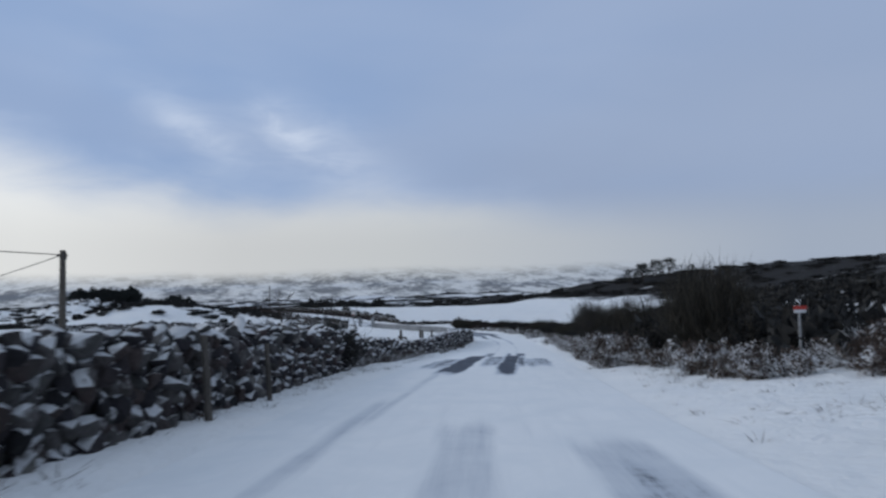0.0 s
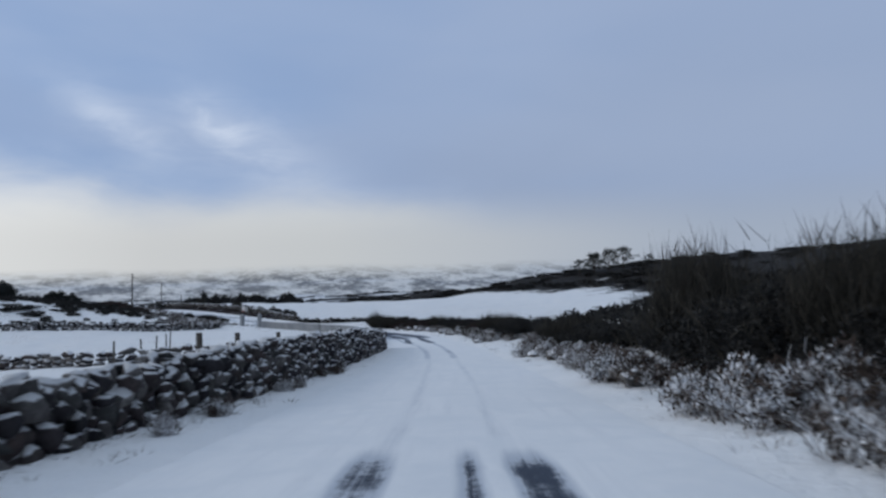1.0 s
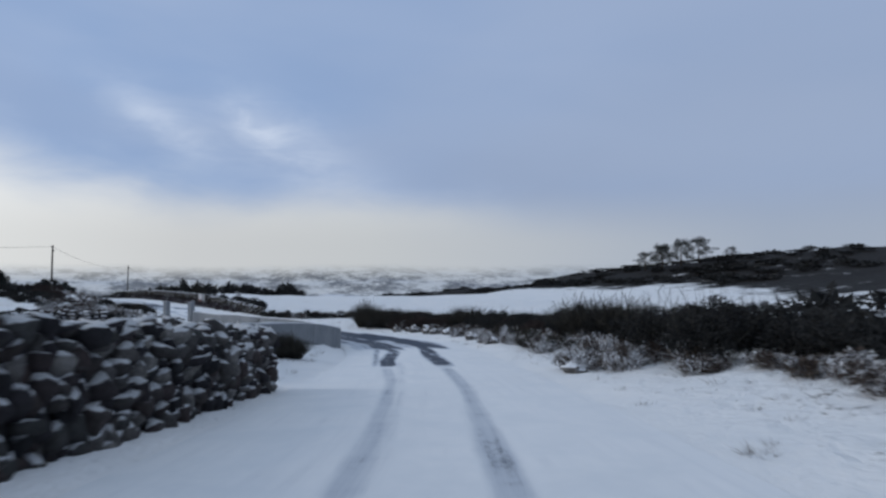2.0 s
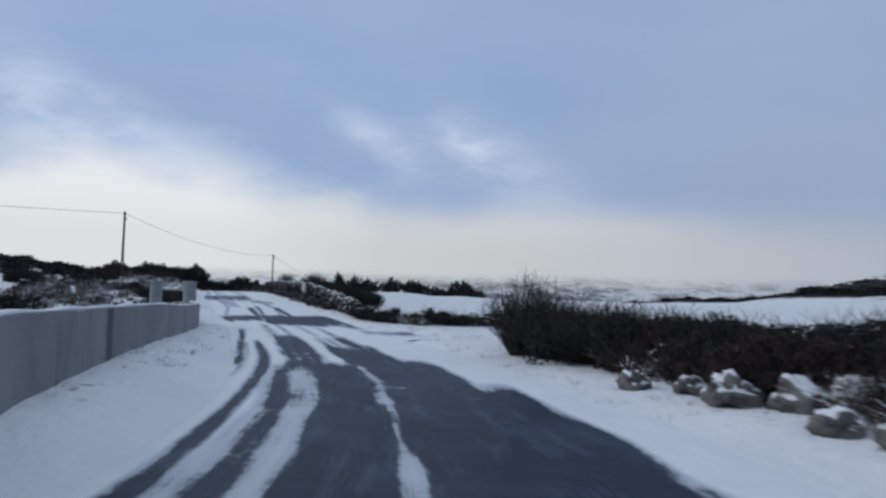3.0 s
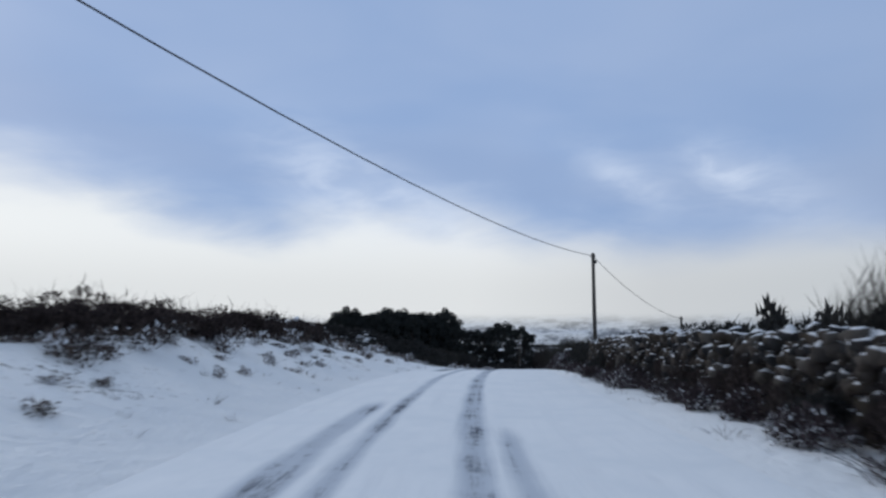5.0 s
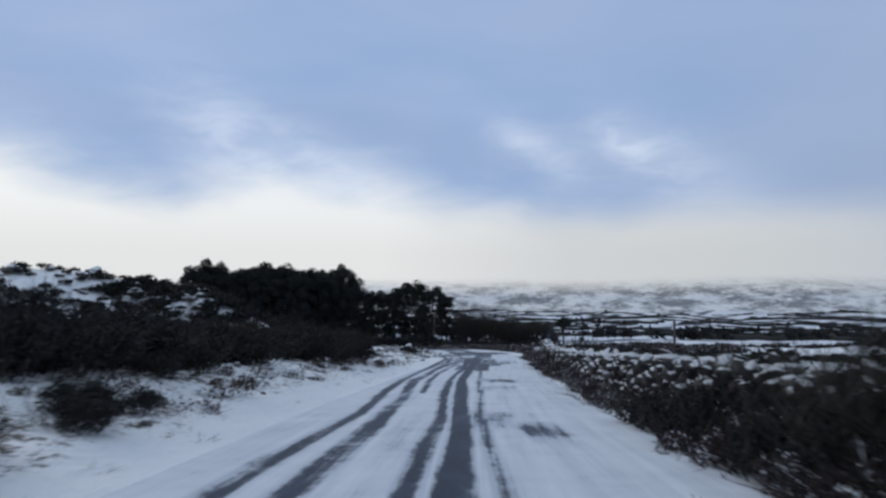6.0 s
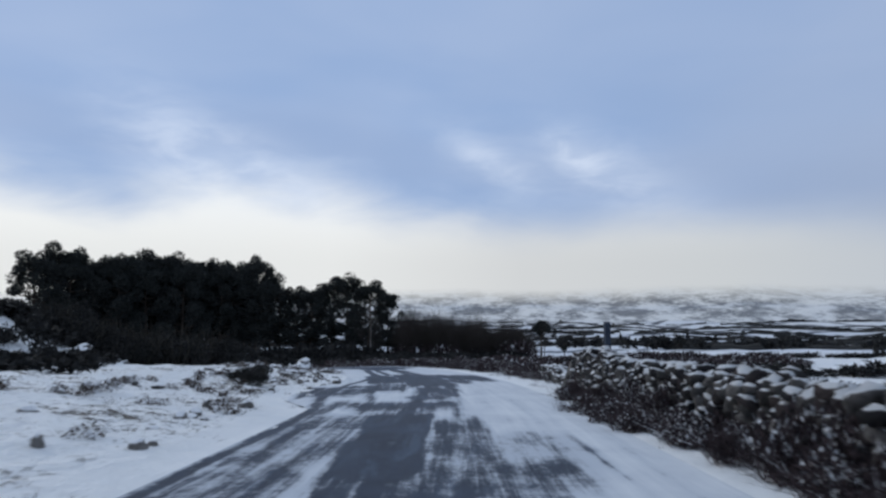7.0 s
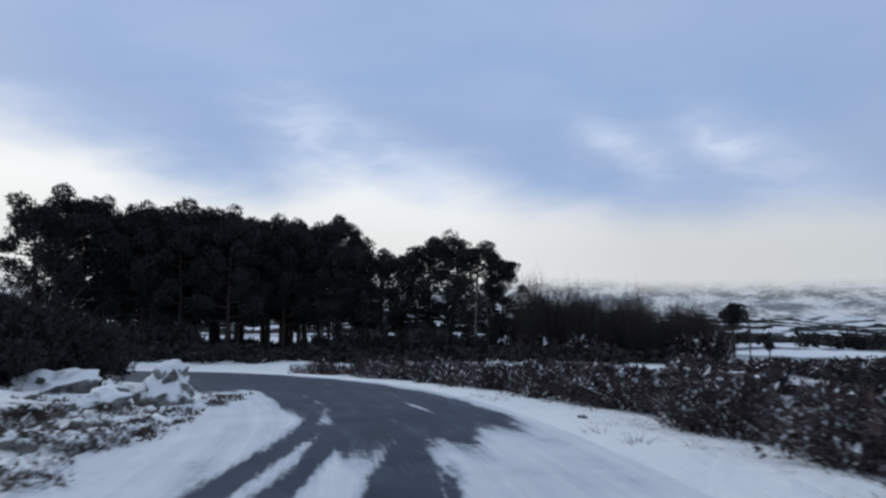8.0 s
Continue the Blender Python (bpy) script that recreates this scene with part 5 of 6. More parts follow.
rows += [(R(13.0, 18), R(4.6, 6.0), R(0.45, 0.8), R(0.9, 1.4)) for k in range(12)]
rows += [(R(20, 37), R(3.7, 5.6), R(0.6, 1.1), R(1.1, 1.8)) for k in range(26)]
plant(FROSTED, [(R(33.5, 41.5), R(3.5, 5.0), R(0.4, 0.9), R(0.9, 1.5)) for k in range(20)] + [(R(46, 62), R(3.6, 4.8), R(0.4, 0.8), R(0.9, 1.5)) for k in range(16)], "snow-plastered bracken and twigs at the verge", "frosted bracken", rng)
plant(BRACK, rows, "brown frosted bracken and brambles at the verge", "bracken beside the first straight", rng)
plant(BROOM, [(19.4, 6.0, 3.0, 1.3), (20.2, 6.2, 3.2, 1.4),  (20.6, 6.5, 2.7, 1.0), (22.0, 6.9, 1.9, 1.4), (33.5, 6.3, 2.9, 1.2), (45.4, 5.1, 3.3, 0.95), (45.9, 5.4, 3.4, 1.0), (45.6, 5.7, 3.1, 1.1), (41.0, 6.1, 2.9, 1.1), (40.4, 6.4, 2.7, 1.1), (61, 5.2, 1.9, 1.2), (62.5, 5.6, 1.7, 1.0)], "tall dark broom bush with upright stems", "tall broom", rng)
spots = []
for s in np.arange(6, 84, 0.34):
    d = 7 + 22 * R(0, 1) ** 1.3
    if s < 14 and d < 12:
        continue
    spots.append((*xy(s + R(-1, 1), d), R(0.7, 1.6), R(1.8, 3.0)))
for k in range(420):
    x, y = R(40, 150), R(-20, 120)
    if hills(np.array([x]), np.array([y]), MOOR)[0] > 3.2:
        spots.append((x, y, R(0.5, 1.1), R(2.5, 5.0)))
for k in range(520):
    x, y = R(75, 200), R(140, 310)
    if hills(np.array([x]), np.array([y]), MOOR)[0] > 2.2:
        spots.append((x, y, R(0.6, 1.4), R(3.0, 6.0)))
thicket("heather_thicket", GORSE_FAR, spots, M_GORSE, "dark heather and gorse covering the moor's slope", rng, "heather")
# low growth along the verge, and round bush behind the left wall
plant(GORSE, [(20.9, -5.3, 2.3, 1.7), (21.6, -5.6, 2.2, 1.8), (20.6, -5.8, 2.0, 1.5)], "round dark bush growing over the dry stone wall", "bushes over the left wall", rng)
rows = [(R(29.3, 35.2), -R(4.4, 5.0), R(0.3, 0.55), R(0.7, 1.1)) for k in range(14)] + [(R(23, 29), -R(4.6, 5.0), R(0.25, 0.5), R(0.6, 0.9)) for k in range(8)] + [(R(36, 74), -R(3.75, 4.1), R(0.2, 0.4), R(0.5, 0.8)) for k in range(14)]
plant(BRACK, rows, "brown bracken and brambles heaped with snow against the wall", "bracken at the left wall", rng)

# outside of the bend
rows = [(112.5, 4.6, 1.3, 1.6), (114.0, 5.4, 1.5, 1.8), (116, 5.6, 1.3, 1.7), (118.5, 6.6, 1.3, 1.8), (110.5, 5.3, 1.2, 1.8), (108.5, 5.8, 1.1, 1.7), (106.5, 6.6, 1.1, 1.8)]
grow("bend_hedge", [(s + R(-.3, .3), R(7.2, 9.0), R(0.8, 1.2), R(1.6, 2.3)) for s in np.arange(70, 113, 0.6)] + [(s + R(-.3, .3), R(6.3, 7.6), R(0.95, 1.35), R(1.4, 2.0)) for s in np.arange(96, 111, 0.7)], GORSE_JOINED, "dense dark gorse round the bend's outer bank", rng, M_GORSE)
plant(GORSE, rows, "dark gorse bush on the bend's snowy outer bank", "gorse round the bend", rng)
plant(BROOM, [(85.9, -4.4, 0.95, 0.65), (86.2, -4.8, 0.8, 0.6), (85.9, -4.05, 0.75, 0.6), (85.6, -4.6, 0.55, 0.7)], "low dark bush in the snow before the concrete wall", "bushes at the concrete wall", rng)
plant(BROOM, [(114.6, 4.5, 2.3, 1.1), (113.4, 4.9, 1.8, 1.6), (112.2, 5.3, 1.6, 1.6), (111.0, 5.8, 1.5, 1.5), (104, 7.0, 1.7, 1.3), (88.5, 6.6, 1.9, 1.6), (87, 7.4, 1.7, 1.5)], "tall dark broom bush at the bend's outer edge", "tall broom", rng)
grow("bend_brush", [(R(105, 112.5), R(5.0, 7.0), R(0.7, 1.25), R(0.9, 1.5)) for k in range(34)] + [(R(88, 105), R(6.0, 7.4), R(0.6, 1.0), R(0.9, 1.5)) for k in range(26)], BRAMBLE_JOINED, "brown brush and dead bracken before the bend's gorse", rng, M_BRUSH, "brush")
plant(GORSE_TALL, [(78.6, 6.0, 1.9, 2.1), (80.4, 5.9, 1.8, 2.0), (82.2, 6.1, 1.6, 1.8), (87.4, 6.3, 1.6, 1.7), (88.9, 6.4, 1.8, 1.6), (90.3, 6.7, 1.5, 1.6)], "tall dark gorse bush on the bend's outer bank", "tall gorse", rng)
plant(FROSTED, [(R(79, 97), R(4.1, 5.6), R(0.35, 0.75), R(0.7, 1.3)) for k in range(30)] + [(R(79.5, 83.5), R(3.7, 4.7), R(0.5, 0.9), R(0.9, 1.3)) for k in range(10)], "snow-plastered twigs and bracken on the bend's bank", "frosted bracken", rng)
plant(BROOM, [(R(82, 97), R(4.6, 5.6), R(0.5, 0.8), R(0.4, 0.7)) for k in range(9)], "low grey-brown twiggy bush in the snow of the bank", "twiggy bushes", rng)
rows = [(s + R(-.5, .5), R(4.9, 6.6), R(0.35, 0.7), R(1.0, 1.7)) for s in np.arange(72, 112, 1.0)]
plant(BRACK, rows, "brown frosted bracken among stones on the bend's bank", "bracken round the bend", rng)

# left bank after the gate
plant(BRACK, [(R(130, 150), -R(8.0, 14.0), R(0.4, 0.8), R(1.0, 1.7)) for k in range(46)], "brown frosted bracken on the snowy slope above the gate", "bracken above the gate", rng)
rows = [(136.8, -5.8, 0.95, 1.2), (139.3, -5.8, 0.7, 1.3), (142.2, -6.7, 0.7, 1.1), (142.9, -6.4, 0.75, 1.1), (143.3, -5.1, 0.8, 1.2), (144.1, -5.1, 0.9, 1.2), (145.3, -7.6, 0.85, 1.7), (148.6, -14.6, 0.9, 1.4), (153.4, -14.8, 0.9, 1.4), (151, -17.6, 0.9, 1.4)]
plant(GORSE, rows, "low dark gorse bush on the snowy roadside bank", "gorse on the left bank", rng)
plant(BROOM, [(142.6, -6.5, 0.8, 1.0), (143.6, -5.1, 0.95, 1.2), (139.4, -5.7, 0.75, 1.0), (143.0, -5.2, 0.85, 1.0)], "dark upright bush on the snowy roadside bank", "broom on the left bank", rng)
rows = [(s + R(-.6, .6), -R(9.8, 11.8), R(0.7, 1.3) * float(lerp(s, (148, 0.45), (158, 0.6), (168, 1), (174, 1), (188, 0.5), (203, 0.45))), R(1.0, 2.0)) for s in np.arange(148, 203, 0.8)]
rows += [(s + R(-.4, .4), -R(6.6, 9.0), R(0.9, 1.25), R(1.0, 1.8)) for s in np.arange(178, 198, 0.8)]
grow("crest_gorse", rows, GORSE_JOINED, "dark brown gorse and brush along the crest of the snowy bank", rng, M_BRUSH)
spots = [(*xy(s + R(-1, 1), -R(11, 36)), R(0.5, 1.1), R(1.5, 2.6)) for s in np.arange(150, 262, 0.42) if not 186 < s < 205]
spots += [(*xy(R(186, 205), -R(14, 34)), R(0.3, 0.6), R(1.2, 2.0)) for k in range(40)]
spots += [(*xy(R(210, 246), -R(9, 24)), R(0.9, 1.4), R(1.8, 2.8)) for k in range(120)]
spots += [(*xy(R(244, 276), -R(14, 26)), R(0.5, 1.1), R(1.4, 2.4)) for k in range(90)]
spots += [(R(-48, 0), R(118, 172), R(0.5, 1.2), R(1.4, 2.6)) for k in range(40)]
spots += [(-48 + 58 * u + R(-4, 4), 119 + 50 * u + R(-4, 4), R(0.7, 1.1), R(1.6, 2.6)) for u in np.linspace(0, 1, 70)]
spots += [(R(-4, 19), R(122, 152), R(0.25, 0.55), R(0.6, 1.2)) for k in range(55)]
thicket("gorse_thicket", GORSE_LOW, [q for q in spots if (station([q[0]], [q[1]])[1][0] < (-10.2 if q[1] < 172 else -8.5))], M_GORSE, "dark gorse and heather over the snowy bank", rng, "gorse")
rows = [(s + R(-.5, .5), -R(6.2, 9.5), R(0.3, 0.6), R(0.8, 1.4)) for s in np.arange(140, 206, 0.7)]
rows += [(R(140, 206), -R(4.6, 7.5), R(0.12, 0.3), R(0.3, 0.7)) for k in range(120)]
upper_bank = [(*xy(s, d), h, w) for s, d, h, w in rows]
# big gorse further down, left
rows = [(s + R(-.4, .4), -R(5.6, 7.0), R(1.25, 1.5), R(1.4, 1.9)) for s in np.arange(232.4, 238.4, 0.6)]
rows += [(s + R(-.6, .6), -R(6.6, 11), R(1.2, 1.65), R(1.8, 2.4)) for s in np.arange(226, 238.5, 0.5)]
grow("bank_gorse", [(s + R(-.4, .4), -R(6.9, 10.0), R(1.2, 1.7), R(1.6, 2.2)) for s in np.arange(215, 227, 0.5)], GORSE_JOINED, "dense dark gorse heaped on the roadside bank", rng, M_GORSE)
rows += [(219.0, -6.2, 0.8, 1.0), (221.5, -6.6, 1.0, 1.3)]
rows += [(211.4, -4.7, 0.62, 1.3), (210.6, -4.9, 0.6, 1.3), (213.6, -4.6, 0.5, 0.9), (214.3, -5.0, 0.7, 1.0), (215.4, -4.7, 0.45, 0.9), (210.5, -5.4, 0.7, 1.1), (259.8, -5.9, 0.6, 1.1), (260.6, -6.3, 0.5, 1.0), (265, -6.6, 0.6, 1.0)]
rows += [(R(287, 303), -R(6.0, 16), R(2.2, 3.4), R(2.2, 3.4)) for k in range(46)]
plant(GORSE, rows, "large dark gorse bush on the roadside bank", "large gorse", rng)
rows = [(s + R(-.5, .5), -R(4.6, 7.5), R(0.25, 0.5), R(0.7, 1.2)) for s in np.arange(206, 240, 1.9)]
rows += [(R(205, 290), -R(4.2, 8.5), R(0.12, 0.30), R(0.3, 0.8)) for k in range(210)]
rows += [(277.5 + 8.0 * u, -2.8 + 1.4 * u * u + R(-.5, .3), R(0.12, 0.3), R(0.4, 0.8)) for u in np.linspace(0, 1, 30)]
rows += [(R(275, 283.5), -R(2.7, 5.2), R(0.12, 0.3), R(0.4, 0.9)) for k in range(36)]
low_bank = [(*xy(s, d), h, w) for s, d, h, w in rows]

# right side: growth on and behind the walls
grow("wall_gorse", [(s + R(-.5, .5), R(5.4, 6.8), R(1.4, 2.0), R(1.5, 2.2)) for s in np.arange(140, 205, 0.9)], GORSE_ROUND, "dark gorse growing up behind the stone wall", rng, M_GORSE)
grow("wall_ivy", [(s + R(-.2, .2), R(4.3, 4.85), R(0.7, 1.3), R(0.5, 0.9)) for s in np.arange(155.2, 197, 0.42)] + [(R(139, 151), R(4.4, 4.9), R(0.6, 1.1), R(0.5, 0.9)) for k in range(18)], GORSE_JOINED, "dark brown ivy and brush grown over the old wall", rng, M_BRUSH, "ivy")
rows = [(s + R(-.5, .5), R(4.0, 4.5), R(0.6, 1.2), R(0.9, 1.4)) for s in np.arange(161, 198, 5.0)]
rows += [(177, 5.9, 2.3, 1.2), (178.5, 6.2, 1.9, 1.4), (197, 4.6, 1.6, 1.6), (200, 4.3, 1.5, 1.6), (203, 4.2, 1.7, 1.8), (206, 4.6, 1.5, 1.7), (209.5, 5.3, 1.4, 1.7), (211, 5.8, 1.3, 1.6)]
rows += [(s + R(-.3, .3), R(3.5, 4.7), R(1.2, 1.7), R(1.2, 1.7)) for s in np.arange(209, 216.5, 0.5)]
rows += [(s + R(-.3, .3), R(2.95, 3.6), R(0.55, 0.95), R(1.0, 1.4)) for s in np.arange(208.5, 218, 1.2)] + [(s + R(-.4, .4), R(4.8, 6.8), R(1.05, 1.35), R(1.6, 2.2)) for s in np.arange(208, 220, 1.2)]
plant(GORSE, rows, "dark gorse bush growing over the stone wall", "gorse on the right wall", rng)
plant(BROOM, [(160.8, 6.5, 2.6, 1.0), (161.3, 6.9, 2.4, 1.0), (177, 6.0, 2.7, 1.0), (208, 4.2, 2.3, 1.6), (209.8, 4.4, 2.2, 1.7), (210.8, 4.0, 1.9, 1.5), (211.5, 4.9, 1.7, 1.4), (241.6, 5.0, 2.1, 1.2), (240.3, 5.4, 1.4, 1.3)], "dark broom bush leaning over the wall", "tall broom", rng)
rows = [(s + R(-.5, .5), R(3.5, 4.1), R(0.3, 0.6), R(0.8, 1.2)) for s in np.arange(140, 205, 1.4)]
rows += [(s + R(-.3, .3), R(3.8, 4.5), R(0.45, 0.85), R(0.8, 1.2)) for s in np.arange(141, 172, 0.7)]
rows += [(R(202, 213), R(3.0, 4.1), R(0.6, 1.2), R(0.9, 1.5)) for k in range(22)]
rows += [(s + R(-.5, .5), R(2.6, 3.4), R(0.25, 0.5), R(0.8, 1.2)) for s in np.arange(206, 255, 1.1)]
rows += [(s + R(-.5, .5), R(4.7, 7.5), R(0.5, 0.9), R(1.2, 2.0)) for s in np.arange(264, 292, 0.55)]
rows += [(s + R(-.6, .6), R(2.9, 3.5), R(0.3, 0.6), R(0.7, 1.1)) for s in np.arange(217, 254, 1.3)]
rows += [(R(217, 258), R(4.8, 5.6), R(0.6, 1.2), R(0.7, 1.2)) for k in range(14)]
plant(BRAMBLE, rows, "dark brown brambles at the wall's foot", "brambles at the right wall", rng)
spots = [(*xy(s + R(-1, 1), 4.8 + 12 * R(0, 1) ** 1.5), R(0.4, 0.8), R(1.3, 2.2)) for s in np.arange(214, 300, 0.4)]
thicket("bank_bracken", BRACK_LOW, low_bank + upper_bank, M_HEATH, "thin brown bracken in the snow of the banks", rng, "bracken")
brown = [(*xy(R(256, 302), R(7, 26)), R(0.6, 1.2), R(1.4, 2.6)) for k in range(230)] + [(-14 + 18 * R(0, 1), 322 + 11 * R(0, 1), R(2.0, 3.6), R(2.0, 3.2)) for k in range(70)]
brown += [(R(0, 34), R(303, 320), R(0.7, 1.3), R(1.8, 3.0)) for k in range(130)]
thicket("bramble_thicket", GORSE_FAR, brown, M_BRAMBLE, "dark brown brambles and brush on the slope below the road", rng, "brambles")
grow("wall_brambles", [(R(214, 256.5), R(3.3, 4.9), R(0.5, 0.95), R(0.6, 1.1)) for k in range(120)], BRAMBLE_JOINED, "tangled brown brambles growing through the tumbled wall", rng, M_BRAMBLE, "brambles")
thicket("bracken_thicket", BRAMBLE_MID, spots, M_BRAMBLE, "brown frosted bracken and brambles below the road", rng, "bracken")

# grass blades through the snow of the verges
spots = []
for k in range(3600):
    s = R(-4, 292)
    side = R(0, 1) < 0.5
    d = -R(3.3, 8.5) if side else R(3.0, 6.5)
    if s < 80 and side and R(0, 1) < 0.5:
        d = -R(3.6, 4.4)
    spots.append((*xy(s, d), R(0.08, 0.30), R(0.12, 0.4)))
thicket("verge_grass", TUFT_LOW, spots, M_GRASS, "dead grass blades poking through the snow", rng, "grass")

# ---- hedges and field walls farther off ----


def hedge(points, h, w, label, mat=M_GORSE, src=GORSE_FAR):
    """A field hedge along plan points, one thing."""
    spots = []
    for (x0, y0), (x1, y1) in zip(points, points[1:]):
        n = max(2, int(math.hypot(x1 - x0, y1 - y0) / (w * 0.42)))
        for k in range(n):
            u = (k + R(0, 1)) / n
            spots.append((x0 + (x1 - x0) * u + R(-.4, .4) * w, y0 + (y1 - y0) * u + R(-.4, .4) * w, h * R(0.6, 1.25), w * R(0.8, 1.4)))
    ob = thicket("hedge", src, spots, mat, label, rng, "hedge")
    ob["kind"] = "thing"
    tagged(ob, group="field hedges")


hedge([(14, 203), (30, 202), (46, 201.5)], 2.8, 2.6, "dark round bushes along the far side of a white field", M_GORSE, GORSE_LOW)
hedge([(46, 201.5), (62, 203), (80, 206), (130, 216)], 0.8, 1.8, "low dark hedge along the far side of a white field")
hedge([(-6, 124), (6, 122), (18, 118)], 0.8, 1.6, "low dark hedge behind the concrete wall")
hedge([(-44, 126), (-24, 126), (-6, 124)], 0.9, 2.0, "low dark hedge across the snowy field")
hedge([(-60, 62), (-34, 68), (-16, 70)], 1.0, 2.0, "low dark hedge beside a field fence")
hedge([(-90, 150), (-60, 135), (-45, 122)], 1.8, 3.0, "dark scrub along a snowy rise")
hedge([(8, 302), (24, 294), (48, 286), (95, 268)], 1.3, 3.0, "brown heather hedge below the road")
hedge([(62, 252), (90, 246), (140, 236)], 0.9, 2.2, "dark hedge between small snowy fields")
hedge([(42, 232), (70, 228), (110, 215)], 0.8, 2.0, "dark hedge on the valley's near slope")
hedge([(10, 345), (40, 352), (90, 350), (150, 330)], 1.4, 3.0, "dark belt of bushes at the slope's foot")


def field_wall(points, h, label):
    """A low rubble wall across the fields, its stones too far to tell apart."""
    items = []
    p0 = Vector((points[0][0], points[0][1], height(*points[0])))
    thing = empty("field_wall", Matrix.Translation(p0))
    tagged(thing, label, "stone wall", "field walls")
    inv = thing.matrix_world.inverted()
    for (x0, y0), (x1, y1) in zip(points, points[1:]):
        ln = math.hypot(x1 - x0, y1 - y0)
        ang = math.atan2(y1 - y0, x1 - x0)
        u = 0.0
        while u < ln:
            z = -0.05
            w = R(0.4, 0.75)
            x, y = x0 + (x1 - x0) * u / ln, y0 + (y1 - y0) * u / ln
            g = height(x, y)
            while z < h:
                hh = R(0.2, 0.36)
                items.append((rng.randrange(len(STONES)), inv @ Matrix.LocRotScale((x + R(-.08, .08), y + R(-.08, .08), g + z + hh / 2), Euler((R(-.3, .3), R(-.3, .3), ang + R(-.3, .3))), (w * 1.1, R(0.35, 0.55), hh * 1.1))))
                z += hh * 0.9
            u += w
    tagged(link("stones", joined_stones("stones", items), M_STONE, thing), kind="stuff")


field_wall([(30.8, 127.2), (32.6, 124.8), (34.2, 123.3), (36.8, 121.9), (44.0, 119.0)], 0.3, "low dark stone wall running off beside a white field")
wall_line = [(30.8, 127.2), (32.6, 124.8), (34.2, 123.3), (36.8, 121.9), (44.0, 119.0)]
rows = []
for u in np.linspace(0, 3.98, 34):
    (x0, y0), (x1, y1) = wall_line[int(u)], wall_line[int(u) + 1]
    f = u - int(u)
    ss, dd, _z = station([x0 + (x1 - x0) * f + R(-.3, .3)], [y0 + (y1 - y0) * f + R(-.3, .3)])
    rows.append((float(ss[0]), float(dd[0]), R(0.5, 0.85), R(0.9, 1.5)))
plant(GORSE, rows, "low dark gorse bush along the field wall", "gorse at the field wall", rng)
plant(BRACK, [(R(126.5, 131), R(4.6, 7.2), R(0.3, 0.5), R(0.8, 1.3)) for k in range(8)], "frosted bracken along the low field wall", "bracken at the field wall", rng)
field_wall([(13, 233), (20, 231), (42, 227)], 0.55, "low snowy rubble wall below the road")
field_wall([(-12, 81), (4.1, 70.4), (8.5, 65.5), (12, 64.0), (15.5, 61)], 0.55, "low snowy rubble wall between the road and a field")
field_wall([(-30, 122), (0.5, 119), (18, 117)], 0.7, "low stone wall between snowy fields")

# ---- stones and boulders ----
ROCKS = []
for k in range(5):
    bm = bmesh.new()
    bmesh.ops.create_icosphere(bm, subdivisions=3, radius=0.5)
    for v in bm.verts:
        n1 = noise.noise(v.co * 2.2 + Vector((k * 7.0, 0, 0)))
        n2 = noise.noise(v.co * 6.0 + Vector((0, k * 5.0, 0)))
        n3 = noise.noise(v.co * 13.0 + Vector((0, 0, k * 3.0)))
        v.co *= 1 + 0.55 * n1 + 0.42 * n2 + 0.26 * n3
        v.co.z *= 0.75
    me = bpy.data.meshes.new("rock")
    bm.to_mesh(me)
    bm.free()
    me.polygons.foreach_set("use_smooth", [True] * len(me.polygons))
    me.materials.append(M_ROCK)
    ROCKS.append(me)


SNOWY_ROCKS = [me.copy() for me in ROCKS]
for me in SNOWY_ROCKS:
    me.materials[0] = M_BOULDER


def rock(s, d, w, h, label="snow-capped granite stone lying on the verge", group="stones on the verge", sink=0.2, snowy_top=False):
    ob = new("rock", (SNOWY_ROCKS if snowy_top or group == "boulders" else ROCKS)[rng.randrange(len(ROCKS))])
    ob.matrix_world = Matrix.LocRotScale(on(s, d, h * (0.5 - sink)), Euler((R(-.2, .2), R(-.2, .2), R(0, 6.28))), (w * R(0.8, 1.2), w * R(0.8, 1.2), h / 0.75))
    tagged(ob, label, "rock", group)


rock(97.5, 4.4, 0.55, 0.4, "dark stone on the snow outside the bend")
rock(6.6, 4.3, 0.5, 0.3, "dark stone half buried in the roadside snow")
for k in range(14):
    rock(R(22, 36), R(4.8, 6.2), R(0.3, 0.6), R(0.4, 0.8), "snow-capped stone among the roadside bracken", "stones in the bracken", 0.1)
for s, d, w, h in ((106.2, 4.5, 0.8, 0.6), (106.8, 4.9, 0.7, 0.55), (105.6, 5.0, 0.75, 0.6), (105.4, 5.6, 0.7, 0.5), (107.3, 4.6, 0.5, 0.4), (108.2, 4.1, 0.6, 0.42), (104.3, 4.5, 0.6, 0.4), (103.5, 4.6, 0.55, 0.45), (102.4, 4.9, 0.7, 0.5)):
    rock(s, d, w * 0.85, h * 0.85, "snow-capped granite boulder on the bend's bank", "boulders round the bend", 0.2)
rock(80.6, 3.5, 0.55, 0.3, "dark stone in a hollow of the roadside snow")
for k in range(18):
    rock(R(80, 98), R(4.3, 5.6), R(0.2, 0.45), R(0.2, 0.4), "snow-plastered slab tumbled on the bend's bank", "snowy stones round the bend", 0.2, k % 2 == 0)
for k in range(38):
    rock(R(86, 108), R(4.6, 6.9), R(0.2, 0.42), R(0.15, 0.36), "snow-capped granite stone on the bend's bank", "stones round the bend")
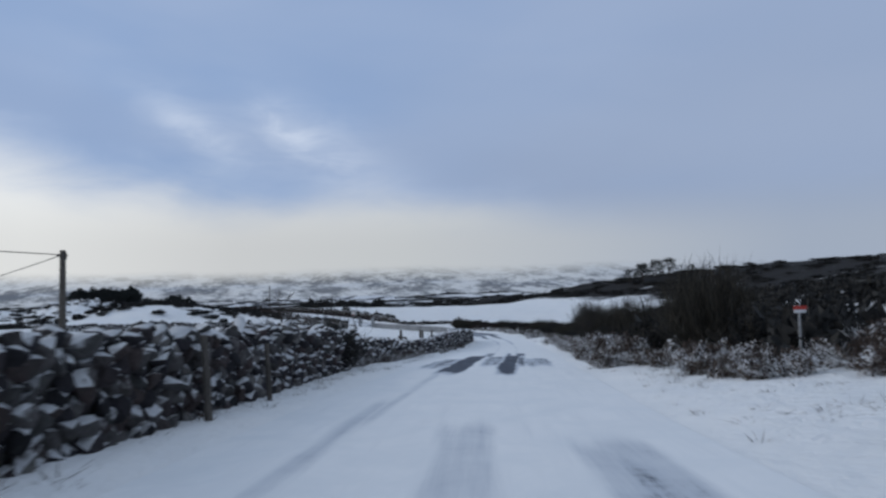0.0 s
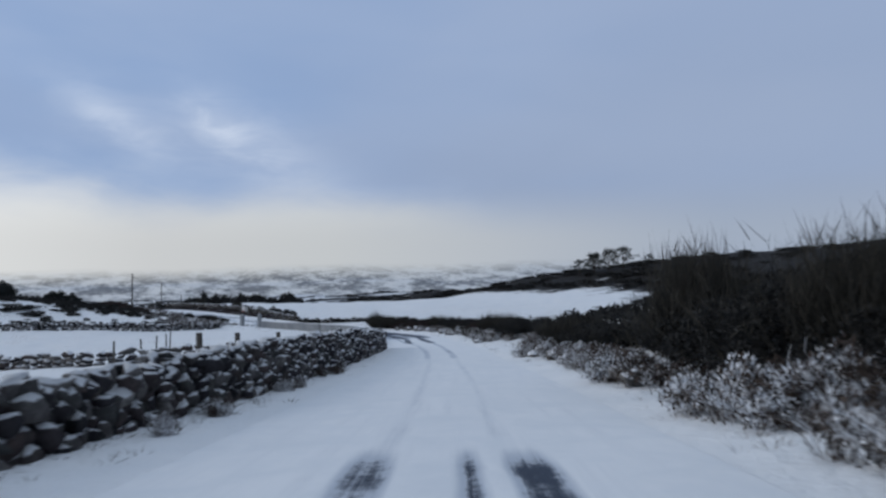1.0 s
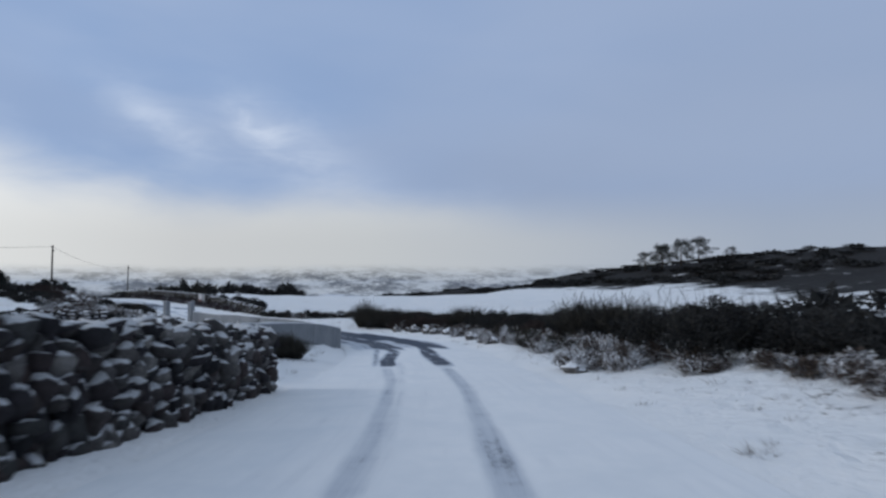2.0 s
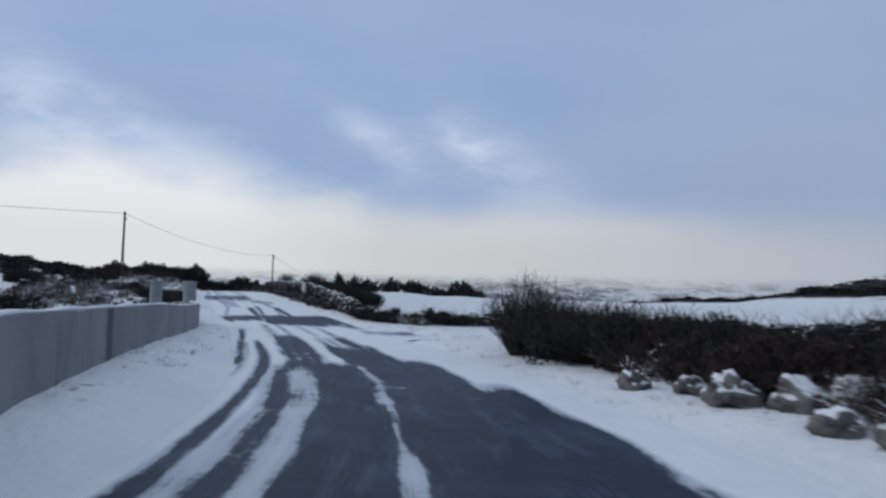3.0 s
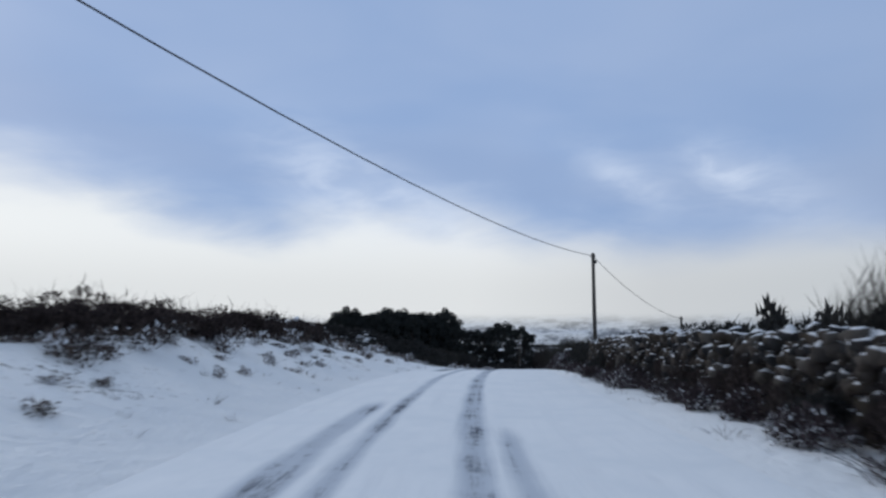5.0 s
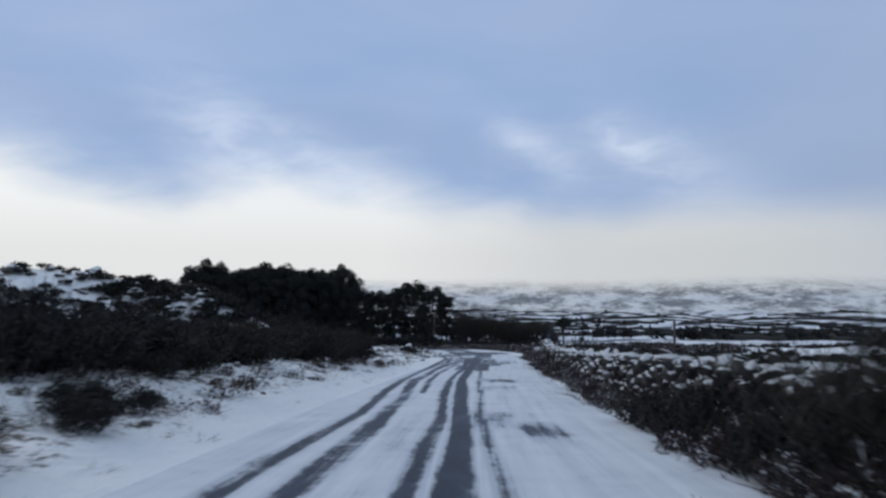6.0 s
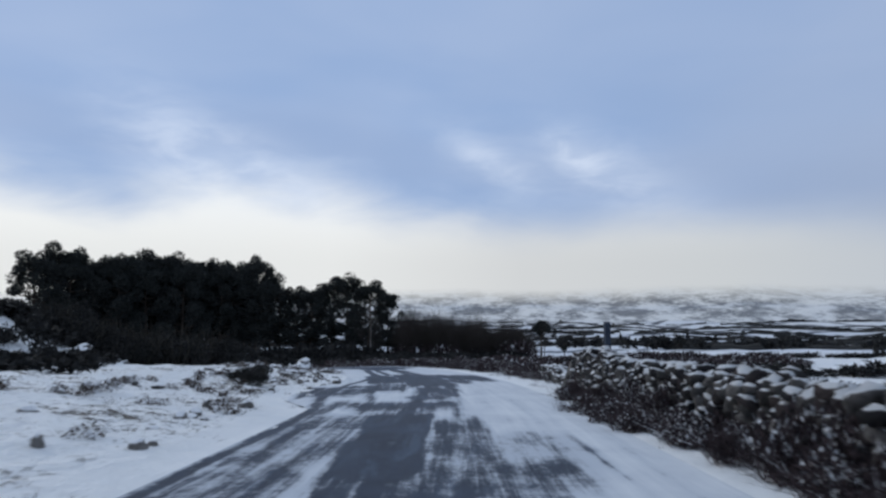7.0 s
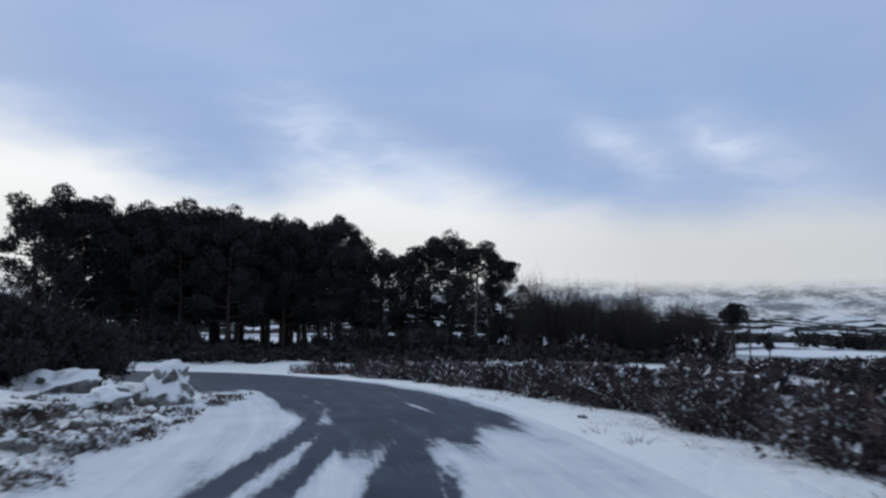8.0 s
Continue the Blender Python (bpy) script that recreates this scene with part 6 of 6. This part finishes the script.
for k in range(24):
    rock(R(131, 139), -R(4.0, 7.5), R(0.2, 0.6), R(0.15, 0.4), "tumbled granite stone below the gate pillars", "stones by the gate")
for k in range(26):
    rock(R(45, 63), R(3.7, 4.7), R(0.25, 0.6), R(0.25, 0.5), "snow-plastered stone heaped under the roadside gorse", "snowy stones on the verge", 0.15, k % 3 > 0)
for k in range(12):
    rock(R(40, 66), R(3.6, 4.8), R(0.2, 0.5), R(0.2, 0.4), "snow-capped stone at the foot of the bracken", "stones on the verge")
def leaning_boulder():
    """A tall leaning granite block, plastered with wind-blown snow, on a heap of broken stone."""
    bm = bmesh.new()
    bmesh.ops.create_icosphere(bm, subdivisions=4, radius=0.5)
    for v in bm.verts:
        up = (v.co.z + 0.5)
        v.co.x, v.co.y = v.co.x * (1.25 - 0.85 * up) + 0.12 * up, v.co.y * (1.25 - 0.75 * up)
        v.co.z *= 1.15
        q = v.co.copy()
        v.co += q.normalized() * (0.16 * noise.noise(q * 2.6) + 0.10 * noise.noise(q * 6.5) + 0.06 * noise.noise(q * 15))
    ob = part("boulder", bm, M_BOULDER, None, smooth=True)
    ob.matrix_world = Matrix.LocRotScale(on(284.0, -3.0, 0.38), Euler((0.1, 0.1, 0.6)), (1.2, 1.2, 1.0))
    tagged(ob, "tall leaning granite boulder plastered with snow at the bend", "rock", "boulders")


leaning_boulder()
rock(283.6, -3.9, 0.7, 0.5, "dark broken stone at the foot of a snowy boulder", "stones round the boulder", 0.15)
rock(288.2, -5.4, 1.6, 0.7, "snow-covered stone before the dark gorse", "boulders", 0.25)
rock(282.6, -3.9, 0.8, 0.45, "dark stone beside a snow-capped boulder", "boulders")
for k in range(20):
    rock(R(262, 290), -R(3.6, 8.5), R(0.15, 0.45), R(0.12, 0.3), "small stone in the snow of the bank", "stones on the bank")
for k in range(44):
    a, r = R(0, 6.28), R(3, 24)
    x, y = -46 + r * math.cos(a), 258 + 0.6 * r * math.sin(a)
    ob = new("rock", ROCKS[k % len(ROCKS)])
    w = R(0.8, 2.3)
    ob.matrix_world = Matrix.LocRotScale((x, y, height(x, y) + 0.1), Euler((R(-.2, .2), R(-.2, .2), R(0, 6.28))), (w, w, w * 0.7))
    tagged(ob, "snow-covered granite outcrop on the knoll", "rock", "outcrops on the knoll")
for k in range(22):
    x, y = R(-42, -19), R(256, 269)
    ob = new("rock", ROCKS[k % len(ROCKS)])
    w = R(0.7, 1.8)
    ob.matrix_world = Matrix.LocRotScale((x, y, height(x, y) + 0.1), Euler((R(-.2, .2), R(-.2, .2), R(0, 6.28))), (w, w, w * 0.7))
    tagged(ob, "snow-covered granite outcrop on the knoll", "rock", "outcrops on the knoll")
spots = [(-50 + R(-30, 30), 256 + R(-28, 24), R(0.5, 1.1), R(1.0, 2.4)) for k in range(260)]
spots += [(R(-46, -20), R(255, 270), R(0.4, 0.9), R(1.0, 2.0)) for k in range(90)]
spots += [(R(-40, -21), R(252, 266), R(0.8, 1.5), R(1.4, 2.4)) for k in range(120)]
spots += [(-85 + R(-25, 25), 284 + R(-14, 10), R(0.7, 1.3), R(1.8, 3.0)) for k in range(60)]
thicket("knoll_scrub", GORSE_FAR, spots, M_GORSE, "dark gorse among snowy outcrops on the knoll", rng, "gorse")


# small stones past counting, in the rough snow of the banks
LOW_ROCKS = []
for k in range(4):
    g = np.random.default_rng(90 + k)
    bm = bmesh.new()
    bmesh.ops.create_icosphere(bm, subdivisions=2, radius=0.5)
    for v in bm.verts:
        v.co *= 1 + 0.5 * noise.noise(v.co * 2.4 + Vector((k * 7.0, 0, 0))) + 0.3 * noise.noise(v.co * 6.0)
        v.co.z += 0.3
    me = bpy.data.meshes.new("low_rock")
    bm.to_mesh(me)
    bm.free()
    LOW_ROCKS.append((*arrays(me), 1.0, 1.0))
    bpy.data.meshes.remove(me)
rows = [(R(206, 282), -R(3.9, 9.0), R(0.1, 0.22), R(0.1, 0.26)) for k in range(90)]
rows += [(R(238, 284), -R(3.7, 8.0), R(0.1, 0.25), R(0.12, 0.32)) for k in range(110)]
rows += [(R(275, 284), -R(2.8, 5.6), R(0.1, 0.26), R(0.12, 0.4)) for k in range(40)]
rows += [(R(268, 300), R(3.6, 6.5), R(0.1, 0.2), R(0.12, 0.28)) for k in range(16)]
rows += [(277.5 + 8.5 * u, -2.9 + 1.5 * u * u + R(-.5, .35), R(0.1, 0.26), R(0.15, 0.4)) for u in np.linspace(0, 1, 40)]
grow("bank_stones", rows, LOW_ROCKS, "small dark stones strewn in the rough snow", rng, M_ROCK, "stones")


# ---- posts, sign and gate ----
def stake(s, d, h, label, lean=0.0, r=0.05):
    q = on(s, d)
    bm = bmesh.new()
    tube(bm, [(0, 0, -0.25), (lean * 0.4, 0, h * 0.5), (lean, 0.02, h)], [r, r * 0.95, r * 0.85], 7)
    ob = part("fence_post", bm, M_POLE)
    ob.matrix_world = Matrix.Translation(q) @ Matrix.Rotation(R(0, 6.28), 4, "Z")
    tagged(ob, label, "post", "fence posts")


stake(9.6, -3.95, 1.25, "leaning weathered post against the stone wall", 0.1, 0.06)
stake(12.2, -3.95, 1.05, "weathered post against the stone wall", -0.06, 0.05)
for s, d in ((39.4, -6.2), (47.5, -6.2), (52, -6.6), (56.5, -6.4)):
    stake(s, d, 1.35, "square weathered post behind the stone wall", 0.0, 0.09)
for k in range(9):
    stake(22 + 5.0 * k, -19 - 1.3 * k, 1.2, "thin weathered fence post in a snowy field", R(-.06, .06))
for k in range(5):
    stake(62 + 5.5 * k, -15 - 1.0 * k, 1.15, "thin weathered fence post beyond the wall", R(-.06, .06))


def gap_post():
    """A stout square post and a leaning snow-covered slab beside the gap in the low wall."""
    bm = bmesh.new()
    box(bm, 0, 0, 0.95, 0.17, 0.17, 2.5, 0.015)
    ob = part("gate_post", bm, M_POST)
    ob.matrix_world = Matrix.Translation(on(259.0, 5.0)) @ Matrix.Rotation(0.3, 4, "Z")
    tagged(ob, "dark blue-grey square post behind the tumbled wall", "post", "fence posts")
    bm = bmesh.new()
    box(bm, 0, 0, 0.35, 0.42, 0.2, 1.2, 0.06)
    bmesh.ops.subdivide_edges(bm, edges=bm.edges[:], cuts=2, use_grid_fill=True)
    for v in bm.verts:
        v.co += Vector((noise.noise(v.co * 2.7), noise.noise(v.co * 3.1 + Vector((5, 0, 0))), noise.noise(v.co * 2.3 + Vector((0, 9, 0))))) * 0.07
    ob = part("standing_slab", bm, M_ROCK, smooth=True)
    ob.matrix_world = Matrix.Translation(on(262.4, 4.6)) @ Matrix.Rotation(-0.4, 4, "Z") @ Matrix.Rotation(0.32, 4, "Y")
    tagged(ob, "pale snow-plastered granite slab leaning in the wall's gap", "stone")


gap_post()


def route_sign():
    q = on(14.6, 6.45)
    thing = empty("road_sign", Matrix.Translation(q) @ Matrix.Rotation(radians(-24), 4, "Z"))
    tagged(thing, "small red and white marker plate on a thin grey post", "sign")
    bm = bmesh.new()
    tube(bm, [(0, 0, -0.3), (0, 0, 1.30)], [0.03, 0.03], 8)
    part("post", bm, M_METAL, thing, "thin galvanised post")
    bm = bmesh.new()
    box(bm, 0, -0.04, 1.245, 0.25, 0.02, 0.075, 0.004)
    part("red_band", bm, M_RED, thing, "red upper half of the plate")
    bm = bmesh.new()
    box(bm, 0, -0.04, 1.17, 0.25, 0.02, 0.07, 0.004)
    part("white_band", bm, M_WHITE, thing, "white lower half of the plate")


route_sign()


def sheet_gate():
    """A yard gate in the wall: a corrugated grey leaf, a rusted white leaf and a dark post."""
    q = on(152.4, 4.42)
    ax, ay = along(153.4, 4.42)
    ang = math.atan2(float(ay) - q.y, float(ax) - q.x)
    thing = empty("sheet_gate", Matrix.Translation(q) @ Matrix.Rotation(ang, 4, "Z"))
    tagged(thing, "rusty white and grey sheet-metal gate in the wall", "gate")
    # far leaf: flat white sheet, rusted below, in a dark frame
    bm = bmesh.new()
    box(bm, 0.62, 0.0, 0.74, 1.28, 0.03, 1.34, 0.006)
    leaf = part("white_leaf", bm, M_RUST, thing, "white sheet-metal leaf rusted red below")
    for name, x0, z0, sx, sz in (("top_rail", 0.62, 1.43, 1.36, 0.05), ("bottom_rail", 0.62, 0.06, 1.36, 0.06), ("stile", -0.02, 0.74, 0.05, 1.36), ("stile", 1.28, 0.74, 0.05, 1.36)):
        bm = bmesh.new()
        box(bm, x0, 0.012, z0, sx, 0.05, sz, 0.006)
        part(name, bm, M_POLE, leaf)
    # near leaf: corrugated sheet, its ridges lying level
    bm = bmesh.new()
    rows = []
    for k in range(57):
        z = 0.08 + 1.36 * k / 56
        y = 0.018 * math.sin(k * 2 * math.pi / 6)
        rows.append([bm.verts.new((x, y + o, z)) for x in (-1.22, -0.06) for o in (-0.004, 0.004)])
    for r0, r1 in zip(rows, rows[1:]):
        for i, j in ((0, 2), (2, 3), (3, 1), (1, 0)):
            bm.faces.new((r0[i], r0[j], r1[j], r1[i]))
    part("grey_leaf", bm, M_METAL, thing, "grey corrugated sheet-metal leaf")
    bm = bmesh.new()
    tube(bm, [(-1.3, 0.05, -0.3), (-1.3, 0.05, 0.8), (-1.27, 0.05, 1.68)], [0.075, 0.07, 0.06], 8)
    part("gate_post", bm, M_POLE, thing, "dark wooden gate post")


sheet_gate()


def culvert():
    q = on(151.2, 3.5)
    ax, ay = along(152.2, 3.5)
    thing = empty("culvert", Matrix.Translation(q) @ Matrix.Rotation(math.atan2(float(ay) - q.y, float(ax) - q.x), 4, "Z"))
    tagged(thing, "dark wet drain slab bare of snow before the gate", "drain")
    bm = bmesh.new()
    bmesh.ops.create_icosphere(bm, subdivisions=4, radius=1.0)
    for v in bm.verts:
        k = 1 + 0.34 * noise.noise(Vector((v.co.x, v.co.y, 0.0)) * 1.9) + 0.15 * noise.noise(Vector((v.co.x, v.co.y, 3.0)) * 5.0)
        v.co = Vector((v.co.x * 0.85 * k, v.co.y * 0.42 * k, v.co.z * 0.05 + 0.015))
    part("slab", bm, M_CORE, thing, smooth=True)


culvert()


# ---- trees ----
def bare_tree(seed, tall, spread, mat_trunk, n=26, kind="bare_tree"):
    """A leafless tree: tapered trunk, limbs that fork, and a haze of twigs."""
    rn = random.Random(seed)
    thing = empty(kind, Matrix())
    bm = bmesh.new()
    r0 = tall * 0.013 + 0.02
    tube(bm, [(0, 0, -0.2), (0.05 * tall * rn.uniform(-1, 1) * .5, 0, tall * 0.5), (rn.uniform(-.3, .3), rn.uniform(-.3, .3), tall)], [r0, r0 * 0.6, r0 * 0.12], 7)
    part("trunk", bm, mat_trunk, thing, smooth=True)
    bm = bmesh.new()
    tips = []
    for k in range(n):
        u = 0.25 + 0.72 * (k + rn.random()) / n
        az = k * 2.4 + rn.uniform(-.4, .4)
        ln = spread * (1.1 - u * 0.75) * rn.uniform(0.6, 1.1)
        a = Vector((0, 0, tall * u))
        e = a + Vector((math.cos(az) * ln, math.sin(az) * ln, ln * rn.uniform(0.7, 1.3)))
        m = a.lerp(e, 0.5) + Vector((0, 0, -0.06 * ln))
        tube(bm, [a, m, e], [r0 * 0.3, r0 * 0.18, r0 * 0.05], 4, False)
        tips.append((m, e, ln))
    part("branchwork", bm, M_TWIG, thing)
    V, F = [], []
    g = np.random.default_rng(seed)
    for m, e, ln in tips:
        for k in range(26):
            a = np.array(m.lerp(e, rn.random()))
            dirn = np.array(e - m) / max(ln, .1) + g.normal(size=3) * 0.55 + np.array([0, 0, 0.35])
            b = a + dirn * ln * rn.uniform(0.25, 0.6)
            w = np.cross(dirn, g.normal(size=3))
            w *= 0.011 * (tall / 7) / (np.linalg.norm(w) + 1e-6)
            c = len(V)
            V.extend([a - w, a + w, b])
            F.append((c, c + 1, c + 2))
    link("twig_mass", mesh_np("twig_mass", V, F), M_TWIG, thing)
    return thing


def put(src, x, y, k, label, category, group, wide=1.0):
    c = copy_thing(src, Matrix())
    c.matrix_basis = Matrix.Translation((x, y, height(x, y) - 0.1)) @ Matrix.Rotation(R(0, 6.28), 4, "Z") @ Matrix.Diagonal((k * wide, k * wide, k, 1))
    tagged(c, label, category, group)


PINES = [pine(100 + k, 16.0, 0.24, 4.4, 17000, (k - 1) * 0.4) for k in range(4)]
BUSHY = [pine(110 + k, 8.0, 0.22, 3.4, 13000, 0.2) for k in range(2)]
# the wood beyond the bend, its tops in one even line
wood = []
while len(wood) < 42:
    u, v = R(0, 1), R(0, 1)
    x, y = -45.5 - 17.5 * u + 4 * v, 322 - 11 * u + 28 * v
    if all(math.hypot(x - a, y - b) > 2.6 for a, b in wood):
        wood.append((x, y))
for x, y in wood:
    top = -6.1 + R(-2.0, 0.6) - 2.2 * R(0, 1) * float(lerp(x, (-54, 0), (-46, 1))) - 1.6 * float(lerp(x, (-85, 1), (-74, 0)))
    put(PINES[rng.randrange(4)], x, y, (top - height(x, y)) / 16.0, "tall dark pine tree in a dense wood", "pine tree", "pines of the wood", R(0.95, 1.25))
for x, y, top in ((-23.5, 331, -9.4), (-19.5, 328, -10.4), (-26.5, 333, -9.8), (-29, 330, -11.2), (-17.0, 330, -11.6), (-34, 330, -10.9), (-37, 332, -10.3), (-31.5, 331, -11.2)):
    put(PINES[rng.randrange(4)], x, y, (top - height(x, y)) / 16.0, "dark pine tree apart from the wood", "pine tree", "pines beside the wood", R(1.1, 1.4))
for x, y, top in ((121, 189.5, -1.2), (125, 188.5, 0.6), (129, 187, 1.6), (133, 185.8, 2.1), (138, 181, 0.2), (127, 191, 0.4), (152, 172, -0.4), (158, 168, -0.8)):
    put(BUSHY[rng.randrange(2)], x, y, (top - height(x, y)) / 8.0, "dark spreading pine on the moor's skyline", "pine tree", "pines on the skyline", R(1.35, 1.7))
BARE = [bare_tree(200 + k, 7.0, 2.2, M_BIRCH if k == 0 else M_TWIG) for k in range(3)]
birches = [(-17.7, 321.8, 7.5)] + [(-14 + 1.05 * k + R(-1, 1), 324 + R(-3, 6), R(5.4, 7.0) - 0.13 * k) for k in range(20)]
birches += [(-15 + 17 * u + R(-1, 1), 326 + R(-3, 10), R(5.0, 6.8) - 2.0 * u) for u in np.linspace(0, 1, 26)]
for k, (x, y, h) in enumerate(birches):
    put(BARE[0 if k in (0, 5, 11) else 1 + k % 2], x, y, h / 7.0, "pale-barked leafless birch beside the pine wood" if k in (0, 5, 11) else "leafless young tree with fine dark twigs", "tree", "bare trees by the wood", R(0.8, 1.1))
put(BARE[1], 3.9, 57.0, 4.5 / 7.0, "small leafless tree behind the stone wall", "tree", "bare trees by the road", 1.75)
put(BARE[2], 15.4, 28.0, 2.5 / 7.0, "thin leafless sapling above the bracken", "tree", "bare trees by the road", 0.6)
# the lone tree below the bend, trimmed to a ball by the wind
def round_tree():
    """A small tree with a ball of dense foliage on a bare stem."""
    rn = random.Random(77)
    thing = empty("round_tree", Matrix())
    bm = bmesh.new()
    tube(bm, [(0, 0, -0.3), (0.06, 0, 1.5), (0, 0.04, 3.2), (0, 0, 4.4)], [0.17, 0.13, 0.10, 0.03], 7)
    for k in range(7):
        az = k * 0.9
        tube(bm, [(0, 0, 2.7 + 0.15 * k), (math.cos(az) * 0.45, math.sin(az) * 0.45, 3.2 + 0.15 * k), (math.cos(az) * 0.9, math.sin(az) * 0.9, 3.5 + 0.14 * k)], [0.06, 0.045, 0.02], 5, False)
    part("trunk", bm, M_BARK, thing, smooth=True)
    cen, rad = [], []
    for k in range(22):
        v = Vector((rn.gauss(0, 1), rn.gauss(0, 1), rn.gauss(0, 1))).normalized() * rn.uniform(0.3, 0.82)
        cen.append((v.x, v.y, 4.0 + v.z * 0.9))
        rad.append(rn.uniform(0.32, 0.5))
    V, F = clump_cloud(78, cen, rad, 5200, 0.17)
    link("crown", mesh_np("crown", V, F), M_NEEDLE, thing)
    return thing


ROUND = round_tree()
put(ROUND, 5.9, 334.5, (-15.3 - height(5.9, 334.5)) / 5.0, "lone dark round-headed tree above the valley", "tree", "lone trees", 0.95)
put(ROUND, 1.8, 336.5, 0.62, "small dark tree above the valley", "tree", "lone trees", 1.1)
put(ROUND, 9.5, 336, 0.5, "small dark tree above the valley", "tree", "lone trees", 1.2)
spots = [(x + R(-3, 3), y + R(-3, 3), R(1.0, 2.8), R(2.0, 3.4)) for x, y in wood for k in range(2)]
spots += [(-36 + 26 * R(0, 1), 322 + 12 * R(0, 1), R(1.6, 3.6), R(2.5, 3.6)) for k in range(60)]
spots += [(-14 + 17 * R(0, 1), 323 + 10 * R(0, 1), R(1.6, 3.3), R(2.0, 3.2)) for k in range(80)]
saplings = [(*arrays(stems_mesh("x", 300 + k, 60, 4.0, 2.0, 0.4, 0.010, 0.2, 8)), 4.0, 2.6) for k in range(3)]
thin = [(-15 + 19 * R(0, 1), 323 + 11 * R(0, 1)) for k in range(300)]
thicket("sapling_thicket", saplings, [(x, y, R(4.6, 10.0) * (1.0 - 0.022 * (x + 15)) + 0.7 * math.sin(1.3 * x), R(1.4, 2.8)) for x, y in thin], M_TWIG, "dense leafless saplings and brush beside the pines", rng, "brush")
thicket("wood_shrubs", GORSE_FAR, spots, M_GORSE, "dark shrubs and saplings under the pines", rng, "undergrowth")
for q in PINES + BUSHY + BARE + [ROUND]:
    remove_thing(q)
# undergrowth between the wood and the road
spots = [(-75 + 75 * u + R(-3, 3), 296 + 24 * u + R(-4, 9), R(0.8, 1.8), R(2.0, 3.2)) for u in np.linspace(0, 1, 330)]
spots += [(R(-84, -50), R(286, 306), R(1.8, 3.6), R(2.4, 3.6)) for k in range(130)]
spots += [(R(-63, -43), R(305, 314), R(2.6, 4.0), R(2.2, 3.4)) for k in range(60)] + [(R(-31, -18), R(313, 322), R(2.2, 3.6), R(2.0, 3.2)) for k in range(44)]
spots = [q for q in spots if station([q[0]], [q[1]])[1][0] > 6.0]
spots += [(R(-64, -46), R(312, 322), R(2.4, 4.6), R(1.6, 2.6)) for k in range(46)]
thicket("wood_undergrowth", GORSE_FAR, spots, M_GORSE, "dark undergrowth along the edge of the pine wood", rng, "undergrowth")
close = []
for k in range(2):
    fol, st = gorse_parts(640 + k * 3, 2.2, 2.4, 2600, 0.11, 30)
    (v1, f1), (v2, f2) = arrays(fol), arrays(st)
    close.append((np.vstack([v1, v2]), np.vstack([f1, f2 + len(v1)]), 2.2, 2.4))
thicket("bend_gorse", close, [(*xy(R(288.5, 301), -R(4.3, 7.0)), R(1.7, 2.6), R(1.8, 2.6)) for k in range(26)], M_GORSE, "dense dark gorse inside the bend before the wood", rng, "gorse")
for one, _h, _w in TEMPLATES:
    remove_thing(one)
# hedgerows of the valley's small fields
def far_hedges():
    """Uneven hedgerows, some along the slope and some down it, as one object."""
    V, F = [], []
    for k in range(430):
        a, r = radians(R(-72, 72)), 470 + 1110 * R(0, 1) ** 0.9
        along_slope = R(0, 1) < 0.72
        ln = R(70, 320) if along_slope else R(40, 130)
        turn = a + (math.pi / 2 if along_slope else 0.0) + R(-0.16, 0.16)
        x0, y0 = 15 + r * math.sin(a), 130 + r * math.cos(a)
        m = int(ln / 7)
        q = np.arange(m) * 7.0 - ln / 2
        bend = 0.0006 * R(-1, 1) * q * q
        X = x0 + q * math.sin(turn) + bend * math.cos(turn)
        Y = y0 + q * math.cos(turn) - bend * math.sin(turn)
        Z = ground(X, Y)[0]
        tall, wide = R(1.6, 3.4), R(1.4, 3.0)
        c = len(V)
        for i in range(m):
            h = tall * R(0.45, 1.3)
            nx, ny = math.cos(turn) * wide, -math.sin(turn) * wide
            for f, g in ((-1, -0.4), (-0.8, 0.6 * h), (R(-.3, .3), h), (0.8, 0.65 * h), (1, -0.4)):
                V.append((X[i] + nx * f, Y[i] + ny * f, Z[i] + g))
        for i in range(m - 1):
            for j in range(4):
                F.append((c + 5 * i + j, c + 5 * i + j + 1, c + 5 * i + j + 6, c + 5 * i + j + 5))
    tagged(link("far_hedges", mesh_np("far_hedges", V, F), M_GORSE), "dark hedgerows between the small snowy fields of the valley", "hedges", kind="stuff")


far_hedges()
# far copses and single trees in the valley
spots = []
for k in range(420):
    a, r = radians(R(-75, 75)), R(330, 1150)
    x, y = 15 + r * math.sin(a), 130 + r * math.cos(a)
    n = 1 if R(0, 1) < 0.6 else rng.randrange(3, 9)
    for j in range(n):
        spots.append((x + j * R(4, 8), y + R(-3, 3), R(3, 7), R(5, 9)))
far_crowns = [(*clump_cloud(400 + k, [(0, 0, 0.5), (0.3, 0.1, 0.4), (-0.25, 0.2, 0.45), (0.05, -0.3, 0.35)], [0.42, 0.34, 0.36, 0.34], 64, 0.42), 1.0, 1.5) for k in range(4)]
thicket("far_trees", far_crowns, spots, M_GORSE, "dark trees and copses scattered over the valley's fields", rng, "trees")
